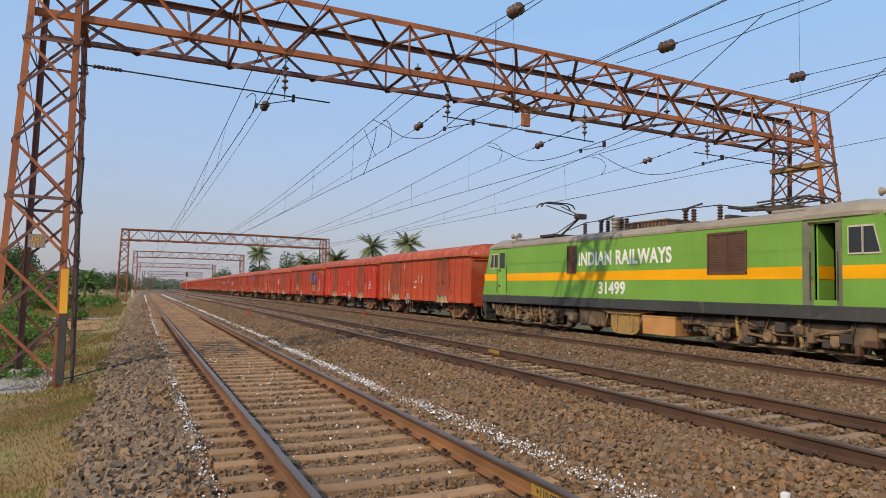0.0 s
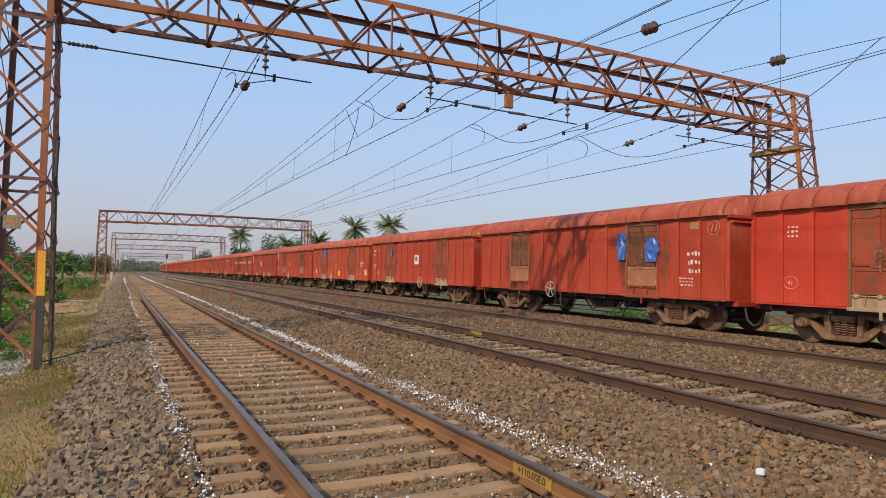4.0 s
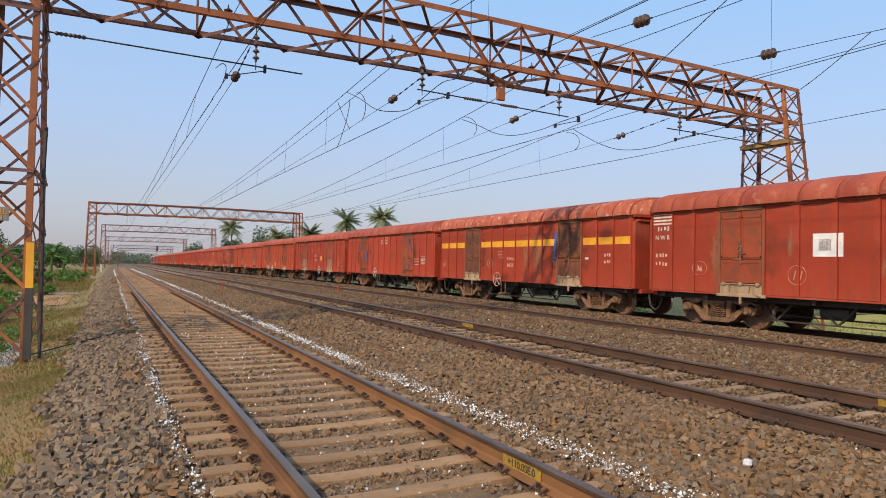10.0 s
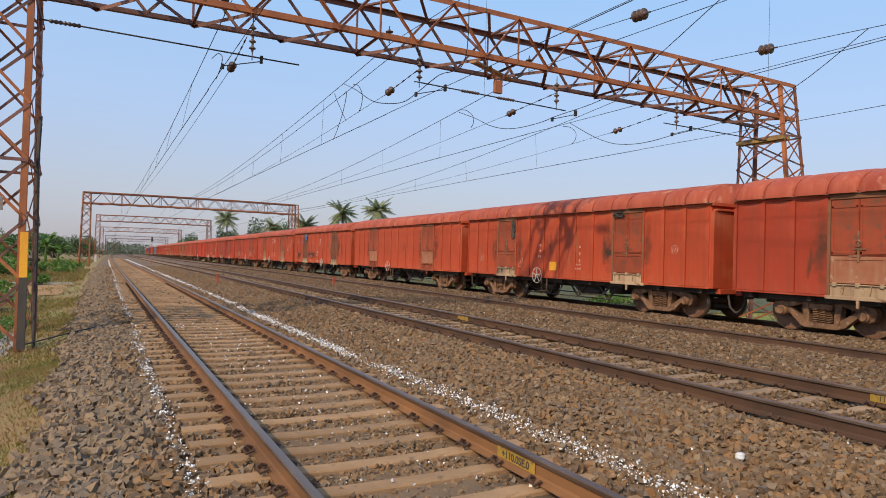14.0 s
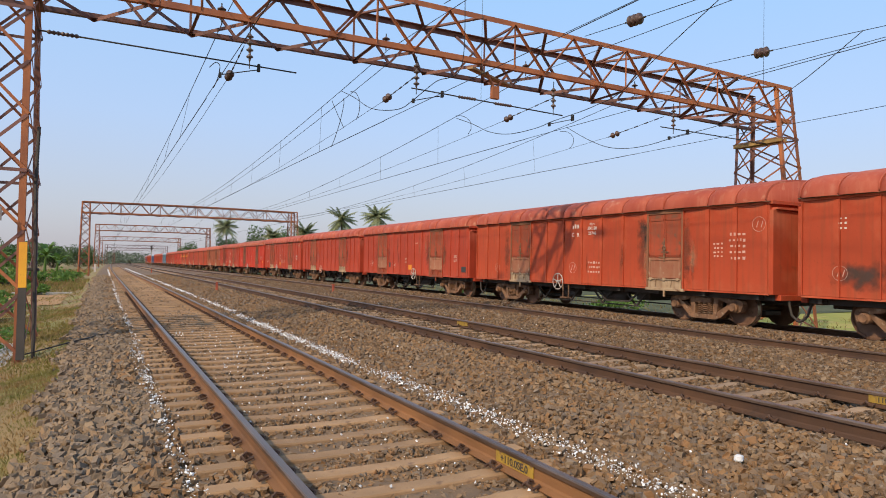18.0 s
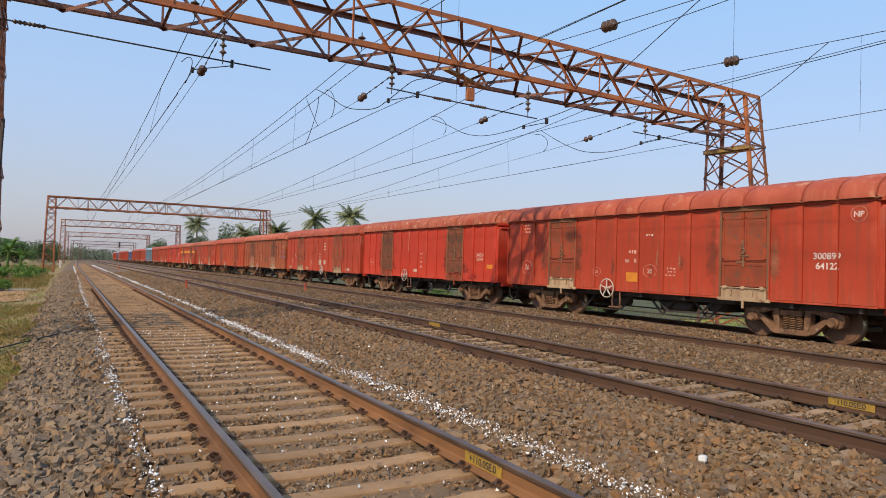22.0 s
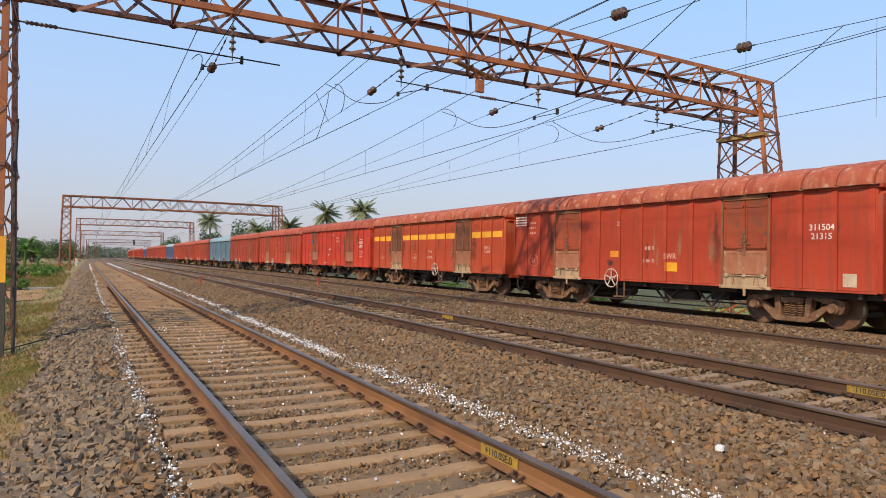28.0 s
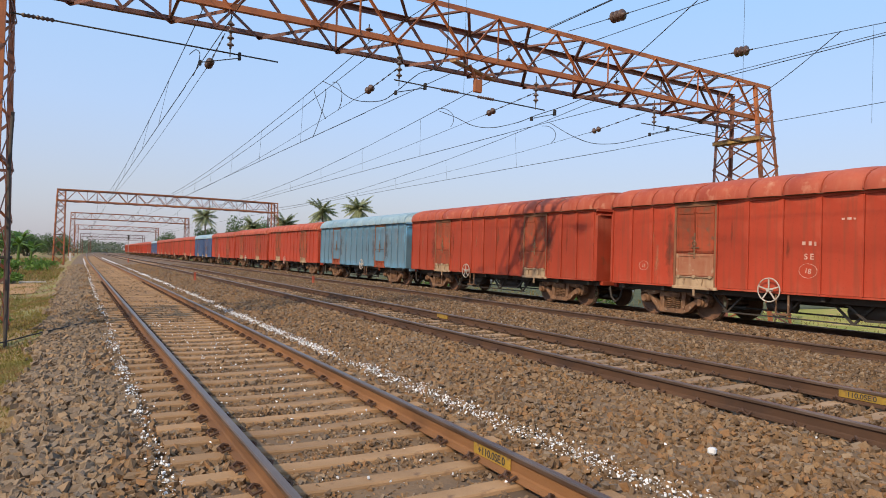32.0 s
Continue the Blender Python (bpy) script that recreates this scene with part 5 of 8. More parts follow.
# far end of each wagon's side along the track at the start, and its length
ENDS = [42.04, 56.29, 70.53, 84.78, 99.05, 113.15, 127.36, 141.56, 155.79, 170.05, 184.24, 199.41, 214.64, 229.86, 244.04, 258.31, 272.50, 286.70, 301.82, 316.04,
        330.15, 344.36, 358.51, 372.67, 386.74]
while len(ENDS) < 45:
    ENDS.append(ENDS[-1] + 14.2)
LONG = {12, 13, 14, 19}
BACK = {2, 4, 7, 10, 13, 15, 19, 23, 24, 27, 31, 36}
R, B, O, N = M_RED, M_BRIGHT, M_ORANGE, M_BROWN
TONES = [O, B, R, R, O, R, N, N, R, N, O, O, O, O, R, R, R, B, R, M_RUST, O, R, O, B, R, N, M_BLUE, R, N, R, M_NAVY, R, R, N, R, M_NAVY, R, B, R, N, R, R, R, N, R]
NAMED = {"red_oxide_paint": "red oxide covered goods wagon with dusty roof and grimy doors", "bright_red_paint": "bright red covered goods wagon with grimy doors",
         "brown_red_paint": "brown-red covered goods wagon with weathered sides", "faded_orange_red_paint": "faded orange-red covered goods wagon with dirty doors",
         "rusty_orange_brown_paint": "rusty orange-brown covered goods wagon with sooty doors", "faded_blue_paint": "faded pale blue covered goods wagon", "dull_blue_paint": "dull dark blue covered goods wagon"}
M_ROOFB = surface("dusty_blue_roof_sheet", (0.20, 0.32, 0.40), (0.30, 0.42, 0.48), 0.55, 0, 0.9, 30.0, 0.06, (0.30, 0.22, 0.16), 0.62)
M_WHEEL = surface("dulled_white_wheel_paint", (0.40, 0.34, 0.28), (0.60, 0.54, 0.47), 0.7, 0, 3.0, 40.0, 0.0, (0.22, 0.12, 0.07), 0.6)
M_FLAP = surface("pale_dirty_flap_paint", (0.30, 0.085, 0.042), (0.36, 0.16, 0.085), 0.85, 0, 2.6, 30.0, 0.08, (0.42, 0.27, 0.17), 0.60, 0.35)
M_ORWHEEL = surface("orange_wheel_paint", (0.45, 0.20, 0.04), (0.60, 0.28, 0.06), 0.6, 0, 3.0, 40.0, 0.0)
WAGONS = []
for k, (end, tone) in enumerate(zip(ENDS, TONES), 1):
    L = 14.36 if k in LONG else 13.36
    blue = tone in (M_BLUE, M_NAVY)
    w = wagon(L, tone, M_ROOFB if blue else M_ROOFP if k in (8, 18, 20, 22, 23) else M_ROOF, tone if blue else M_DOORD if k in (3, 6, 8, 13, 18, 20, 23) else M_DOOR, M_DUST if k % 3 else M_DOOR, M_ORWHEEL if k in (24, 38) else M_WHEEL if k % 4 else M_FAINT,
              -1.08 if k in BACK else 1.2, k <= 31, NAMED[tone.name], M_FLAP if k in (3, 6, 10, 12, 14, 15, 20, 22, 23, 24, 25) else None)
    WAGONS.append((w, end - L / 2))
    if k <= 31:
        luck = random.Random(100 + k)
        for y in (-L * 0.262, L * 0.262):
            stain(w, y + luck.uniform(-0.3, 0.3), 2.1, luck.uniform(1.9, 2.6), 2.28, M_GRIME, luck.randrange(4))
            for q in (-1, 1):
                if luck.random() < 0.7:
                    stain(w, y + q * luck.uniform(0.80, 0.98), 2.1, luck.uniform(0.3, 0.55), 2.25, M_RAIN, luck.randrange(4))
            if luck.random() < 0.35:
                stain(w, y + luck.choice((-1, 1)) * luck.uniform(0.8, 1.1), 1.9, 0.35, luck.uniform(1.0, 2.0), M_STREAK, luck.randrange(4))
        for i in range(7):
            stain(w, luck.uniform(-6, 6), luck.uniform(1.6, 2.6), luck.uniform(0.08, 0.25), luck.uniform(0.6, 1.6), (M_STREAK, M_GRIME, M_RAIN)[i % 3], i)

# ---- the locomotive ----
loco = thing("electric_locomotive", "green electric locomotive with a yellow band and dusty grey roof", "locomotive", group="goods train")


def loco_side(s):
    """One side wall, in pieces round the open cab door."""
    x0, x1 = (s * 1.54, s * 1.48)
    x0, x1 = min(x0, x1), max(x0, x1)
    sh = Shape()
    z0, z1 = 1.38, 3.55

    def slab(pts):
        n = len(pts)
        sh.add([(x, y, z) for x in (x0, x1) for y, z in pts], [tuple(range(n)), tuple(range(n, 2 * n))] + [(i, (i + 1) % n, n + (i + 1) % n, n + i) for i in range(n)])

    slab([(9.58, z0), (9.52, 1.75), (8.95, z1), (-7.27, z1), (-7.27, z0)])
    slab([(-7.27, 3.38), (-7.27, z1), (-7.84, z1), (-7.84, 3.38)])
    slab([(-7.27, z0), (-7.27, 1.52), (-7.84, 1.52), (-7.84, z0)])
    slab([(-7.84, z0), (-7.84, z1), (-8.95, z1), (-9.52, 1.75), (-9.58, z0)])
    return sh


for s in (-1, 1):
    part("side_wall", loco_side(s), M_GREEN, loco, "green painted side")
    for a, b in ((9.44, -7.25), (-7.86, -9.44)):
        part("band", Shape().box(-0.004, 0.004, b, a, 2.03, 2.35), M_LOCOYEL, loco, "yellow band").matrix_basis = pose(s * 1.542, 0, 0)
    part("skirt", Shape().box(s * 1.545 - 0.03, s * 1.545 + 0.012, -9.62, 9.62, 1.04, 1.385, 0.01), M_LOCOGREY, loco, "dark grey lower sill")
for s in (-1, 1):
    fr = Shape()
    a = [(-1.5, s * 9.58, 1.1), (1.5, s * 9.58, 1.1), (1.5, s * 9.53, 1.75), (-1.5, s * 9.53, 1.75), (-1.42, s * 8.98, 3.5), (1.42, s * 8.98, 3.5)]
    fr.add(a + [(x, y - s * 0.06, z) for x, y, z in a], [(0, 1, 2, 3), (3, 2, 5, 4), (6, 9, 8, 7), (9, 10, 11, 8), (0, 6, 7, 1), (4, 5, 11, 10), (0, 3, 9, 6), (3, 4, 10, 9), (1, 7, 8, 2), (2, 8, 11, 5)])
    part("cab_front", fr, M_GREEN, loco, "raked cab front")
    for q in (-1, 1):
        part("windscreen", Shape().add([(q * 0.1, s * 9.27, 2.65), (q * 1.25, s * 9.27, 2.65), (q * 1.2, s * 9.05, 3.36), (q * 0.1, s * 9.05, 3.36), (q * 0.1, s * 9.22, 2.65), (q * 1.25, s * 9.22, 2.65), (q * 1.2, s * 9.0, 3.36), (q * 0.1, s * 9.0, 3.36)],
             [(0, 1, 2, 3), (4, 5, 6, 7), (0, 1, 5, 4), (1, 2, 6, 5), (2, 3, 7, 6), (3, 0, 4, 7)]), M_GLASS, loco)
        part("headlight", Shape().prism2((q * 1.1, s * 9.53, 1.95), (q * 1.1, s * 9.62, 1.95), [(0, 0.13), (0.7, 0.13), (1, 0.10)], 12), M_FRAME, loco)
    part("buffer_beam", Shape().box(-1.5, 1.5, s * 9.5 - 0.14, s * 9.5 + 0.14, 0.55, 1.14, 0.03), M_LOCOGREY, loco)
    part("coupler", Shape().box(-0.2, 0.2, s * 9.85 - 0.3, s * 9.85 + 0.3, 0.75, 1.1, 0.05), M_BOGIE, loco)
    part("rail_guard", Shape().box(-1.5, -0.9, s * 9.45 - 0.05, s * 9.45 + 0.05, 0.2, 0.8, 0.02).box(0.9, 1.5, s * 9.45 - 0.05, s * 9.45 + 0.05, 0.2, 0.8, 0.02), M_LOCOGREY, loco)
roof = Shape()
arc = [(-1.56, 3.50), (-1.56, 3.58), (-1.46, 3.70), (-1.2, 3.80), (0, 3.86), (1.2, 3.80), (1.46, 3.70), (1.56, 3.58), (1.56, 3.50)]
n = len(arc)
verts = [(x * k, y, 3.5 + (z - 3.5) * h) for y, k, h in ((-9.2, 0.93, 0.35), (-8.75, 1, 1), (8.75, 1, 1), (9.2, 0.93, 0.35)) for x, z in arc]
roof.add(verts, [(j * n + i, j * n + i + 1, (j + 1) * n + i + 1, (j + 1) * n + i) for j in range(3) for i in range(n - 1)] + [tuple(range(n)), tuple(range(3 * n, 4 * n))] + [(j * n, (j + 1) * n, (j + 2) * n - 1, (j + 1) * n - 1) for j in range(3)])
part("roof", roof, M_LOCOROOF, loco, "dusty grey roof")
for s in (-1, 1):
    dome = Shape()
    rows = ((7.0, 1.0, 0.45), (7.06, 1.015, 1.30), (8.45, 1.015, 1.34), (8.95, 0.985, 1.05), (9.20, 0.95, 0.60), (9.27, 0.93, 0.30))
    dome.add([(x * k, s * y, 3.47 + (z - 3.47) * h) for y, k, h in rows for x, z in arc],
             [(j * n + i, j * n + i + 1, (j + 1) * n + i + 1, (j + 1) * n + i) for j in range(len(rows) - 1) for i in range(n - 1)] + [tuple(range(n)), tuple(range((len(rows) - 1) * n, len(rows) * n))])
    part("cab_roof", dome, M_CABROOF, loco, "smooth beige domed cab roof")
part("floor", Shape().box(-1.45, 1.45, -9.4, 9.4, 1.06, 1.16, 0.01), M_LOCOGREY, loco)
# Black block added for the underside's darkness; it closes the see-through gaps.
part("underframe", Shape().box(-0.95, 0.95, -8.6, 8.6, 0.42, 1.06, 0.03), M_BLACK, loco, "black block added for the darkness under the loco")
# Near-black blocks: the shade inside machine room and cabs put into colour.
part("machine_room", Shape().box(-1.40, 1.40, -6.9, 7.3, 1.2, 3.45), M_DARK, loco, "near-black block for the shaded machine room")
for y in (-8.3, 8.2):
    part("cab_wall", Shape().box(-0.6, 1.4, y - 0.6, y + 0.55, 1.2, 3.4), M_DARK, loco, "near-black block for the shaded cab")
part("open_door", Shape().box(-1.46, -0.85, -7.34, -7.30, 1.52, 3.36, 0.008), M_GREEN, loco, "green cab door standing open inwards")
for y0, y1, z0, z1, cols in ((2.27, 2.85, 2.30, 3.36, 1), (-5.35, -3.99, 2.18, 3.38, 2)):
    lv = part("louvre", Shape().box(-1.575, -1.54, y0, y1, z0, z0 + 0.06).box(-1.575, -1.54, y0, y1, z1 - 0.06, z1).box(-1.575, -1.54, y0, y0 + 0.05, z0, z1).box(-1.575, -1.54, y1 - 0.05, y1, z0, z1).box(-1.57, -1.54, (y0 + y1) / 2 - 0.02, (y0 + y1) / 2 + 0.02, z0, z1), M_LOUVRE, loco, "brown louvred grille")
    part("backing", Shape().box(-1.551, -1.5445, y0 + 0.02, y1 - 0.02, z0 + 0.02, z1 - 0.02), M_LOUVRE, lv, "dark plate behind the slats")
    for i in range(22):
        z = z0 + 0.08 + (z1 - z0 - 0.16) * i / 21
        part("slat", Shape().prism([(-0.016, -0.012), (0.0, 0.016), (0.006, 0.016), (-0.010, -0.012)], (-1.552, y1 - 0.05, z), (-1.552, y0 + 0.05, z)), M_LOUVRE, lv)
for y0, y1 in ((7.42, 8.14),):
    dr = part("cab_door", Shape().box(-1.556, -1.54, y0, y1, 1.42, 3.44, 0.004), M_GREEN, loco, "green cab door with a dark window")
    part("door_window", Shape().box(-1.562, -1.554, y0 + 0.14, y1 - 0.12, 2.6, 3.3, 0.003), M_GLASS, dr)
    for z in (1.75, 2.45):
        part("handle", Shape().box(-1.575, -1.555, y1 - 0.22, y1 - 0.08, z, z + 0.10, 0.004), M_BLACK, dr)
for s in (-1, 1):
    y0, y1, y2 = (s * 8.16, s * 8.74, s * 8.90)
    zl, zh = 2.62, 3.26
    wn = part("side_window", Shape().add([(-1.546, y0, zl), (-1.546, y2, zl), (-1.546, y1, zh), (-1.546, y0, zh), (-1.54, y0, zl), (-1.54, y2, zl), (-1.54, y1, zh), (-1.54, y0, zh)],
              [(0, 1, 2, 3), (4, 5, 6, 7), (0, 1, 5, 4), (1, 2, 6, 5), (2, 3, 7, 6), (3, 0, 4, 7)]), M_GLASS, loco, "dark cab side window")
    part("window_frame", Shape().bar((-1.55, y0, zl), (-1.55, y2, zl), 0.02, 0.04).bar((-1.55, y1, zh), (-1.55, y0, zh), 0.02, 0.04).bar((-1.55, y0, zl - 0.02), (-1.55, y0, zh + 0.02), 0.04, 0.02)
         .bar((-1.55, y2, zl - 0.02), (-1.55, y1, zh + 0.02), 0.04, 0.02).bar((-1.55, s * 8.5, zl), (-1.55, s * 8.5, zh), 0.09, 0.02), M_FRAME, wn, "pale window surround")
part("inner_stripe", Shape().box(-1.45, -0.86, -7.348, -7.341, 2.03, 2.35), M_LOCOYEL, loco, "yellow stripe on the inner door")
for y0, y1 in ((-7.26, -6.98), (-8.00, -7.85)):
    part("door_jamb", Shape().box(-1.552, -1.54, y0, y1, 1.39, 3.46, 0.003), M_JAMB, loco, "grimy door jamb")
part("door_rain_strip", Shape().box(-1.575, -1.54, -7.95, -7.15, 3.40, 3.44, 0.006), M_LOUVRE, loco)
for y in (-7.21, -7.91, 7.36, 8.2):
    part("handrail", Shape().cyl((-1.585, y, 1.5), (-1.585, y, 2.7), 0.014, 6), M_BLACK, loco)
letter_mesh = lettering("INDIAN RAILWAYS", 0.70, 0.002, M_LOCOWHITE, True)
xs = [v.co.x for v in letter_mesh.vertices]
zs = [v.co.z for v in letter_mesh.vertices]
letter_mesh.transform(Matrix.Diagonal((4.72 / (max(xs) - min(xs)), 1, 0.52 / (max(zs) - min(zs)), 1)))
part("lettering", letter_mesh, None, loco, "large white painted lettering").matrix_basis = pose(-1.546, -0.22, 2.84, 0, 0, -90)
number_mesh = lettering("31499", 0.60, 0.002, M_LOCOWHITE, True)
xs = [v.co.x for v in number_mesh.vertices]
zs = [v.co.z for v in number_mesh.vertices]
number_mesh.transform(Matrix.Diagonal((1.42 / (max(xs) - min(xs)), 1, 0.46 / (max(zs) - min(zs)), 1)))
part("lettering", number_mesh, None, loco, "white painted running number").matrix_basis = pose(-1.547, 0.25, 1.77, 0, 0, -90)
for text, y, z, size in (("CAB-1", -8.2, 1.21, 0.16), ("CAB-2", 8.5, 1.21, 0.13), ("WAG-9H", 0.35, 1.24, 0.10), ("A.JNI", 6.9, 1.2, 0.12)):
    part("lettering", lettering(text, size, 0.002, M_LOCOWHITE), None, loco, "small white lettering").matrix_basis = pose(-1.561, y, z, 0, 0, -90)
# Flat near-black plates paint the shade of step recesses; nothing is hollowed out.
for y in (-7.6, 7.8):
    part("step_recess", Shape().box(-1.562, -1.555, y - 0.2, y + 0.2, 1.12, 1.30, 0.002), M_DARK, loco, "near-black plate for the shade of a step recess")
# running gear
for s in (-1, 1):
    b = part("bogie", Shape().box(-1.0, 1.0, -2.6, 2.6, 0.45, 0.8, 0.05).box(-1.30, -1.08, -3.15, 3.15, 0.66, 0.92, 0.03).box(1.08, 1.26, -2.75, 2.75, 0.62, 0.86, 0.03), M_LOCOBOGIE, loco, "dusty three-axle bogie")
    b.matrix_basis = pose(0, s * 5.85, 0)
    for y in (-1.85, 0, 1.85):
        w = part("wheelset", WHEELSET, None, b)
        w.matrix_basis = pose(0, y, 0.5)
        TURNING.append((w, y, 0.5))
        part("axle_box", Shape().box(-1.36, -1.02, y - 0.19, y + 0.19, 0.34, 0.66, 0.04).prism2((-1.36, y, 0.5), (-1.45, y, 0.5), [(0, 0.15), (0.7, 0.14), (1, 0.1)], 12), M_LOCOBOGIE, b)
        for q in (-0.33, 0.33):
            part("spring", Shape().prism2((-1.17, y + q, 0.34), (-1.17, y + q, 0.72), [(i / 10, 0.10 if i % 2 else 0.075) for i in range(11)], 10), M_LOCOBOGIE, b)
        part("guide_link", Shape().bar((-1.3, y + 0.2, 0.5), (-1.3, y + 0.75, 0.56), 0.09, 0.06), M_LOCOBOGIE, b)
    for y in (-0.95, 0.95):
        part("damper", Shape().cyl((-1.36, y, 0.45), (-1.36, y + 0.06, 1.0), 0.055, 8).cyl((-1.36, y, 0.3), (-1.36, y, 0.5), 0.03, 8), M_TANK, b)
        part("bracket", Shape().box(-1.34, -1.2, y - 0.25, y - 0.05, 0.3, 0.95, 0.03), M_LOCOBOGIE, b)
    part("sand_box", Shape().box(-1.4, -1.0, -s * -2.5 - 0.3, -s * -2.5 + 0.3, 0.42, 0.98, 0.05), M_LOCOBOGIE, b)
    part("pipe", Shape().tube([(-1.38, -2.3, 0.85), (-1.4, -1.2, 0.60), (-1.4, -0.3, 0.58), (-1.38, 0.8, 0.9), (-1.4, 1.5, 0.5), (-1.38, 2.4, 0.75)], 0.022, 6), M_LOCOBOGIE, b)
    part("brake_rigging", Shape().box(-1.2, -0.95, -2.7, 2.7, 0.2, 0.28, 0.02), M_LOCOBOGIE, b)
    dice = random.Random(30 + s)
    for i in range(16):
        y, z = -2.9 + 5.8 * (i + dice.random()) / 16, dice.uniform(0.36, 0.86)
        wd, hg, dp = dice.uniform(0.05, 0.17), dice.uniform(0.05, 0.16), dice.uniform(0.06, 0.2)
        part("fitting", Shape().box(-1.30 - dp, -1.25, y - wd, y + wd, z - hg, z + hg, 0.015), dice.choice((M_LOCOBOGIE, M_BLACK, M_LOUVRE, M_LOCOBOGIE)), b)
    for i in range(7):
        y = -2.6 + 5.2 * (i + dice.random()) / 7
        q = dice.uniform(-0.25, 0.25)
        part("hose", Shape().tube([(-1.36, y, 1.05), (-1.44, y + q * 0.3, 0.85), (-1.46, y + q * 0.8, 0.6), (-1.40, y + q, 0.42)], dice.uniform(0.014, 0.026), 6), dice.choice((M_BLACK, M_LOCOBOGIE, M_TANK)), b)
tank = Shape()
outline = [(-0.95, 0.88), (-0.95, 0.42), (-0.82, 0.24), (-0.6, 0.18), (0.15, 0.18), (0.36, 0.24), (0.5, 0.42), (0.5, 0.88)]
tank.add([(x, y, z) for x in (-1.36, 1.36) for y, z in outline], [tuple(range(8)), tuple(range(8, 16))] + [(i, (i + 1) % 8, 8 + (i + 1) % 8, 8 + i) for i in range(8)])
part("transformer_tank", tank, M_TANK, loco, "ochre transformer tank")
for y in (-0.62, 0.16):
    part("tank_rib", Shape().box(-1.41, -1.35, y - 0.04, y + 0.04, 0.3, 0.88, 0.01), M_TANK, loco)
part("tank_flange", Shape().add([(x, y, z) for x in (-1.43, 1.43) for y, z in ((-1.35, 0.97), (-1.0, 0.87), (0.55, 0.87), (0.95, 0.97))], [(0, 1, 2, 3), (4, 5, 6, 7), (0, 1, 5, 4), (1, 2, 6, 5), (2, 3, 7, 6), (3, 0, 4, 7)]), M_TANK, loco)
for z in (0.975, 1.005, 1.035):
    part("mounting_plate", Shape().box(-1.5, 1.5, -1.75, 1.45, z, z + 0.018, 0.003), M_LOUVRE, loco)
part("battery_box", Shape().box(-1.45, 1.45, -2.62, -1.18, 0.26, 0.86, 0.02).box(-1.46, 1.46, -2.64, -1.16, 0.82, 0.875, 0.01), M_BOXORANGE, loco, "dusty orange battery box")
for y, r in ((-1.05, 0.11), (0.72, 0.15)):
    part("pipe", Shape().tube([(-1.3, y, 0.95), (-1.36, y - 0.02, 0.7), (-1.38, y + 0.06, 0.5), (-1.3, y + 0.1, 0.35)], 0.035, 7), M_LOCOBOGIE, loco)
part("equipment_case", Shape().box(-1.4, 1.4, 0.85, 2.3, 0.35, 1.0, 0.06).cyl((-1.42, 1.2, 0.55), (-1.1, 1.2, 0.55), 0.2, 12).cyl((-1.42, 1.85, 0.6), (-1.1, 1.85, 0.6), 0.16, 12), M_LOCOBOGIE, loco)
part("pump", Shape().prism2((-1.3, 2.4, 0.6), (-1.3, 3.0, 0.6), [(0, 0.1), (0.2, 0.2), (0.8, 0.2), (1, 0.1)], 12), M_LOCOBOGIE, loco)
# roof equipment
part("roof_case", Shape().box(-0.7, 0.7, -1.5, 0.6, 3.82, 4.12, 0.04).box(-0.75, 0.75, -1.55, 0.65, 4.06, 4.10), M_CASE, loco, "weathered brown resistor case")
for i in range(12):
    part("case_slat", Shape().box(-0.725, -0.70, -1.45 + 0.172 * i, -1.40 + 0.172 * i, 3.84, 4.055, 0.004), M_LOUVRE, loco)
part("switch_arm", Shape().bar((-0.35, 2.35, 4.38), (-0.35, 1.55, 4.50), 0.05).bar((-0.35, -1.9, 4.38), (-0.35, -2.7, 4.50), 0.05).box(-0.42, -0.28, 2.2, 2.4, 4.34, 4.42, 0.01).box(-0.42, -0.28, -2.1, -1.9, 4.34, 4.42, 0.01), M_BLACK, loco)
for y in (3.3, 2.3, 1.9, 1.1, 0.85, -2.0, -2.35, -3.4):
    rings = [(i / 12, 0.10 if i % 2 else 0.05) for i in range(13)]
    part("roof_insulator", Shape().prism2((-0.35, y, 3.80), (-0.35, y, 4.36), rings, 10), M_INSUL, loco)
part("busbar", Shape().tube([(-0.35, 4.4, 4.16), (-0.35, 3.3, 4.38), (-0.35, 2.1, 4.40), (-0.35, 0.9, 4.40), (-0.35, -1.0, 4.42), (-0.35, -2.2, 4.40), (-0.35, -3.4, 4.38), (-0.35, -4.6, 4.14)], 0.018, 6), M_COPPER, loco)
part("breaker", Shape().prism2((-0.35, 1.35, 3.85), (-0.35, 1.35, 4.40), [(i / 8, 0.24 if i % 2 else 0.20) for i in range(9)], 12), M_LOCOROOF, loco)
for y in (6.6, -6.2):
    part("roof_hatch", Shape().box(-0.9, 0.9, y - 0.6, y + 0.6, 3.83, 3.93, 0.03), M_LOCOROOF, loco)
raised = part("pantograph", Shape().box(-0.6, 0.6, 5.2, 6.2, 3.95, 4.06, 0.02).bar((-0.55, 5.2, 4.05), (0.55, 6.2, 4.1), 0.06), M_BLACK, loco, "raised pantograph")
for x in (-0.45, 0.45):
    for y in (5.25, 6.15):
        part("roof_insulator", Shape().prism2((x, y, 3.80), (x, y, 3.97), [(i / 6, 0.08 if i % 2 else 0.05) for i in range(7)], 8), M_INSUL, raised)
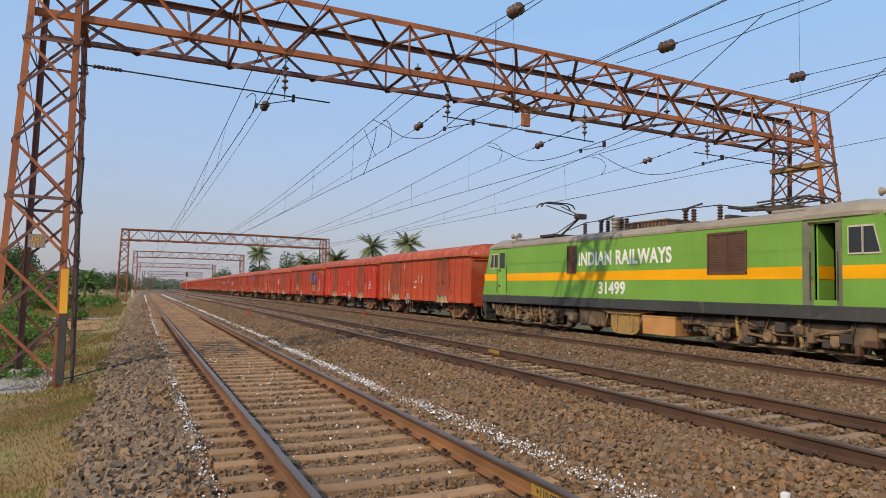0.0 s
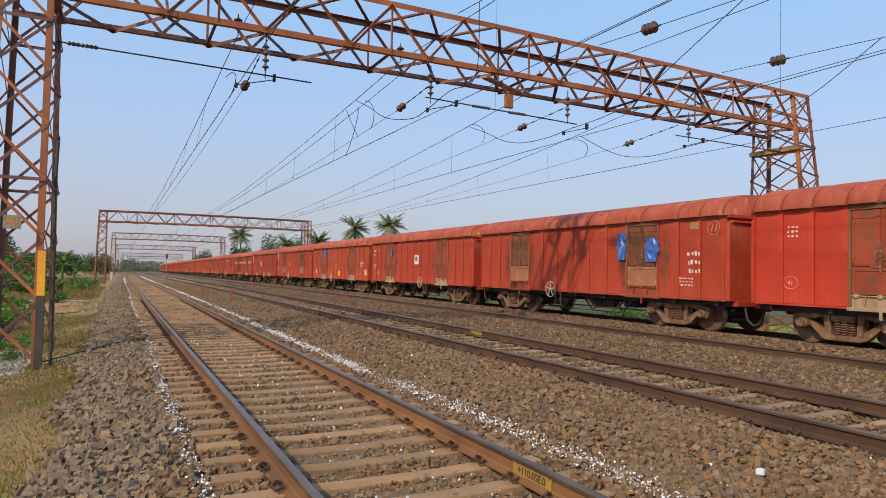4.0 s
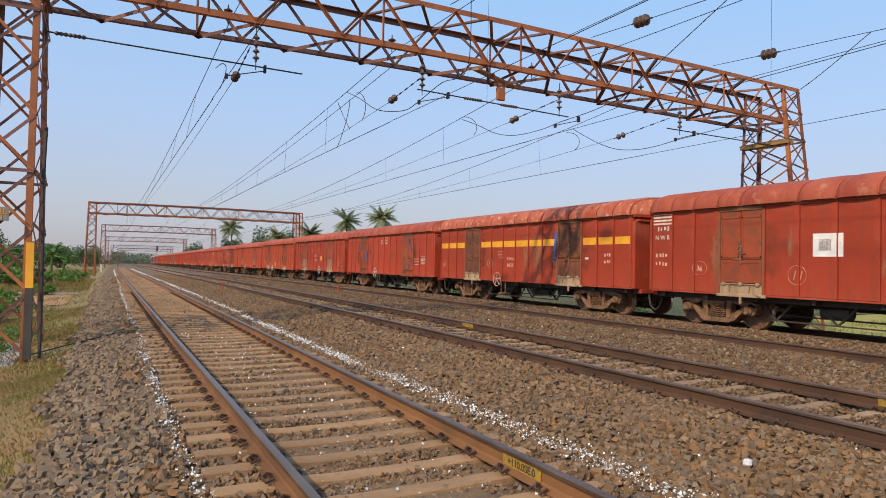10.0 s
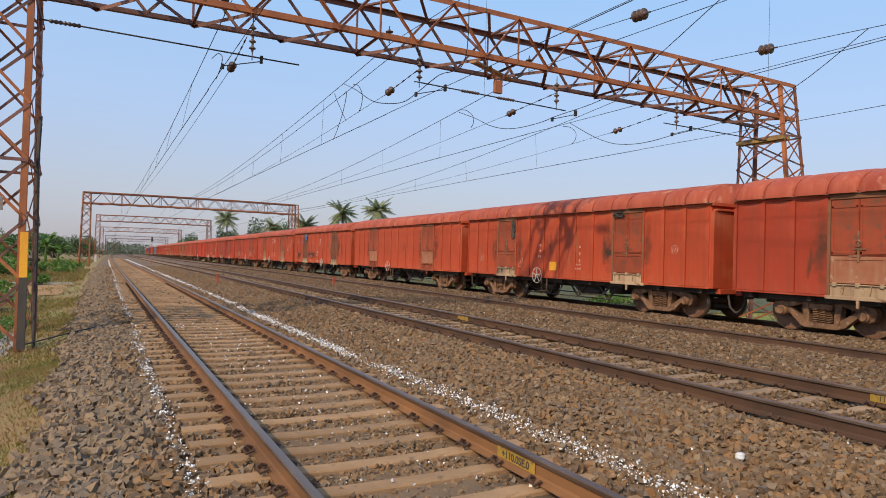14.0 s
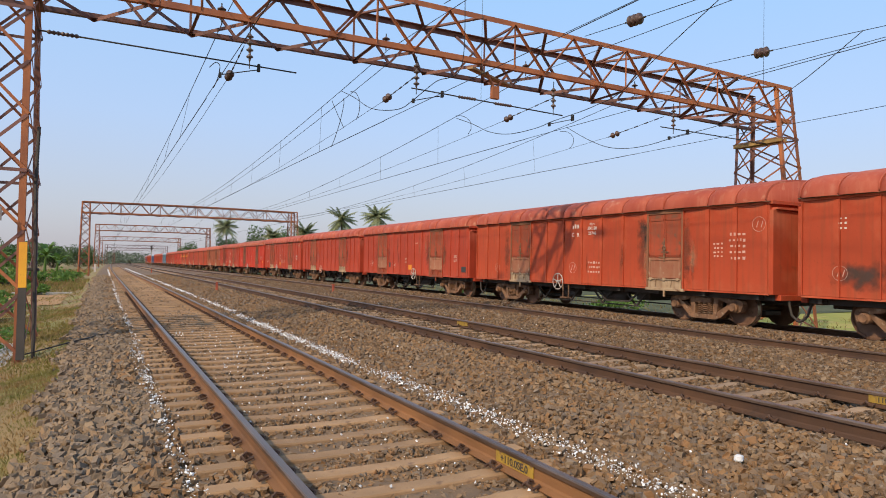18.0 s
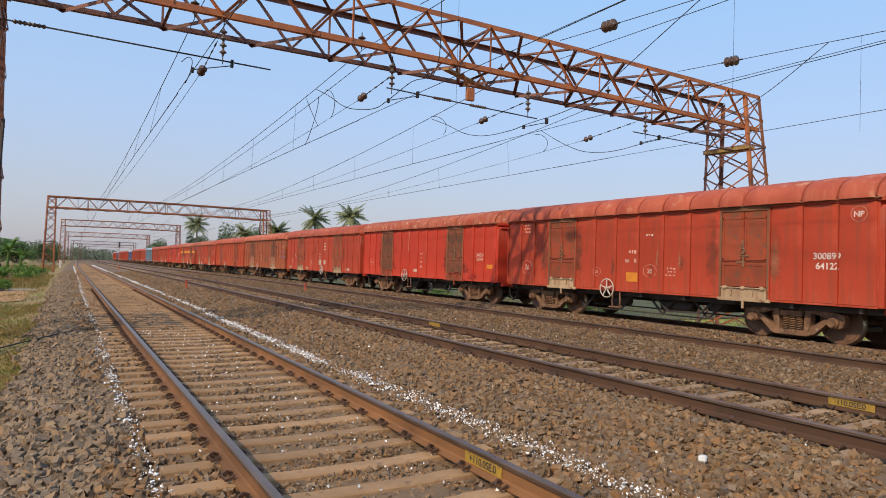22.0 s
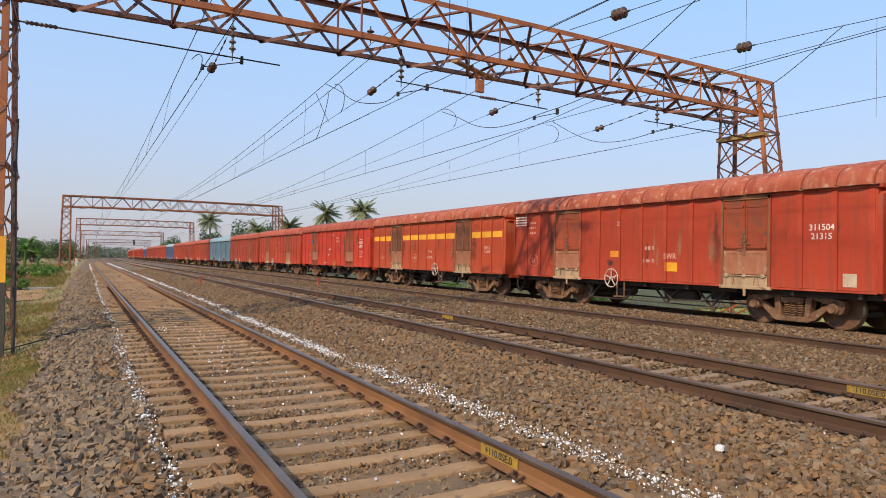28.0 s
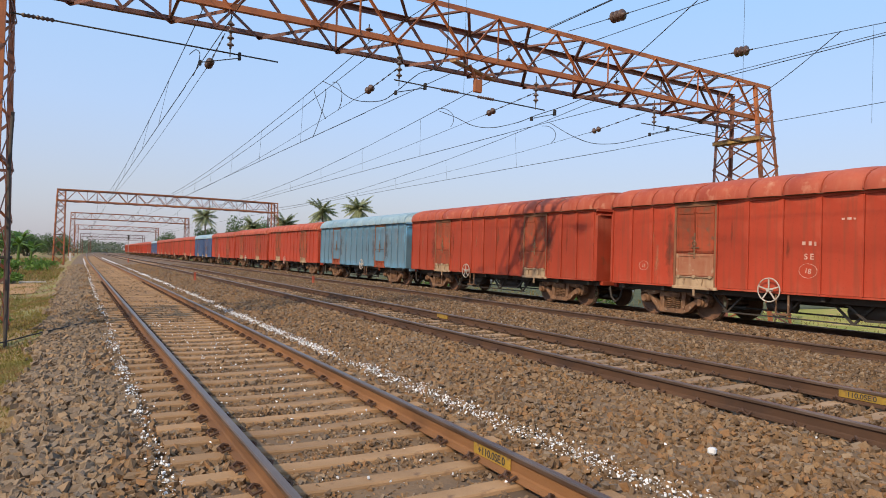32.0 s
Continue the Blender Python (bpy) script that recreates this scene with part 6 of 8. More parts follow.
part("lower_arm", Shape().cyl((0, 5.4, 4.05), (0, 4.05, 4.72), 0.05, 8, 0.04).cyl((-0.1, 5.7, 4.1), (-0.05, 4.15, 4.66), 0.02, 6), M_BLACK, raised)
part("knee", Shape().box(-0.25, 0.25, 3.95, 4.2, 4.62, 4.84, 0.03), M_BLACK, raised)
for x in (-0.4, 0.4):
    part("upper_arm", Shape().cyl((x * 0.4, 4.1, 4.72), (x, 6.0, 5.38), 0.025, 6), M_BLACK, raised)
part("collector_head", Shape().tube([(-0.9, 6.0, 5.25), (-0.75, 6.0, 5.42), (-0.5, 6.0, 5.48), (0.5, 6.0, 5.48), (0.75, 6.0, 5.42), (0.9, 6.0, 5.25)], 0.03, 6).tube([(-0.9, 5.65, 5.25), (-0.75, 5.65, 5.42), (-0.5, 5.65, 5.48), (0.5, 5.65, 5.48), (0.75, 5.65, 5.42), (0.9, 5.65, 5.25)], 0.03, 6), M_BLACK, raised)
low = part("pantograph", Shape().box(-0.6, 0.6, -6.2, -5.2, 3.95, 4.06, 0.02).bar((-0.5, -6.1, 4.05), (-0.5, -3.95, 4.22), 0.05).bar((0.5, -6.1, 4.05), (0.5, -3.95, 4.22), 0.05).bar((-0.62, -3.95, 4.22), (0.62, -3.95, 4.22), 0.07).bar((-0.7, -5.0, 4.24), (-0.2, -6.3, 4.34), 0.05).box(-0.7, 0.7, -4.05, -3.85, 3.82, 4.0, 0.02), M_BLACK, loco, "lowered pantograph")
part("lower_arm", Shape().cyl((0, -5.4, 4.1), (0, -3.9, 4.18), 0.05, 8), M_BLACK, low)
for x in (-0.4, 0.4):
    part("upper_arm", Shape().cyl((x * 0.4, -3.9, 4.2), (x, -6.1, 4.26), 0.025, 6), M_BLACK, low)
part("collector_head", Shape().tube([(-0.9, -6.1, 4.06), (-0.5, -6.1, 4.28), (0.5, -6.1, 4.28), (0.9, -6.1, 4.06)], 0.03, 6).tube([(-0.9, -6.4, 4.06), (-0.5, -6.4, 4.28), (0.5, -6.4, 4.28), (0.9, -6.4, 4.06)], 0.03, 6), M_BLACK, low)
for x in (-0.45, 0.45):
    for y in (-5.25, -6.15):
        part("roof_insulator", Shape().prism2((x, y, 3.80), (x, y, 3.97), [(i / 6, 0.08 if i % 2 else 0.05) for i in range(7)], 8), M_INSUL, low)
for y in (8.3, -8.6):
    part("horn", Shape().prism2((-0.5, y - 0.3, 4.16), (-0.5, y + 0.3, 4.16), [(0, 0.13), (0.2, 0.045), (0.8, 0.045), (1, 0.12)], 10).box(-0.55, -0.45, y - 0.05, y + 0.05, 3.7, 4.12), M_LOCOROOF, loco)


# ---- ballast stones, lime, grass ----
def fast_mesh(name, verts, faces, material):
    """A mesh from arrays of vertices and triangles."""
    me = bpy.data.meshes.new(name)
    me.vertices.add(len(verts))
    me.vertices.foreach_set("co", verts.astype(np.float32).ravel())
    me.loops.add(faces.size)
    me.loops.foreach_set("vertex_index", faces.astype(np.int32).ravel())
    me.polygons.add(len(faces))
    me.polygons.foreach_set("loop_start", np.arange(0, faces.size, 3, dtype=np.int32))
    me.update(calc_edges=True)
    me.materials.append(material)
    me.shade_flat()
    return me


BENDS, DROPS = np.vectorize(bend, otypes=[float]), np.vectorize(fall, otypes=[float])
GX = np.array([p[0] for p in GROUND])
GZ = np.array([p[1] for p in GROUND])
rng = np.random.default_rng(7)
# chipped stones: cubes with pulled corners
CUBE = np.array([(x, y, z) for z in (-1, 1) for y in (-1, 1) for x in (-1, 1)], float)
CUBEF = np.array([(0, 2, 3), (0, 3, 1), (4, 5, 7), (4, 7, 6), (0, 1, 5), (0, 5, 4), (2, 6, 7), (2, 7, 3), (0, 4, 6), (0, 6, 2), (1, 3, 7), (1, 7, 5)])
KINDS = []
for k in range(24):
    v = CUBE * 0.70 + rng.uniform(-0.32, 0.32, (8, 3))
    v[:4, :2] *= rng.uniform(0.6, 1.0)
    KINDS.append(v * np.array([1.15, rng.uniform(0.65, 0.95), rng.uniform(0.42, 0.72)]))
KINDS = np.array(KINDS)


def heap(name, pos, size, material, label, category):
    """Many small stones joined: pos (n, 3), size (n)."""
    n = len(pos)
    kind = KINDS[rng.integers(0, len(KINDS), n)]
    a = rng.uniform(0, 2 * np.pi, (n, 3)) * np.array([1, 0.5, 0.5])
    ca, sa, cb, sb, cc, sc = np.cos(a[:, 0]), np.sin(a[:, 0]), np.cos(a[:, 1]), np.sin(a[:, 1]), np.cos(a[:, 2]), np.sin(a[:, 2])
    rz = np.zeros((n, 3, 3))
    rz[:, 0, 0], rz[:, 0, 1], rz[:, 1, 0], rz[:, 1, 1], rz[:, 2, 2] = ca, -sa, sa, ca, 1
    rx = np.zeros((n, 3, 3))
    rx[:, 0, 0], rx[:, 1, 1], rx[:, 1, 2], rx[:, 2, 1], rx[:, 2, 2] = 1, cb, -sb, sb, cb
    ry = np.zeros((n, 3, 3))
    ry[:, 1, 1], ry[:, 0, 0], ry[:, 0, 2], ry[:, 2, 0], ry[:, 2, 2] = 1, cc, sc, -sc, cc
    m = rz @ rx @ ry
    v = np.einsum("nij,nkj->nki", m, kind) * size[:, None, None] + pos[:, None, :]
    f = (CUBEF[None] + (np.arange(n) * 8)[:, None, None]).reshape(-1, 3)
    ob = new(name, fast_mesh(name, v.reshape(-1, 3), f, material))
    return tagged(ob, label, category, kind="stuff")


def scatter(x0, x1, y0, y1, density):
    n = int((x1 - x0) * (y1 - y0) * density)
    x, y = rng.uniform(x0, x1, n), rng.uniform(y0, y1, n)
    return x, y


brown, grey = [], []
for y0, y1, density, r0, r1 in ((-14.0, 1.6, 70, 0.03, 0.06), (1.6, 7.0, 400, 0.024, 0.054), (7.0, 13.0, 300, 0.027, 0.056), (13.0, 24.0, 170, 0.032, 0.062), (24.0, 42.0, 65, 0.042, 0.074), (42.0, 75.0, 22, 0.058, 0.095), (1.8, 7.0, 361, 0.020, 0.042), (7.0, 15.0, 241, 0.024, 0.046)):
    x, y = scatter(*((1.15, 3.06) if density in (361, 241) else (-0.75, 15.6)), y0, y1, density)
    keep = ((y < 1.6) | ((x < 2.35 * y + 1.0) & (x > -0.2 * y - 0.6))) & (x > -0.5 + 0.12 * np.sin(y * 1.7) + 0.1 * rng.normal(0, 1, len(x)))
    x, y = x[keep], y[keep]
    z = np.interp(x, GX, GZ)
    r = r0 + (r1 - r0) * rng.random(len(x)) ** 1.6
    r = np.where(x < 0.5, r * 1.25, r)
    ok = np.ones(len(x), bool)
    for n, (c, z0) in enumerate(TRACKS):
        for s in (-1, 1):
            ok &= (np.abs(x - c - s * HALF) > (0.10 if n < 2 else 0.075)) | ((n == 2) & (s < 0))
        inside = np.abs(x - c) < 1.36
        if n < 2:
            inside = np.abs(x - c) < (1.36 if n == 0 else 0.80)
            phase = (y - FIRST[n] + SPACING[n] / 2) % SPACING[n] - SPACING[n] / 2
            ok &= ~(inside & (np.abs(phase) < 0.095) & (rng.random(len(x)) > 0.05))
        between = np.abs(x - c) < HALF
        r = np.where(between & (n < 2), r * (0.75, 0.85)[n % 2], r)
        z = np.where(between & (n < 2), z + (-0.015, 0.018)[n % 2], z)
    z = z + rng.uniform(-0.012, 0.03, len(x)) + 0.018 * np.sin(x * 3.1 + 1.3 * np.sin(y * 1.7)) * np.cos(y * 2.3)
    x, y, z, r = x[ok], y[ok], z[ok], r[ok]
    pick = (x < 0.45 + 0.25 * np.sin(y)) | (rng.random(len(x)) < 0.25)
    p = np.stack([x + BENDS(y), y, z - DROPS(y)], 1)
    grey.append((p[pick], r[pick]))
    brown.append((p[~pick], r[~pick]))
bp, br = np.concatenate([p for p, r in brown]), np.concatenate([r for p, r in brown])
past = bp[:, 0] - BENDS(bp[:, 1]) > 6.2 + 0.25 * np.sin(bp[:, 1] * 3.1)
heap("ballast_stones", bp[~past], br[~past], M_STONE, "loose brown crushed stones lying between the tracks", "ballast")
heap("ballast_stones", bp[past], br[past], M_STONED, "darker brown crushed stones round the further tracks", "ballast")
# the stones nearest to the eye are pieces of their own
gp, gr = np.concatenate([p for p, r in grey]), np.concatenate([r for p, r in grey])
near = np.flatnonzero((gp[:, 0] > -0.55) & (gp[:, 0] < 0.95) & (gp[:, 1] > 2.7) & (gp[:, 1] < 4.6))[:300]
ROCKS = [fast_mesh("stone", KINDS[k], CUBEF, M_STONEP) for k in range(len(KINDS))]
dice = random.Random(5)
for i in near:
    st = part("stone", ROCKS[dice.randrange(len(ROCKS))], None, ballast_bed)
    st.matrix_basis = pose(*[float(q) for q in gp[i]], dice.uniform(-60, 60), dice.uniform(-60, 60), dice.uniform(0, 360)) @ Matrix.Diagonal((gr[i], gr[i], gr[i], 1))
rest = np.setdiff1d(np.arange(len(gp)), near)
heap("ballast_stones", gp[rest], gr[rest], M_STONEG, "loose grey-brown crushed stones on the track shoulder", "ballast")

lime, lime_r = [], []
for x0, spread, y0, y1, n in ((0.64, 0.085, 3.0, 14.0, 1000), (0.70, 0.07, 14.0, 40.0, 900), (0.80, 0.06, 40.0, 120.0, 900), (3.80, 0.17, 2.6, 9.0, 2100), (3.72, 0.13, 9.0, 20.0, 3000), (3.80, 0.12, 20.0, 60.0, 4200), (3.85, 0.10, 60.0, 140.0, 2600),
                              (2.1, 0.75, 2.6, 16.0, 520), (4.6, 1.2, 2.6, 14.0, 140), (9.2, 0.8, 5.0, 30.0, 90)):
    y = rng.uniform(y0, y1, n)
    clump = 0.5 + 0.5 * np.sin(y * 2.1) * np.sin(y * 0.73 + x0)
    keep = rng.random(n) < 0.5 + 0.5 * clump
    y = y[keep]
    x = x0 + spread * rng.normal(0, 0.6, len(y))
    ok = np.ones(len(x), bool)
    for c, z0 in TRACKS:
        for s in (-1, 1):
            ok &= np.abs(x - c - s * HALF) > 0.09
    x, y = x[ok], y[ok]
    z = np.interp(x, GX, GZ) + 0.045
    lime.append(np.stack([x + BENDS(y), y, z - DROPS(y)], 1))
    lime_r.append((0.0035 + 0.0115 * rng.random(len(x)) ** 2.8) * (1 + y / 40))
heap("lime_chips", np.concatenate(lime), np.concatenate(lime_r), M_LIME, "white lime chips spilt in lines along the track", "lime")
thing("white_stone", "single white painted stone lying on the ballast", "stone", pose(4.93, 3.73, -0.15, 0, 10, 30), Shape().box(-0.055, 0.055, -0.035, 0.035, -0.03, 0.03, 0.014), M_LIME)


def blades(x, y, z, tall, wide):
    """Bent blades of grass as joined triangles."""
    n = len(x)
    a = rng.uniform(0, 2 * np.pi, n)
    dx, dy = np.cos(a) * wide, np.sin(a) * wide
    lean = rng.normal(0, 0.55, (n, 2)) * tall[:, None]
    v = np.zeros((n, 5, 3))
    v[:, 0] = np.stack([x - dx, y - dy, z], 1)
    v[:, 1] = np.stack([x + dx, y + dy, z], 1)
    v[:, 2] = np.stack([x - dx * 0.7 + lean[:, 0] * 0.35, y - dy * 0.7 + lean[:, 1] * 0.35, z + tall * 0.6], 1)
    v[:, 3] = np.stack([x + dx * 0.7 + lean[:, 0] * 0.35, y + dy * 0.7 + lean[:, 1] * 0.35, z + tall * 0.6], 1)
    v[:, 4] = np.stack([x + lean[:, 0], y + lean[:, 1], z + tall], 1)
    f = np.array([(0, 1, 3), (0, 3, 2), (2, 3, 4)])
    return v.reshape(-1, 3), (f[None] + (np.arange(n) * 5)[:, None, None]).reshape(-1, 3)


parts = []
for x0, x1, y0, y1, n, h, wd in ((-2.6, -0.5, 3.5, 13.0, 60000, 0.045, 0.006), (-5.5, -0.55, 13.0, 30.0, 42000, 0.07, 0.012), (-9.0, -0.8, 30.0, 46.0, 6000, 0.07, 0.022), (-9.0, -0.9, 46.0, 70.0, 9000, 0.2, 0.03), (-22.0, -1.6, 60.0, 150.0, 6000, 0.4, 0.05), (21.0, 40.0, 3.0, 21.0, 6000, 0.16, 0.02), (21.8, 34.0, 21.0, 70.0, 9000, 0.22, 0.02)):
    x, y = rng.uniform(x0, x1, n), rng.uniform(y0, y1, n)
    dens = np.sin(x * 1.9 + 0.7 * np.sin(y * 0.8)) * np.sin(y * 0.9 + x * 0.5) * 0.45 + 0.62
    keep = rng.random(n) < dens
    x, y = x[keep], y[keep]
    z = np.interp(x, GX, GZ) - 0.05 - DROPS(y)
    parts.append(blades(x + BENDS(y), y, z, h * rng.uniform(0.5, 1.6, len(x)), np.full(len(x), wd)))
off, vs, fs = 0, [], []
for v, f in parts:
    vs.append(v)
    fs.append(f + off)
    off += len(v)
tagged(new("grass", fast_mesh("grass", np.concatenate(vs), np.concatenate(fs), M_GRASS)), "dry yellow-green grass growing beside the ballast", "grass", kind="stuff")
thing("dirt_patch", "bare orange earth beside the ballast", "earth", None, sheet(-9.0, -1.5, 33, 43, 10, -0.012, 0.03), M_DIRT, kind="structure")
M_FIELD = surface("sunlit_yellow_green_field", (0.19, 0.21, 0.05), (0.33, 0.29, 0.085), 0.95, 0, 0.5, 5.0, 0.3, (0.42, 0.27, 0.13), 0.56, spec=0.05)
M_DULLGROUND = surface("dull_shaded_ground", (0.075, 0.082, 0.048), (0.13, 0.138, 0.078), 0.95, 0, 0.5, 6.0, 0.6, (0.16, 0.14, 0.09), 0.62, spec=0.05)
# Added strip of ground; its dull dark tone stands for a shaded bank.
thing("marsh", "dull grey-green strip added for the shaded bank behind the train", "marsh", None, sheet(21.5, 62.0, 24.0, 180.0, 16, 0.06, 0.08), M_DULLGROUND, kind="structure")
thing("field", "sunlit yellow-green field behind the tracks", "field", None, sheet(23.0, 190.0, -60, 420, 14, 0.02, 0.1), M_FIELD, kind="structure")


# ---- plants ----
def leaf_cloud(centres, count, size, material, name):
    """Leaves as folded quads round several centres (x, y, z, rx, rz)."""
    c = np.array(centres)
    weights = c[:, 3] ** 2 * c[:, 4]
    pick = rng.choice(len(c), count, p=weights / weights.sum())
    d = rng.normal(0, 1, (count, 3))
    d /= np.linalg.norm(d, axis=1)[:, None]
    rad = rng.random(count) ** 0.4
    p = c[pick, :3] + d * rad[:, None] * np.stack([c[pick, 3], c[pick, 3], c[pick, 4]], 1)
    u = rng.normal(0, 1, (count, 3))
    u /= np.linalg.norm(u, axis=1)[:, None]
    w = np.cross(u, rng.normal(0, 1, (count, 3)))
    w /= np.linalg.norm(w, axis=1)[:, None]
    s = size * rng.uniform(0.6, 1.4, (count, 1))
    v = np.stack([p - u * s, p + w * s * 0.45, p + u * s, p - w * s * 0.45], 1).reshape(-1, 3)
    f = (np.array([(0, 1, 2), (0, 2, 3)])[None] + (np.arange(count) * 4)[:, None, None]).reshape(-1, 3)
    return fast_mesh(name, v, f, material)


def bush(x, y, h, spread, count, leaf, label="leafy green bush growing beside the railway", category="bush", seed=0, mat=None):
    r = random.Random(seed)
    z = ground_z(x) - 0.1 - fall(y)
    lumps = [(r.uniform(-spread, spread) * 0.7, r.uniform(-spread, spread) * 0.7, h * r.uniform(0.25, 0.75), spread * r.uniform(0.3, 0.6), h * r.uniform(0.2, 0.4)) for k in range(9)]
    b = thing(category.replace(" ", "_"), label, category, pose(x + bend(y), y, z), group="bushes and trees")
    stem = Shape()
    for lx, ly, lz, a, c in lumps:
        stem.tube([(lx * 0.1, ly * 0.1, -0.2), (lx * 0.5, ly * 0.5, lz * 0.6), (lx, ly, lz)], 0.02 + 0.012 * h, 6, 0.4)
    part("stem" if category == "bush" else "trunk", stem, M_TRUNK, b)
    part("foliage" if category == "bush" else "crown", leaf_cloud(lumps, count, leaf, mat or M_LEAF, "foliage"), None, b)


for i, (x, y, h, s, n, lf) in enumerate(((-2.6, 19.5, 0.35, 0.7, 700, 0.05), (-3.6, 21.5, 0.5, 1.0, 900, 0.06), (-1.9, 20.8, 0.3, 0.6, 500, 0.05), (-2.4, 17.2, 0.35, 0.6, 500, 0.05), (-3.3, 26.0, 0.9, 1.2, 900, 0.09), (-5.2, 34.0, 1.3, 1.6, 1000, 0.12),
                                          (-3.4, 44.0, 0.8, 1.2, 700, 0.1), (-4.2, 58.0, 1.6, 1.8, 900, 0.14), (-2.6, 66.0, 1.0, 1.5, 700, 0.12), (-6.5, 62.0, 2.4, 2.2, 1100, 0.16), (-3.4, 82.0, 1.3, 1.8, 600, 0.16),
                                          (-9.0, 78.0, 3.2, 2.6, 1200, 0.2), (27.5, 30.0, 0.9, 2.0, 800, 0.12), (25.0, 44.0, 0.8, 1.6, 700, 0.12))):
    bush(x, y, h, s, n, lf, seed=i)
for i, (x, y, h, s) in enumerate(((33, 150, 9.4, 4.5), (41, 158, 10.6, 5.0), (36, 172, 8.4, 5.0), (48, 150, 6.6, 5.0), (29, 180, 8.0, 4.0), (55, 140, 4.6, 5.0), (24, 215, 7.0, 5.0), (64, 130, 4.4, 5.0), (78, 120, 4.2, 5.0),
                                  (-22, 150, 8.0, 5.5), (-31, 170, 10.5, 7.0), (-42, 190, 10, 8), (-16, 165, 5.0, 4.5), (-13, 210, 6.0, 5.0), (-9, 250, 7.0, 5.5))):
    bush(x, y, h * 1.2, s, 6500, 0.24, "broad green tree beyond the railway", "tree", 40 + i, M_FARLEAF)


def palm(x, y, h, seed, fan=False):
    """A leaning ringed trunk with arching feathered fronds."""
    r = random.Random(seed)
    z = ground_z(x) - fall(y)
    h = h + fall(y)
    p = thing("palm_tree", "tall coconut palm with drooping green fronds" if not fan else "short bushy palm with dense green fronds", "palm tree", pose(x + bend(y), y, z), group="palm trees")
    lx, ly = r.uniform(-0.8, 0.8), r.uniform(-0.8, 0.8)
    th = h * (0.76 if not fan else 0.62)
    part("trunk", Shape().tube([(lx * (i / 8) ** 1.6, ly * (i / 8) ** 1.6, th * i / 8 - 0.2 * (i == 0)) for i in range(9)], 0.2, 9, 0.65), M_TRUNK, p, smooth=True)
    crown = Shape()
    top = Vector((lx, ly, th))
    for k in range(34 if not fan else 48):
        a = 2 * math.pi * (k * 0.382 + r.uniform(0, 0.04))
        up = math.asin(r.uniform(-0.75, 0.98))
        ln = (h * 0.19 + 0.6) * r.uniform(0.75, 1.05)
        d = Vector((math.cos(a), math.sin(a), 0))
        pts = []
        for i in range(8):
            f = i / 7
            pts.append(top + d * (ln * f * math.cos(up * (1 - f * 0.5))) + Vector((0, 0, ln * (f * math.sin(up) - 0.34 * f * f * math.cos(up)))))
        crown.tube(pts, 0.035, 4, 0.2)
        for i in range(1, 8):
            for q in range(5):
                base = pts[i - 1].lerp(pts[i], q / 5)
                side = (pts[i] - pts[i - 1]).cross(Vector((0, 0, 1))).normalized()
                along = (pts[i] - pts[i - 1]).normalized()
                lf = 0.62 * math.sin(math.pi * (0.15 + 0.8 * (i + q / 5) / 8)) * (0.7 + 0.03 * h)
                for s in (-1, 1):
                    tip = base + side * (s * lf) + along * (lf * 0.5) - Vector((0, 0, lf * r.uniform(0.2, 1.0)))
                    crown.add([base - along * 0.07, base + along * 0.10, tip], [(0, 1, 2)])
    me = bpy.data.meshes.new("crown")
    me.from_pydata(crown.v, [], crown.f)
    me.materials.append(M_FROND)
    part("crown", me, None, p, "feathered fronds")


palm(24.4, 150, 13.4, 1)
palm(33.6, 150, 11.6, 2)
palm(39.4, 140, 14.4, 3, True)
palm(42.6, 125, 14.8, 4)
palm(46.2, 115, 15.2, 5)
palm(53.0, 118, 10.6, 6)
palm(58.0, 125, 10.2, 7)


def banana(x, y, h, seed):
    r = random.Random(seed)
    b = thing("banana_plant", "banana plant with broad ragged green leaves", "plant", pose(x + bend(y), y, ground_z(x) - fall(y)), group="bushes and trees")
    part("stem", Shape().tube([(0, 0, -0.2), (0.05, 0, h * 0.3), (0.1, 0.05, h * 0.5)], 0.14, 8, 0.6), M_LEAF, b)
    for k in range(9):
        a, up, ln = 2 * math.pi * k * 0.382, r.uniform(0.5, 1.4), h * r.uniform(0.45, 0.65)
        d, s = Vector((math.cos(a), math.sin(a), 0)), Vector((-math.sin(a), math.cos(a), 0))
        verts, faces = [], []
        for i in range(8):
            f = i / 7
            c = Vector((0.1, 0.05, h * 0.48)) + d * (ln * f * math.cos(up)) + Vector((0, 0, ln * (f * math.sin(up) - 0.62 * f * f)))
            w = 0.30 * math.sin(math.pi * min(1, 0.12 + f * 0.85)) * r.uniform(0.75, 1.0)
            verts += [c - s * w - Vector((0, 0, w * 0.3)), c, c + s * w - Vector((0, 0, w * 0.3))]
        for i in range(7):
            faces += [(i * 3, i * 3 + 1, i * 3 + 4, i * 3 + 3), (i * 3 + 1, i * 3 + 2, i * 3 + 5, i * 3 + 4)]
        part("leaf", Shape().add(verts, faces), M_LEAF, b)


for i, (x, y, h) in enumerate(((-4.6, 70, 5.2), (-5.6, 73, 4.4), (-3.9, 75, 3.9), (-7.2, 72, 4.6), (-6.4, 68, 3.4), (-8.6, 71, 4.8))):
    banana(x, y, h, i)

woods = []
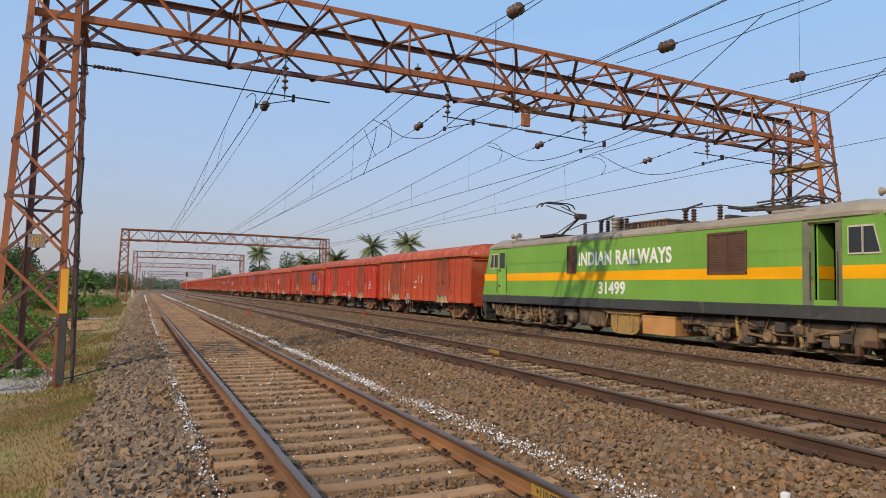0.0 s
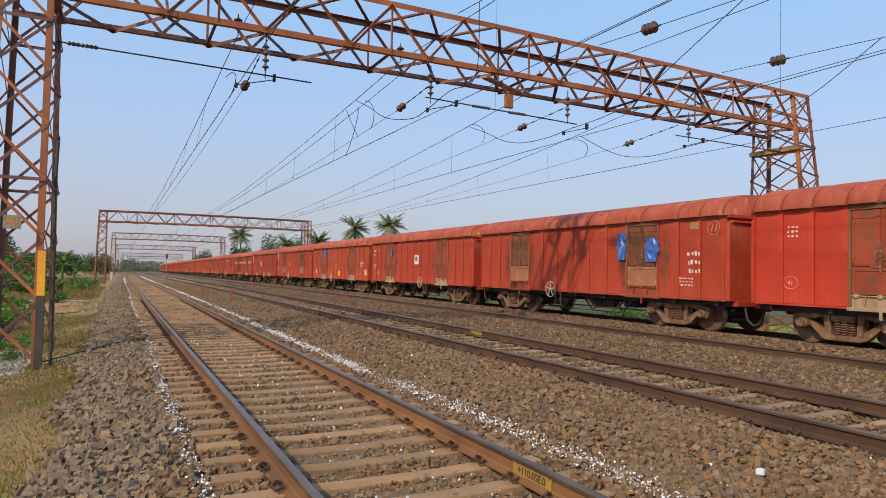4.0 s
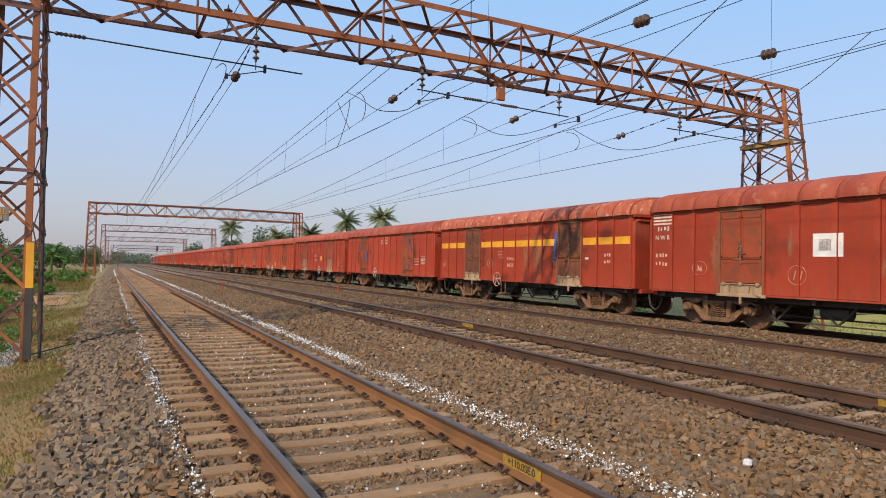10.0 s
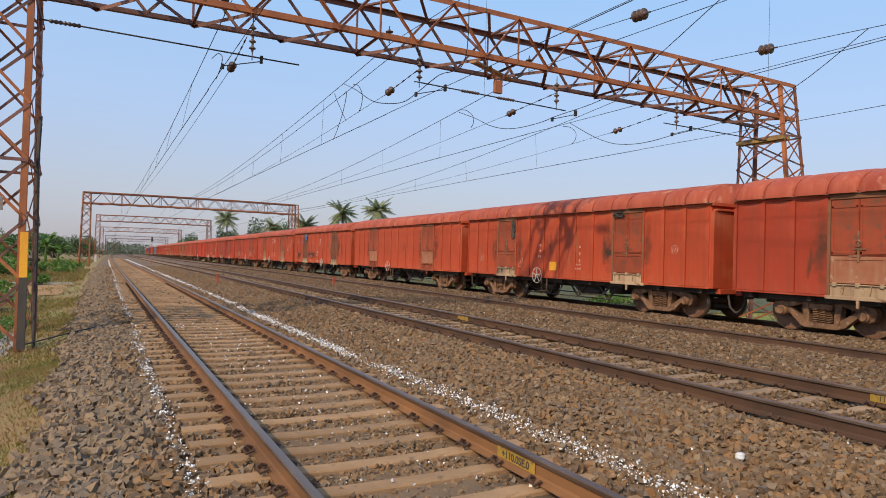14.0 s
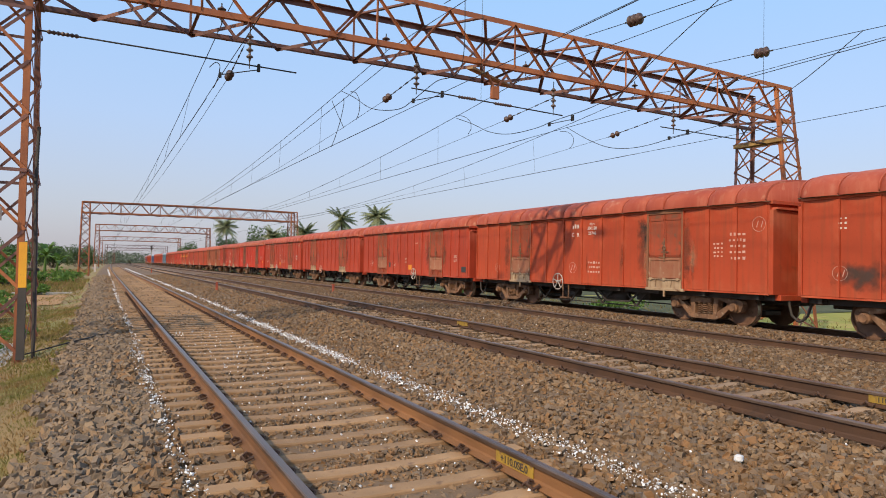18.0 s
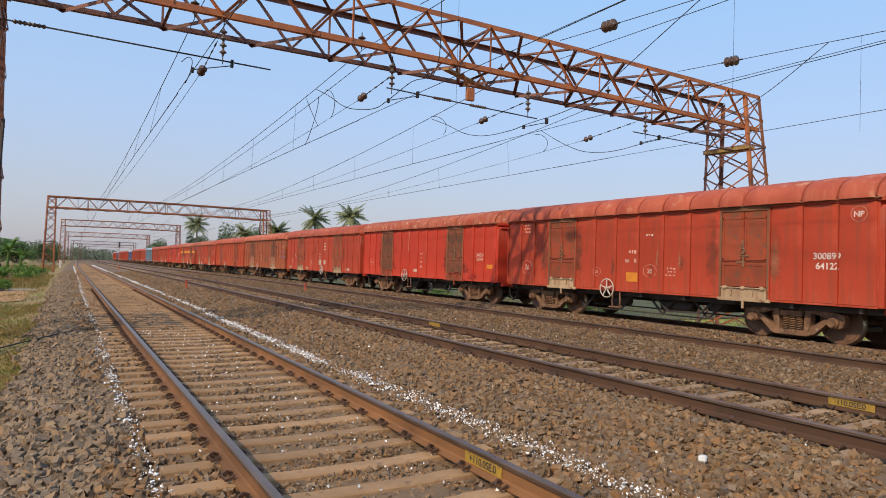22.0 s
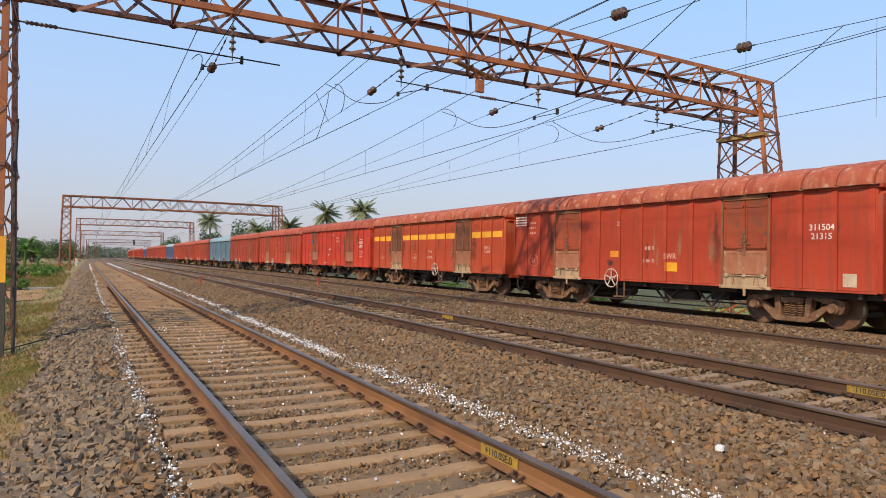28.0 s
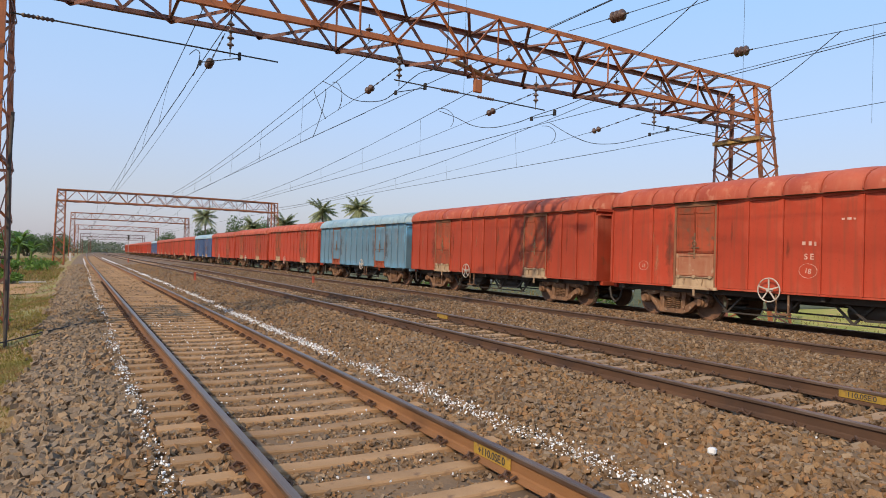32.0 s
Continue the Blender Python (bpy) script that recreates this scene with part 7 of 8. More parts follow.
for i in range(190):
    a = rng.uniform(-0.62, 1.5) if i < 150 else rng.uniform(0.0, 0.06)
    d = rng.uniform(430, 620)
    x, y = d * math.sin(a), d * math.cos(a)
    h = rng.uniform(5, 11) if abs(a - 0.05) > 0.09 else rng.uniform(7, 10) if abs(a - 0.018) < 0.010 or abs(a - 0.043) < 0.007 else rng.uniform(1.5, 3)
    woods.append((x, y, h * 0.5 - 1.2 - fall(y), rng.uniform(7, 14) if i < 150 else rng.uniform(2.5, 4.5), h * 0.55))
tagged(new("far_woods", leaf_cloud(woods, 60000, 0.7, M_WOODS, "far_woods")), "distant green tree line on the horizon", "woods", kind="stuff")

# ---- small things beside the tracks ----
for x, y, h in ((5.42, 35.2, 0.52), (10.78, 32.4, 0.5), (5.5, 88.0, 0.6)):
    p = thing("marker_post", "short rusty red marker post standing in the ballast", "post", pose(x + bend(y), y, -fall(y)), group="marker posts")
    part("post", Shape().box(-0.055, 0.055, -0.055, 0.055, -0.35, h - 0.24, 0.01), M_POST, p)
    part("cap", Shape().box(-0.065, 0.065, -0.065, 0.065, h - 0.24, h - 0.20, 0.008), M_POST, p)
sg = thing("signal", "slim dark railway signal on a tall post between the tracks", "signal", pose(9.85 + bend(170), 170, -0.2 - fall(170)))
part("post", Shape().cyl((0, 0, 0), (0, 0, 4.4), 0.06, 8), M_CONC, sg)
part("head", Shape().box(-0.2, 0.2, -0.15, 0.15, 4.1, 5.3, 0.05), M_BLACK, sg)
part("hood", Shape().cyl((0, -0.2, 4.9), (0, -0.45, 4.9), 0.13, 10), M_BLACK, sg)
wp = thing("white_post", "small white painted post beside the track", "post", pose(-1.1 + bend(118), 118, -0.5 - fall(118)))
part("post", Shape().box(-0.16, 0.16, -0.1, 0.1, 0.0, 1.25, 0.02), M_WHITE, wp)
thing("earthing_rod", "dark steel rod running from the mast foot into the ballast", "rod", None, Shape().tube([(-1.25, 15.1, -0.46), (-0.6, 15.5, -0.33), (0.1, 15.9, -0.2), (0.45, 16.1, -0.19)], 0.014, 6), M_BLACK)
for x0, x1, y in ((-4.3, -2.8, 44.0), (-2.6, -1.3, 43.5)):
    thing("concrete_edging", "pale concrete edging strip lying in the grass", "edging", None, Shape().box(x0, x1, y, y + 0.25, -0.78, -0.62, 0.02), M_CONC, "concrete edging strips")
thing("painted_band", "black painted band on the leg of the mast", "marking", None, Shape().bar((-1.297, 15.05, -0.55), (-1.307, 15.205, 0.845), 0.135, 0.135), M_BLACK)
band = thing("painted_band", "yellow painted band on the leg of the mast", "marking", None, Shape().bar((-1.307, 15.206, 0.85), (-1.32, 15.315, 1.75), 0.135, 0.135), M_YELLOW)
cable = thing("feeder_cable", "dark cable conduit clipped to the mast", "cable", None, group="mast cables")
part("conduit", Shape().tube([(-1.10, 15.3, -0.6), (-1.13, 15.6, 1.5), (-1.18, 15.8, 3.0), (-1.16, 15.95, 4.2)], 0.035, 7), M_BLACK, cable)
part("clamp", Shape().box(-1.32, -1.06, 15.55, 15.67, 1.18, 1.24, 0.01), M_BLACK, cable)


# ---- markings on the wagons ----
letters(WAGONS[0][0], 'NCR', 0.33, 1.71, 0.2, M_WHITE)
bars(WAGONS[0][0], 0.33, 2.02, 0.42, 1, 0.16, M_WHITE, 1)
mark(WAGONS[0][0], -0.11, 2.19, 0.05, 0.46, M_WHITE, 'chalk_mark', '')
mark(WAGONS[0][0], -0.65, 2.19, 0.05, 0.46, M_WHITE, 'chalk_mark', '')
circle(WAGONS[0][0], 5.51, 1.60, 0.2, M_FAINT, 2)
circle(WAGONS[0][0], 1.86, 1.51, 0.18, M_FAINT, 2)
mark(WAGONS[0][0], -4.61, 1.48, 0.13, 0.16, M_LOCOGREY, 'painted_panel', '')
bars(WAGONS[0][0], 1.08, 2.76, 0.2, 1, 0.06, M_FAINT, 2)
stain(WAGONS[0][0], 2.08, 3.01, 0.3, 0.7, M_SPLASH, 3)
stain(WAGONS[0][0], 4.77, 1.29, 0.3, 1.3, M_SPLASH, 4)
letters(WAGONS[1][0], 'BCNAM1', -5.59, 2.06, 0.12, M_WHITE)
letters(WAGONS[1][0], '30060', -5.57, 1.86, 0.22, M_WHITE)
letters(WAGONS[1][0], '060133', -5.59, 1.65, 0.22, M_WHITE)
bars(WAGONS[1][0], -4.55, 1.86, 0.6, 3, 0.08, M_FAINT, 5)
circle(WAGONS[1][0], -6.31, 2.96, 0.2, M_FAINT, 2)
letters(WAGONS[1][0], 'S', -0.18, 1.86, 0.22, M_WHITE)
letters(WAGONS[1][0], 'R', -0.44, 1.86, 0.22, M_WHITE)
bars(WAGONS[1][0], -0.28, 2.09, 0.36, 1, 0.16, M_WHITE, 6)
letters(WAGONS[1][0], '300600 60133', 0.82, 1.08, 0.17, M_WHITE)
circle(WAGONS[1][0], 5.64, 1.49, 0.2, M_WHITE, '41')
circle(WAGONS[1][0], 1.27, 1.57, 0.2, M_FAINT, 2)
bars(WAGONS[1][0], 5.58, 2.87, 0.28, 3, 0.07, M_WHITE, 7)
circle(WAGONS[2][0], -6.27, 2.98, 0.24, M_WHITE, 2)
sheet_patch(WAGONS[2][0], -3.98, 2.40, 0.6, 0.75, M_CLOTH, 8, 'crumpled blue plastic sheet')
sheet_patch(WAGONS[2][0], -2.62, 2.54, 0.4, 0.9, M_CLOTH, 9, 'crumpled blue plastic sheet')
bars(WAGONS[2][0], -5.56, 2.26, 0.5, 3, 0.16, M_WHITE, 10)
bars(WAGONS[2][0], -5.25, 1.53, 0.6, 3, 0.06, M_WHITE, 11)
mark(WAGONS[2][0], -5.59, 3.08, 0.3, 0.2, M_TANK, 'painted_panel', '')
mark(WAGONS[4][0], -0.49, 1.37, 0.55, 0.36, M_YELLOW, 'yellow_panel', 'yellow painted panel')
letters(WAGONS[4][0], '300895', -5.62, 2.12, 0.22, M_WHITE)
letters(WAGONS[4][0], '61213', -5.56, 1.94, 0.22, M_WHITE)
sheet_patch(WAGONS[4][0], -3.97, 2.67, 0.22, 0.25, M_CLOTH, 12, 'crumpled blue plastic sheet')
sheet_patch(WAGONS[4][0], 3.00, 2.83, 0.5, 0.6, M_CLOTH, 13, 'crumpled blue plastic sheet')
mark(WAGONS[4][0], -6.35, 1.47, 0.5, 0.38, M_FAINT, 'painted_panel', '')
bars(WAGONS[4][0], -5.07, 1.53, 0.3, 3, 0.07, M_FAINT, 14)
letters(WAGONS[3][0], 'S', 6.40, 2.60, 0.22, M_WHITE)
letters(WAGONS[3][0], 'R', 6.06, 2.59, 0.22, M_WHITE)
bars(WAGONS[3][0], 6.23, 2.86, 0.45, 1, 0.17, M_WHITE, 15)
letters(WAGONS[3][0], '300697', 6.21, 1.93, 0.19, M_FAINT)
letters(WAGONS[3][0], '59113', 6.23, 1.76, 0.19, M_FAINT)
circle(WAGONS[3][0], 5.53, 1.48, 0.27, M_WHITE, '39')
bars(WAGONS[3][0], 5.55, 2.98, 0.25, 3, 0.06, M_FAINT, 16)
sheet_patch(WAGONS[3][0], 3.20, 2.71, 0.2, 0.45, M_CLOTH, 17, 'crumpled blue plastic sheet')
mark(WAGONS[3][0], -0.34, 2.24, 0.55, 0.52, M_POSTER, 'poster', 'torn white paper poster')
mark(WAGONS[3][0], -0.31, 2.28, 0.3, 0.24, M_POSTRED, 'poster_print', 'faded red print')
mark(WAGONS[3][0], 2.84, 2.75, 0.1, 1.3, M_CLOTH, 'blue_strip', 'blue painted strip')
sheet_patch(WAGONS[4][0], 2.96, 2.86, 0.55, 0.75, M_CLOTH, 18, 'crumpled blue plastic sheet')
sheet_patch(WAGONS[4][0], 4.24, 3.20, 0.15, 0.3, M_CLOTH, 19, 'crumpled blue plastic sheet')
stain(WAGONS[4][0], 5.72, 1.44, 0.8, 0.8, M_SPLASH, 20)
circle(WAGONS[4][0], 4.75, 1.63, 0.2, M_WHITE, '38')
circle(WAGONS[4][0], 1.80, 1.53, 0.27, M_FAINT, 2)
stain(WAGONS[4][0], 1.06, 2.51, 0.5, 0.45, M_SPLASH, 21)
letters(WAGONS[4][0], 'W', 0.37, 1.77, 0.22, M_FAINT)
letters(WAGONS[4][0], 'R', 0.07, 1.77, 0.22, M_FAINT)
bars(WAGONS[4][0], 0.22, 2.02, 0.45, 1, 0.18, M_FAINT, 22)
circle(WAGONS[5][0], -6.19, 1.75, 0.14, M_TANK, 1)
stripes(WAGONS[5][0], 6.24, 3.13)
bars(WAGONS[5][0], 6.28, 2.72, 0.5, 1, 0.17, M_WHITE, 23)
letters(WAGONS[5][0], 'C', 6.35, 2.47, 0.2, M_WHITE)
letters(WAGONS[5][0], 'R', 6.03, 2.46, 0.2, M_WHITE)
letters(WAGONS[5][0], '300139', 6.24, 1.78, 0.19, M_WHITE)
letters(WAGONS[5][0], '57110', 6.30, 1.59, 0.19, M_WHITE)
circle(WAGONS[5][0], 4.80, 1.69, 0.24, M_WHITE, '37')
mark(WAGONS[5][0], 5.09, 1.67, 0.1, 0.4, M_FAINT, 'painted_panel', '')
circle(WAGONS[5][0], 2.56, 1.69, 0.24, M_FAINT, 2)
mark(WAGONS[5][0], 1.12, 2.15, 0.42, 0.34, M_FAINT, 'stencil_box', '')
bars(WAGONS[5][0], -1.83, 1.73, 0.3, 2, 0.06, M_FAINT, 24)
stripes(WAGONS[6][0], 6.24, 3.15)
bars(WAGONS[6][0], 6.24, 2.80, 0.5, 1, 0.17, M_WHITE, 25)
letters(WAGONS[6][0], 'N W R', 6.24, 2.54, 0.19, M_WHITE)
bars(WAGONS[6][0], 6.27, 2.00, 0.45, 2, 0.16, M_FAINT, 26)
circle(WAGONS[6][0], 4.85, 1.63, 0.26, M_WHITE, '36')
circle(WAGONS[6][0], 1.92, 1.50, 0.28, M_FAINT, 2)
mark(WAGONS[6][0], 1.16, 2.23, 0.72, 0.55, M_POSTER, 'poster', 'torn white paper poster')
mark(WAGONS[6][0], 1.23, 2.23, 0.3, 0.28, M_POSTRED, 'poster_print', 'faded red print')
bars(WAGONS[7][0], -5.53, 2.02, 0.3, 2, 0.14, M_FAINT, 27)
mark(WAGONS[7][0], -4.48, 1.90, 0.18, 0.07, M_WHITE, 'handle', '')
dashes(WAGONS[7][0], 2.50)
letters(WAGONS[7][0], 'NCR', 0.37, 1.62, 0.22, M_FAINT)
bars(WAGONS[7][0], 0.37, 1.87, 0.5, 1, 0.18, M_FAINT, 28)
circle(WAGONS[7][0], 6.24, 1.61, 0.24, M_WHITE, '35')
circle(WAGONS[7][0], 1.98, 1.67, 0.25, M_FAINT, 2)
bars(WAGONS[7][0], 1.11, 2.18, 0.42, 3, 0.08, M_FAINT, 29)
sheet_patch(WAGONS[7][0], -2.78, 2.39, 0.12, 1.0, M_CLOTH, 30, 'crumpled blue plastic sheet')
stain(WAGONS[7][0], -1.55, 2.1, 1.3, 2.25, M_STREAK, 31)
stain(WAGONS[7][0], -0.75, 2.1, 0.5, 2.25, M_STREAK, 32)
letters(WAGONS[8][0], 'S E R', 0.40, 2.96, 0.15, M_WHITE)
bars(WAGONS[8][0], 0.40, 2.80, 0.3, 1, 0.13, M_WHITE, 32)
letters(WAGONS[8][0], 'BCNA-M1', -0.30, 3.13, 0.09, M_WHITE)
letters(WAGONS[8][0], '800793', -0.30, 2.97, 0.15, M_WHITE)
letters(WAGONS[8][0], '03672', -0.30, 2.80, 0.15, M_WHITE)
letters(WAGONS[8][0], 'BCNA-M1', -5.48, 1.99, 0.11, M_FAINT)
letters(WAGONS[8][0], '800793', -5.48, 1.83, 0.19, M_WHITE)
letters(WAGONS[8][0], '03672', -5.49, 1.66, 0.19, M_WHITE)
bars(WAGONS[8][0], -4.66, 1.85, 0.7, 3, 0.09, M_FAINT, 33)
sheet_patch(WAGONS[8][0], -3.72, 2.91, 0.18, 0.2, M_CLOTH, 34, 'crumpled blue plastic sheet')
sheet_patch(WAGONS[8][0], -3.98, 2.47, 0.2, 0.16, M_CLOTH, 35, 'crumpled blue plastic sheet')
sheet_patch(WAGONS[8][0], -3.69, 1.48, 0.18, 0.2, M_CLOTH, 36, 'crumpled blue plastic sheet')
sheet_patch(WAGONS[8][0], 3.86, 2.59, 0.15, 0.2, M_CLOTH, 37, 'crumpled blue plastic sheet')
sheet_patch(WAGONS[8][0], 2.83, 2.05, 0.1, 0.6, M_CLOTH, 38, 'crumpled blue plastic sheet')
letters(WAGONS[9][0], 'W', 0.49, 1.76, 0.22, M_WHITE)
letters(WAGONS[9][0], 'R', 0.15, 1.77, 0.22, M_WHITE)
bars(WAGONS[9][0], 0.31, 2.11, 0.4, 1, 0.18, M_WHITE, 39)
circle(WAGONS[9][0], 1.09, 2.57, 0.22, M_WHITE, 0)
circle(WAGONS[9][0], -0.41, 2.51, 0.24, M_WHITE, 0)
mark(WAGONS[9][0], -1.15, 1.92, 0.45, 0.34, M_YELLOW, 'yellow_panel', 'yellow painted panel')
mark(WAGONS[9][0], -5.53, 1.69, 0.55, 0.72, M_ORANGE, 'painted_panel', '')
circle(WAGONS[9][0], -6.26, 1.75, 0.13, M_YELLOW, 1)
mark(WAGONS[9][0], -6.23, 1.36, 0.28, 0.28, M_BLACK, 'painted_panel', '')
mark(WAGONS[9][0], -6.27, 1.36, 0.1, 0.16, M_FAINT, 'paint_dab', '')
mark(WAGONS[10][0], 0.37, 1.38, 0.42, 0.32, M_YELLOW, 'yellow_panel', 'yellow painted panel')
bars(WAGONS[10][0], 1.20, 2.15, 0.16, 3, 0.13, M_FAINT, 40)
bars(WAGONS[10][0], -1.11, 2.09, 0.16, 3, 0.15, M_FAINT, 41)
circle(WAGONS[10][0], 5.48, 1.62, 0.2, M_FAINT, 2)
circle(WAGONS[10][0], 2.47, 1.47, 0.22, M_FAINT, 2)
stain(WAGONS[10][0], -2.63, 1.90, 0.4, 0.4, M_SOOT, 42)
sheet_patch(WAGONS[10][0], -3.14, 3.14, 0.55, 0.16, M_BLACK, 43, 'scrap of black plastic sheet')
sheet_patch(WAGONS[10][0], 2.98, 2.81, 0.3, 0.7, M_BLACK, 44, 'scrap of black plastic sheet')
circle(WAGONS[10][0], -5.43, 2.01, 0.15, M_YELLOW, 3)
bars(WAGONS[10][0], -1.03, 1.46, 0.35, 2, 0.09, M_FAINT, 45)
letters(WAGONS[12][0], 'C', 0.55, 1.55, 0.2, M_WHITE)
letters(WAGONS[12][0], 'R', 0.29, 1.55, 0.2, M_FAINT)
bars(WAGONS[12][0], 0.41, 1.77, 0.36, 1, 0.2, M_WHITE, 46)
letters(WAGONS[12][0], '30016676  3116', 0.12, 1.09, 0.17, M_PALE)
circle(WAGONS[12][0], 2.24, 1.45, 0.27, M_WHITE, '30')
circle(WAGONS[12][0], 6.25, 1.52, 0.2, M_WHITE, 2)
sheet_patch(WAGONS[12][0], 3.44, 2.94, 0.45, 0.45, M_CLOTH, 47, 'crumpled blue plastic sheet')
sheet_patch(WAGONS[12][0], 4.33, 2.56, 0.14, 0.18, M_CLOTH, 48, 'crumpled blue plastic sheet')
bars(WAGONS[12][0], 6.21, 2.78, 0.22, 3, 0.07, M_WHITE, 49)
mark(WAGONS[12][0], 2.25, 1.08, 0.1, 0.12, M_YELLOW, 'painted_panel', '')
mark(WAGONS[12][0], 2.03, 1.08, 0.1, 0.12, M_WHITE, 'painted_panel', '')
mark(WAGONS[12][0], -0.23, 2.54, 0.06, 0.5, M_WHITE, 'chalk_mark', '')
mark(WAGONS[12][0], -0.36, 2.74, 0.2, 0.1, M_WHITE, 'chalk_mark', '')
stain(WAGONS[12][0], 1.99, 1.53, 3.6, 0.7, M_SOOT, 50)
stain(WAGONS[12][0], 5.74, 1.46, 1.6, 0.8, M_SOOT, 51)
stain(WAGONS[13][0], -3.58, 2.51, 1.6, 1.0, M_SOOT, 52)
stain(WAGONS[13][0], -3.98, 1.47, 1.6, 0.7, M_SOOT, 53)
bars(WAGONS[13][0], -6.26, 2.50, 0.5, 5, 0.1, M_FAINT, 54)
circle(WAGONS[13][0], -6.90, 2.74, 0.22, M_FAINT, 2)
bars(WAGONS[13][0], -5.66, 2.25, 0.3, 4, 0.07, M_FAINT, 55)
letters(WAGONS[13][0], 'C', 0.51, 2.69, 0.2, M_WHITE)
letters(WAGONS[13][0], 'R', 0.23, 2.68, 0.2, M_WHITE)
bars(WAGONS[13][0], 0.39, 2.97, 0.4, 1, 0.2, M_WHITE, 56)
letters(WAGONS[13][0], 'BCN', -0.50, 3.03, 0.12, M_WHITE)
letters(WAGONS[13][0], '300188', -0.50, 2.89, 0.16, M_WHITE)
letters(WAGONS[13][0], '25746', -0.51, 2.72, 0.16, M_WHITE)
stain(WAGONS[13][0], -3.13, 2.69, 1.2, 1.1, M_SOOT, 57)
circle(WAGONS[13][0], 0.51, 1.51, 0.22, M_FAINT, 2)
bars(WAGONS[13][0], -0.60, 1.70, 0.6, 3, 0.1, M_FAINT, 58)
circle(WAGONS[13][0], 5.47, 1.44, 0.2, M_FAINT, 2)
circle(WAGONS[14][0], 5.2, 1.52, 0.22, M_FAINT, '28')
circle(WAGONS[14][0], 1.75, 1.45, 0.2, M_FAINT, '28')
mark(WAGONS[14][0], -0.40, 1.34, 0.42, 0.26, M_YELLOWF, 'yellow_panel', 'faded yellow panel')
letters(WAGONS[14][0], '300', -5.49, 1.92, 0.2, M_FAINT)
letters(WAGONS[14][0], '617', -5.49, 1.73, 0.2, M_FAINT)
mark(WAGONS[14][0], -6.29, 1.31, 0.4, 0.26, M_LOCOGREY, 'painted_panel', '')
mark(WAGONS[14][0], 2.40, 1.45, 0.22, 0.28, M_LOCOGREY, 'painted_panel', '')
bars(WAGONS[14][0], -1.17, 2.64, 0.3, 1, 0.06, M_FAINT, 59)
bars(WAGONS[14][0], 0.23, 1.80, 0.3, 2, 0.12, M_FAINT, 60)
letters(WAGONS[16][0], 'W', 0.47, 1.87, 0.18, M_FAINT)
letters(WAGONS[16][0], 'R', 0.14, 1.88, 0.18, M_FAINT)
bars(WAGONS[16][0], 0.29, 2.15, 0.35, 1, 0.15, M_FAINT, 61)
mark(WAGONS[16][0], 0.27, 1.38, 0.46, 0.28, M_YELLOWF, 'yellow_panel', 'faded yellow panel')
letters(WAGONS[16][0], '300899', -5.59, 2.05, 0.21, M_WHITE)
letters(WAGONS[16][0], '64122', -5.60, 1.82, 0.21, M_WHITE)
letters(WAGONS[16][0], 'NP', -6.27, 2.98, 0.18, M_WHITE)
circle(WAGONS[16][0], -6.27, 2.98, 0.2, M_FAINT, 0)
circle(WAGONS[16][0], 1.78, 1.51, 0.18, M_FAINT, '26')
circle(WAGONS[16][0], -0.43, 1.58, 0.25, M_FAINT, '20')
bars(WAGONS[16][0], -1.19, 1.67, 0.35, 3, 0.06, M_FAINT, 62)
bars(WAGONS[16][0], -0.38, 2.65, 0.3, 1, 0.07, M_WHITE, 63)
letters(WAGONS[17][0], '300026', -5.51, 2.04, 0.19, M_FAINT)
letters(WAGONS[17][0], '60044', -5.51, 1.86, 0.19, M_FAINT)
mark(WAGONS[17][0], -6.25, 1.56, 0.42, 0.16, M_YELLOWF, 'orange_dab', 'orange paint dab')
circle(WAGONS[16][0], 5.47, 1.59, 0.32, M_WHITE, '26')
mark(WAGONS[17][0], 0.25, 1.26, 0.34, 0.14, M_PALE, 'painted_panel', '')
mark(WAGONS[17][0], 1.00, 2.85, 0.05, 1.3, M_PALE, 'paint_run', '')
stain(WAGONS[17][0], 3.38, 2.29, 1.3, 1.6, M_SOOT, 64)
stain(WAGONS[17][0], -3.57, 1.45, 2.6, 0.9, M_SOOT, 65)
stain(WAGONS[17][0], 3.5, 1.45, 2.4, 0.9, M_SOOT, 651)
letters(WAGONS[21][0], 'SWR', -1.05, 1.72, 0.22, M_FAINT)
letters(WAGONS[21][0], '22', 1.0, 2.75, 0.20, M_FAINT)
bars(WAGONS[16][0], 5.50, 3.15, 0.35, 3, 0.08, M_FAINT, 66)
bars(WAGONS[17][0], -0.34, 2.09, 0.2, 4, 0.13, M_FAINT, 67)
circle(WAGONS[17][0], 5.48, 1.63, 0.24, M_WHITE, '25')
mark(WAGONS[18][0], -0.42, 1.51, 0.5, 0.38, M_PALE, 'pale_panel', 'pale whitewashed panel')
mark(WAGONS[18][0], -1.31, 1.52, 0.36, 0.28, M_PALE, 'pale_panel', 'pale whitewashed panel')
bars(WAGONS[18][0], -1.26, 2.77, 0.4, 3, 0.12, M_WHITE, 68)
bars(WAGONS[18][0], -0.39, 2.07, 0.35, 2, 0.12, M_FAINT, 69)
circle(WAGONS[18][0], 1.37, 1.52, 0.3, M_FAINT, '24')
mark(WAGONS[18][0], -5.46, 1.12, 0.55, 0.14, M_PALE, 'painted_panel', '')
bars(WAGONS[18][0], 1.38, 2.67, 0.1, 1, 0.15, M_FAINT, 70)
mark(WAGONS[19][0], -1.14, 1.59, 0.36, 0.34, M_LOUVRE, 'dark_panel', '')
bars(WAGONS[19][0], -6.17, 2.31, 0.4, 2, 0.26, M_VIOLET, 71)
bars(WAGONS[19][0], -6.80, 2.22, 0.22, 2, 0.2, M_VIOLET, 72)
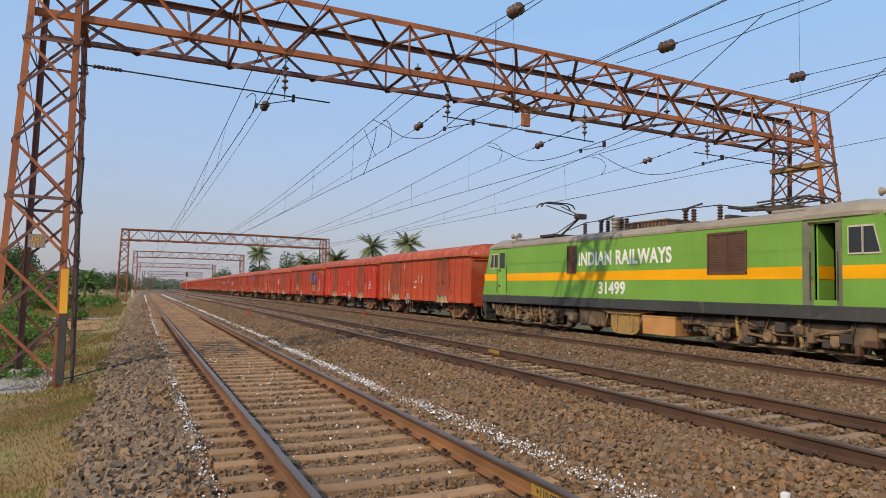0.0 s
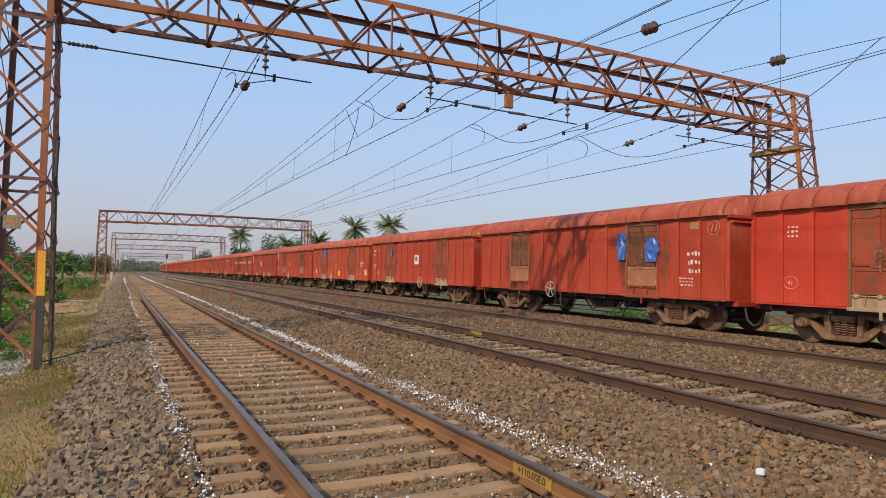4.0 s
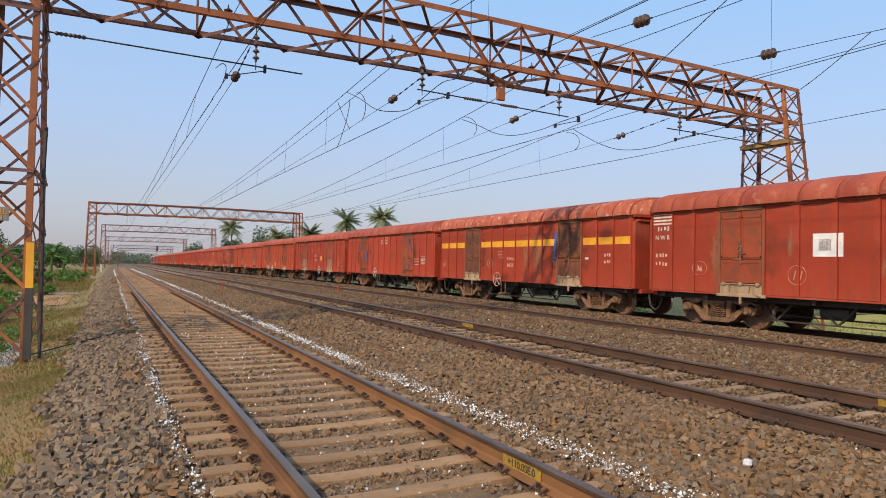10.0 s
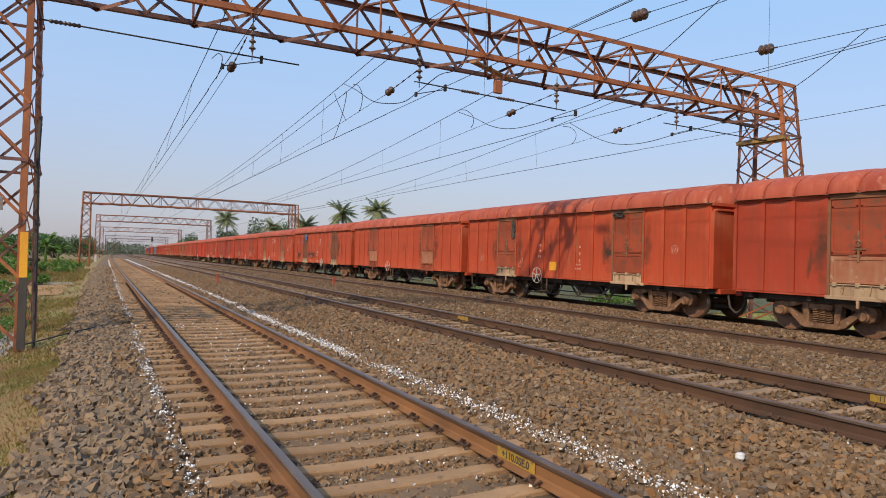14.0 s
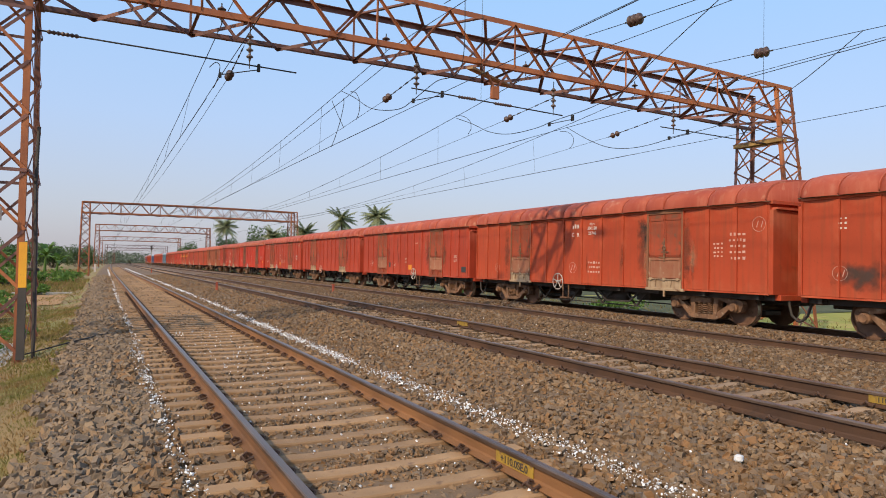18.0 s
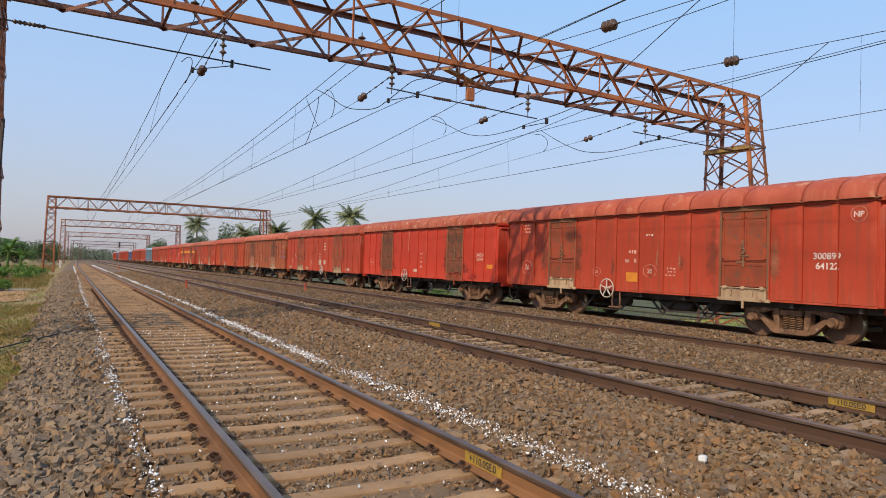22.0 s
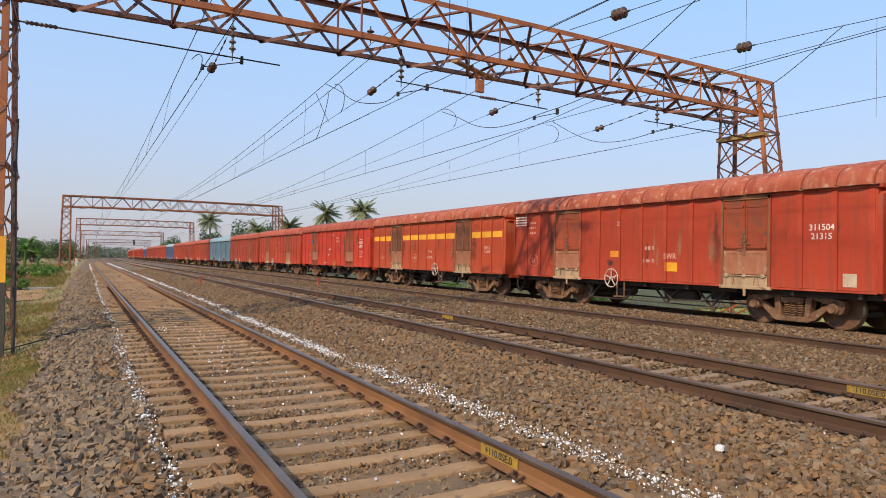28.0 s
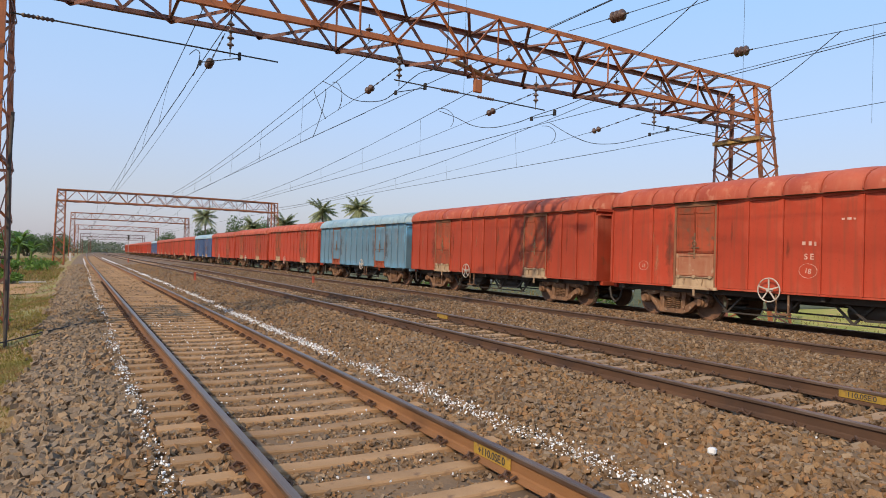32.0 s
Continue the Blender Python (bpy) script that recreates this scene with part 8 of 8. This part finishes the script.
bars(WAGONS[19][0], -5.54, 1.87, 0.5, 1, 0.08, M_FAINT, 73)
circle(WAGONS[19][0], -6.19, 2.70, 0.16, M_FAINT, 2)
bars(WAGONS[19][0], 0.40, 1.96, 0.2, 3, 0.13, M_FAINT, 74)
stain(WAGONS[19][0], -4.43, 2.65, 0.5, 0.5, M_SOOT, 75)
stain(WAGONS[19][0], 3.66, 2.38, 1.2, 1.8, M_SOOT, 76)
mark(WAGONS[18][0], 6.3, 1.1, 0.5, 0.2, M_DUST, 'painted_panel', '')
mark(WAGONS[18][0], 2.25, 1.08, 0.55, 0.17, M_DUST, 'painted_panel', '')
mark(WAGONS[18][0], 5.15, 1.98, 0.05, 0.22, M_WHITE, 'chalk_mark', '')
mark(WAGONS[18][0], 4.86, 1.91, 0.16, 0.04, M_WHITE, 'chalk_mark', '')
circle(WAGONS[18][0], 5.72, 1.57, 0.24, M_WHITE, '24')
circle(WAGONS[21][0], 5.46, 1.51, 0.28, M_WHITE, '21')
stripes(WAGONS[21][0], 6.25, 3.06)
bars(WAGONS[21][0], 5.55, 2.93, 0.4, 3, 0.12, M_FAINT, 77)
letters(WAGONS[22][0], '30011', -5.47, 2.03, 0.18, M_FAINT)
letters(WAGONS[22][0], '12368', -5.48, 1.87, 0.18, M_FAINT)
dashes(WAGONS[22][0], 2.57)
letters(WAGONS[22][0], 'N W R', -0.30, 1.57, 0.2, M_FAINT)
bars(WAGONS[22][0], -0.30, 1.85, 0.42, 1, 0.17, M_FAINT, 78)
circle(WAGONS[22][0], 1.33, 1.52, 0.25, M_FAINT, '20')
circle(WAGONS[22][0], 5.35, 1.52, 0.2, M_FAINT, '20')
bars(WAGONS[23][0], -5.46, 2.62, 0.5, 1, 0.09, M_WHITE, 79)
letters(WAGONS[23][0], '300593', -5.46, 2.42, 0.22, M_WHITE)
letters(WAGONS[23][0], '63955', -5.40, 2.20, 0.22, M_WHITE)
bars(WAGONS[23][0], -5.46, 1.86, 0.5, 3, 0.09, M_FAINT, 792)
stain(WAGONS[22][0], 3.57, 2.21, 1.2, 1.9, M_SOOT, 80)
letters(WAGONS[21][0], '311504', -5.48, 2.42, 0.2, M_WHITE)
letters(WAGONS[21][0], '21315', -5.48, 2.21, 0.2, M_WHITE)
mark(WAGONS[21][0], -1.10, 1.40, 0.45, 0.26, M_YELLOW, 'yellow_panel', 'yellow painted panel')
mark(WAGONS[21][0], 1.19, 1.77, 0.36, 0.2, M_YELLOWF, 'orange_dab', 'orange paint dab')
stain(WAGONS[21][0], 1.38, 1.48, 0.4, 0.3, M_SOOT, 81)
bars(WAGONS[21][0], -0.24, 1.95, 0.4, 1, 0.16, M_FAINT, 82)
letters(WAGONS[21][0], 'S W R', -0.24, 1.57, 0.17, M_FAINT)
mark(WAGONS[21][0], -6.12, 1.20, 0.3, 0.3, M_PALE, 'painted_panel', '')
letters(WAGONS[23][0], 'N', 0.46, 1.66, 0.2, M_WHITE)
letters(WAGONS[23][0], 'F', 0.19, 1.67, 0.2, M_WHITE)
bars(WAGONS[23][0], 0.33, 2.01, 0.36, 1, 0.2, M_WHITE, 83)
bars(WAGONS[23][0], 1.10, 1.09, 0.6, 1, 0.08, M_WHITE, 84)
stain(WAGONS[23][0], -2.58, 2.54, 0.45, 0.9, M_SMUDGE, 85)
stain(WAGONS[23][0], -4.80, 2.67, 0.5, 0.9, M_SMUDGE, 86)
circle(WAGONS[23][0], 4.67, 1.64, 0.24, M_FAINT, '19')
bars(WAGONS[23][0], -1.27, 2.78, 0.4, 2, 0.14, M_FAINT, 87)
bars(WAGONS[23][0], -0.33, 2.99, 0.2, 1, 0.15, M_FAINT, 88)
sheet_patch(WAGONS[23][0], 3.93, 2.59, 0.2, 0.22, M_CLOTH, 89, 'crumpled blue plastic sheet')
bars(WAGONS[24][0], 0.28, 2.15, 0.34, 1, 0.16, M_CHALK, 90)
letters(WAGONS[24][0], 'S E', 0.28, 1.84, 0.19, M_CHALK)
circle(WAGONS[24][0], 0.3, 1.5, 0.22, M_FAINT, '18')
circle(WAGONS[24][0], 5.35, 1.5, 0.18, M_FAINT, '18')
bars(WAGONS[24][0], -0.6, 2.7, 0.3, 1, 0.07, M_CHALK, 91)
bars(WAGONS[25][0], -3.95, 1.69, 0.5, 3, 0.14, M_FAINT, 91)


# ---- what moves ----
def run(t):
    """How far the train has come since the start."""
    return t * (11.1675433 + t * (3.17126781e-3 + t * (6.986516e-4 - t * 1.15200243e-5)))


TRAIN_X, TRAIN_Z = TRACKS[3]
START = {loco.name: 17.8}
START.update((w.name, y) for w, y in WAGONS)


def on_line(y):
    return pose(TRAIN_X + bend(y), y, TRAIN_Z - fall(y), 0, 0, swing(y))


def rolling(first, y, z):
    """Rows of a turning wheelset: it rolls while it is near, and rests when it is far off."""
    rows, step = [(0.0, 0.0)], 2.0 / 30.0
    for i in range(int(32.0 / step) + 1):
        t = i * step
        at = first + y - run(t)
        if -4.0 < at < 40.0:
            rows.append((t, run(t)))
    rows = rows[1:] if len(rows) > 1 and rows[1][0] == 0.0 else rows
    a0 = rows[1][1] if len(rows) > 1 and rows[0][0] == 0.0 and rows[1][0] > 0.2 else rows[0][1]
    out = []
    if rows[0][0] == 0.0 and len(rows) > 1 and rows[1][0] > 0.2:
        rows[0] = (0.0, a0)
    for t, d in rows:
        out.append((t, pose(0, y, z, math.degrees((d - a0) / 0.5), 0, 0)))
    if out[-1][0] < 32.0:
        out.append((32.0, out[-1][1]))
    return out


def motions():
    times = [2.0 * i for i in range(17)]
    walk(loco, [(t, on_line(17.8 - run(t))) for t in times])
    for w, y in WAGONS:
        walk(w, [(t, on_line(y - run(t))) for t in times])
    for wheels, y, z in TURNING:
        bogie_y = wheels.parent.matrix_basis.translation.y
        first = START[wheels.parent.parent.name] + bogie_y
        if first - run(32.0) < 40.0:
            walk(wheels, rolling(first, y, z))


motions()
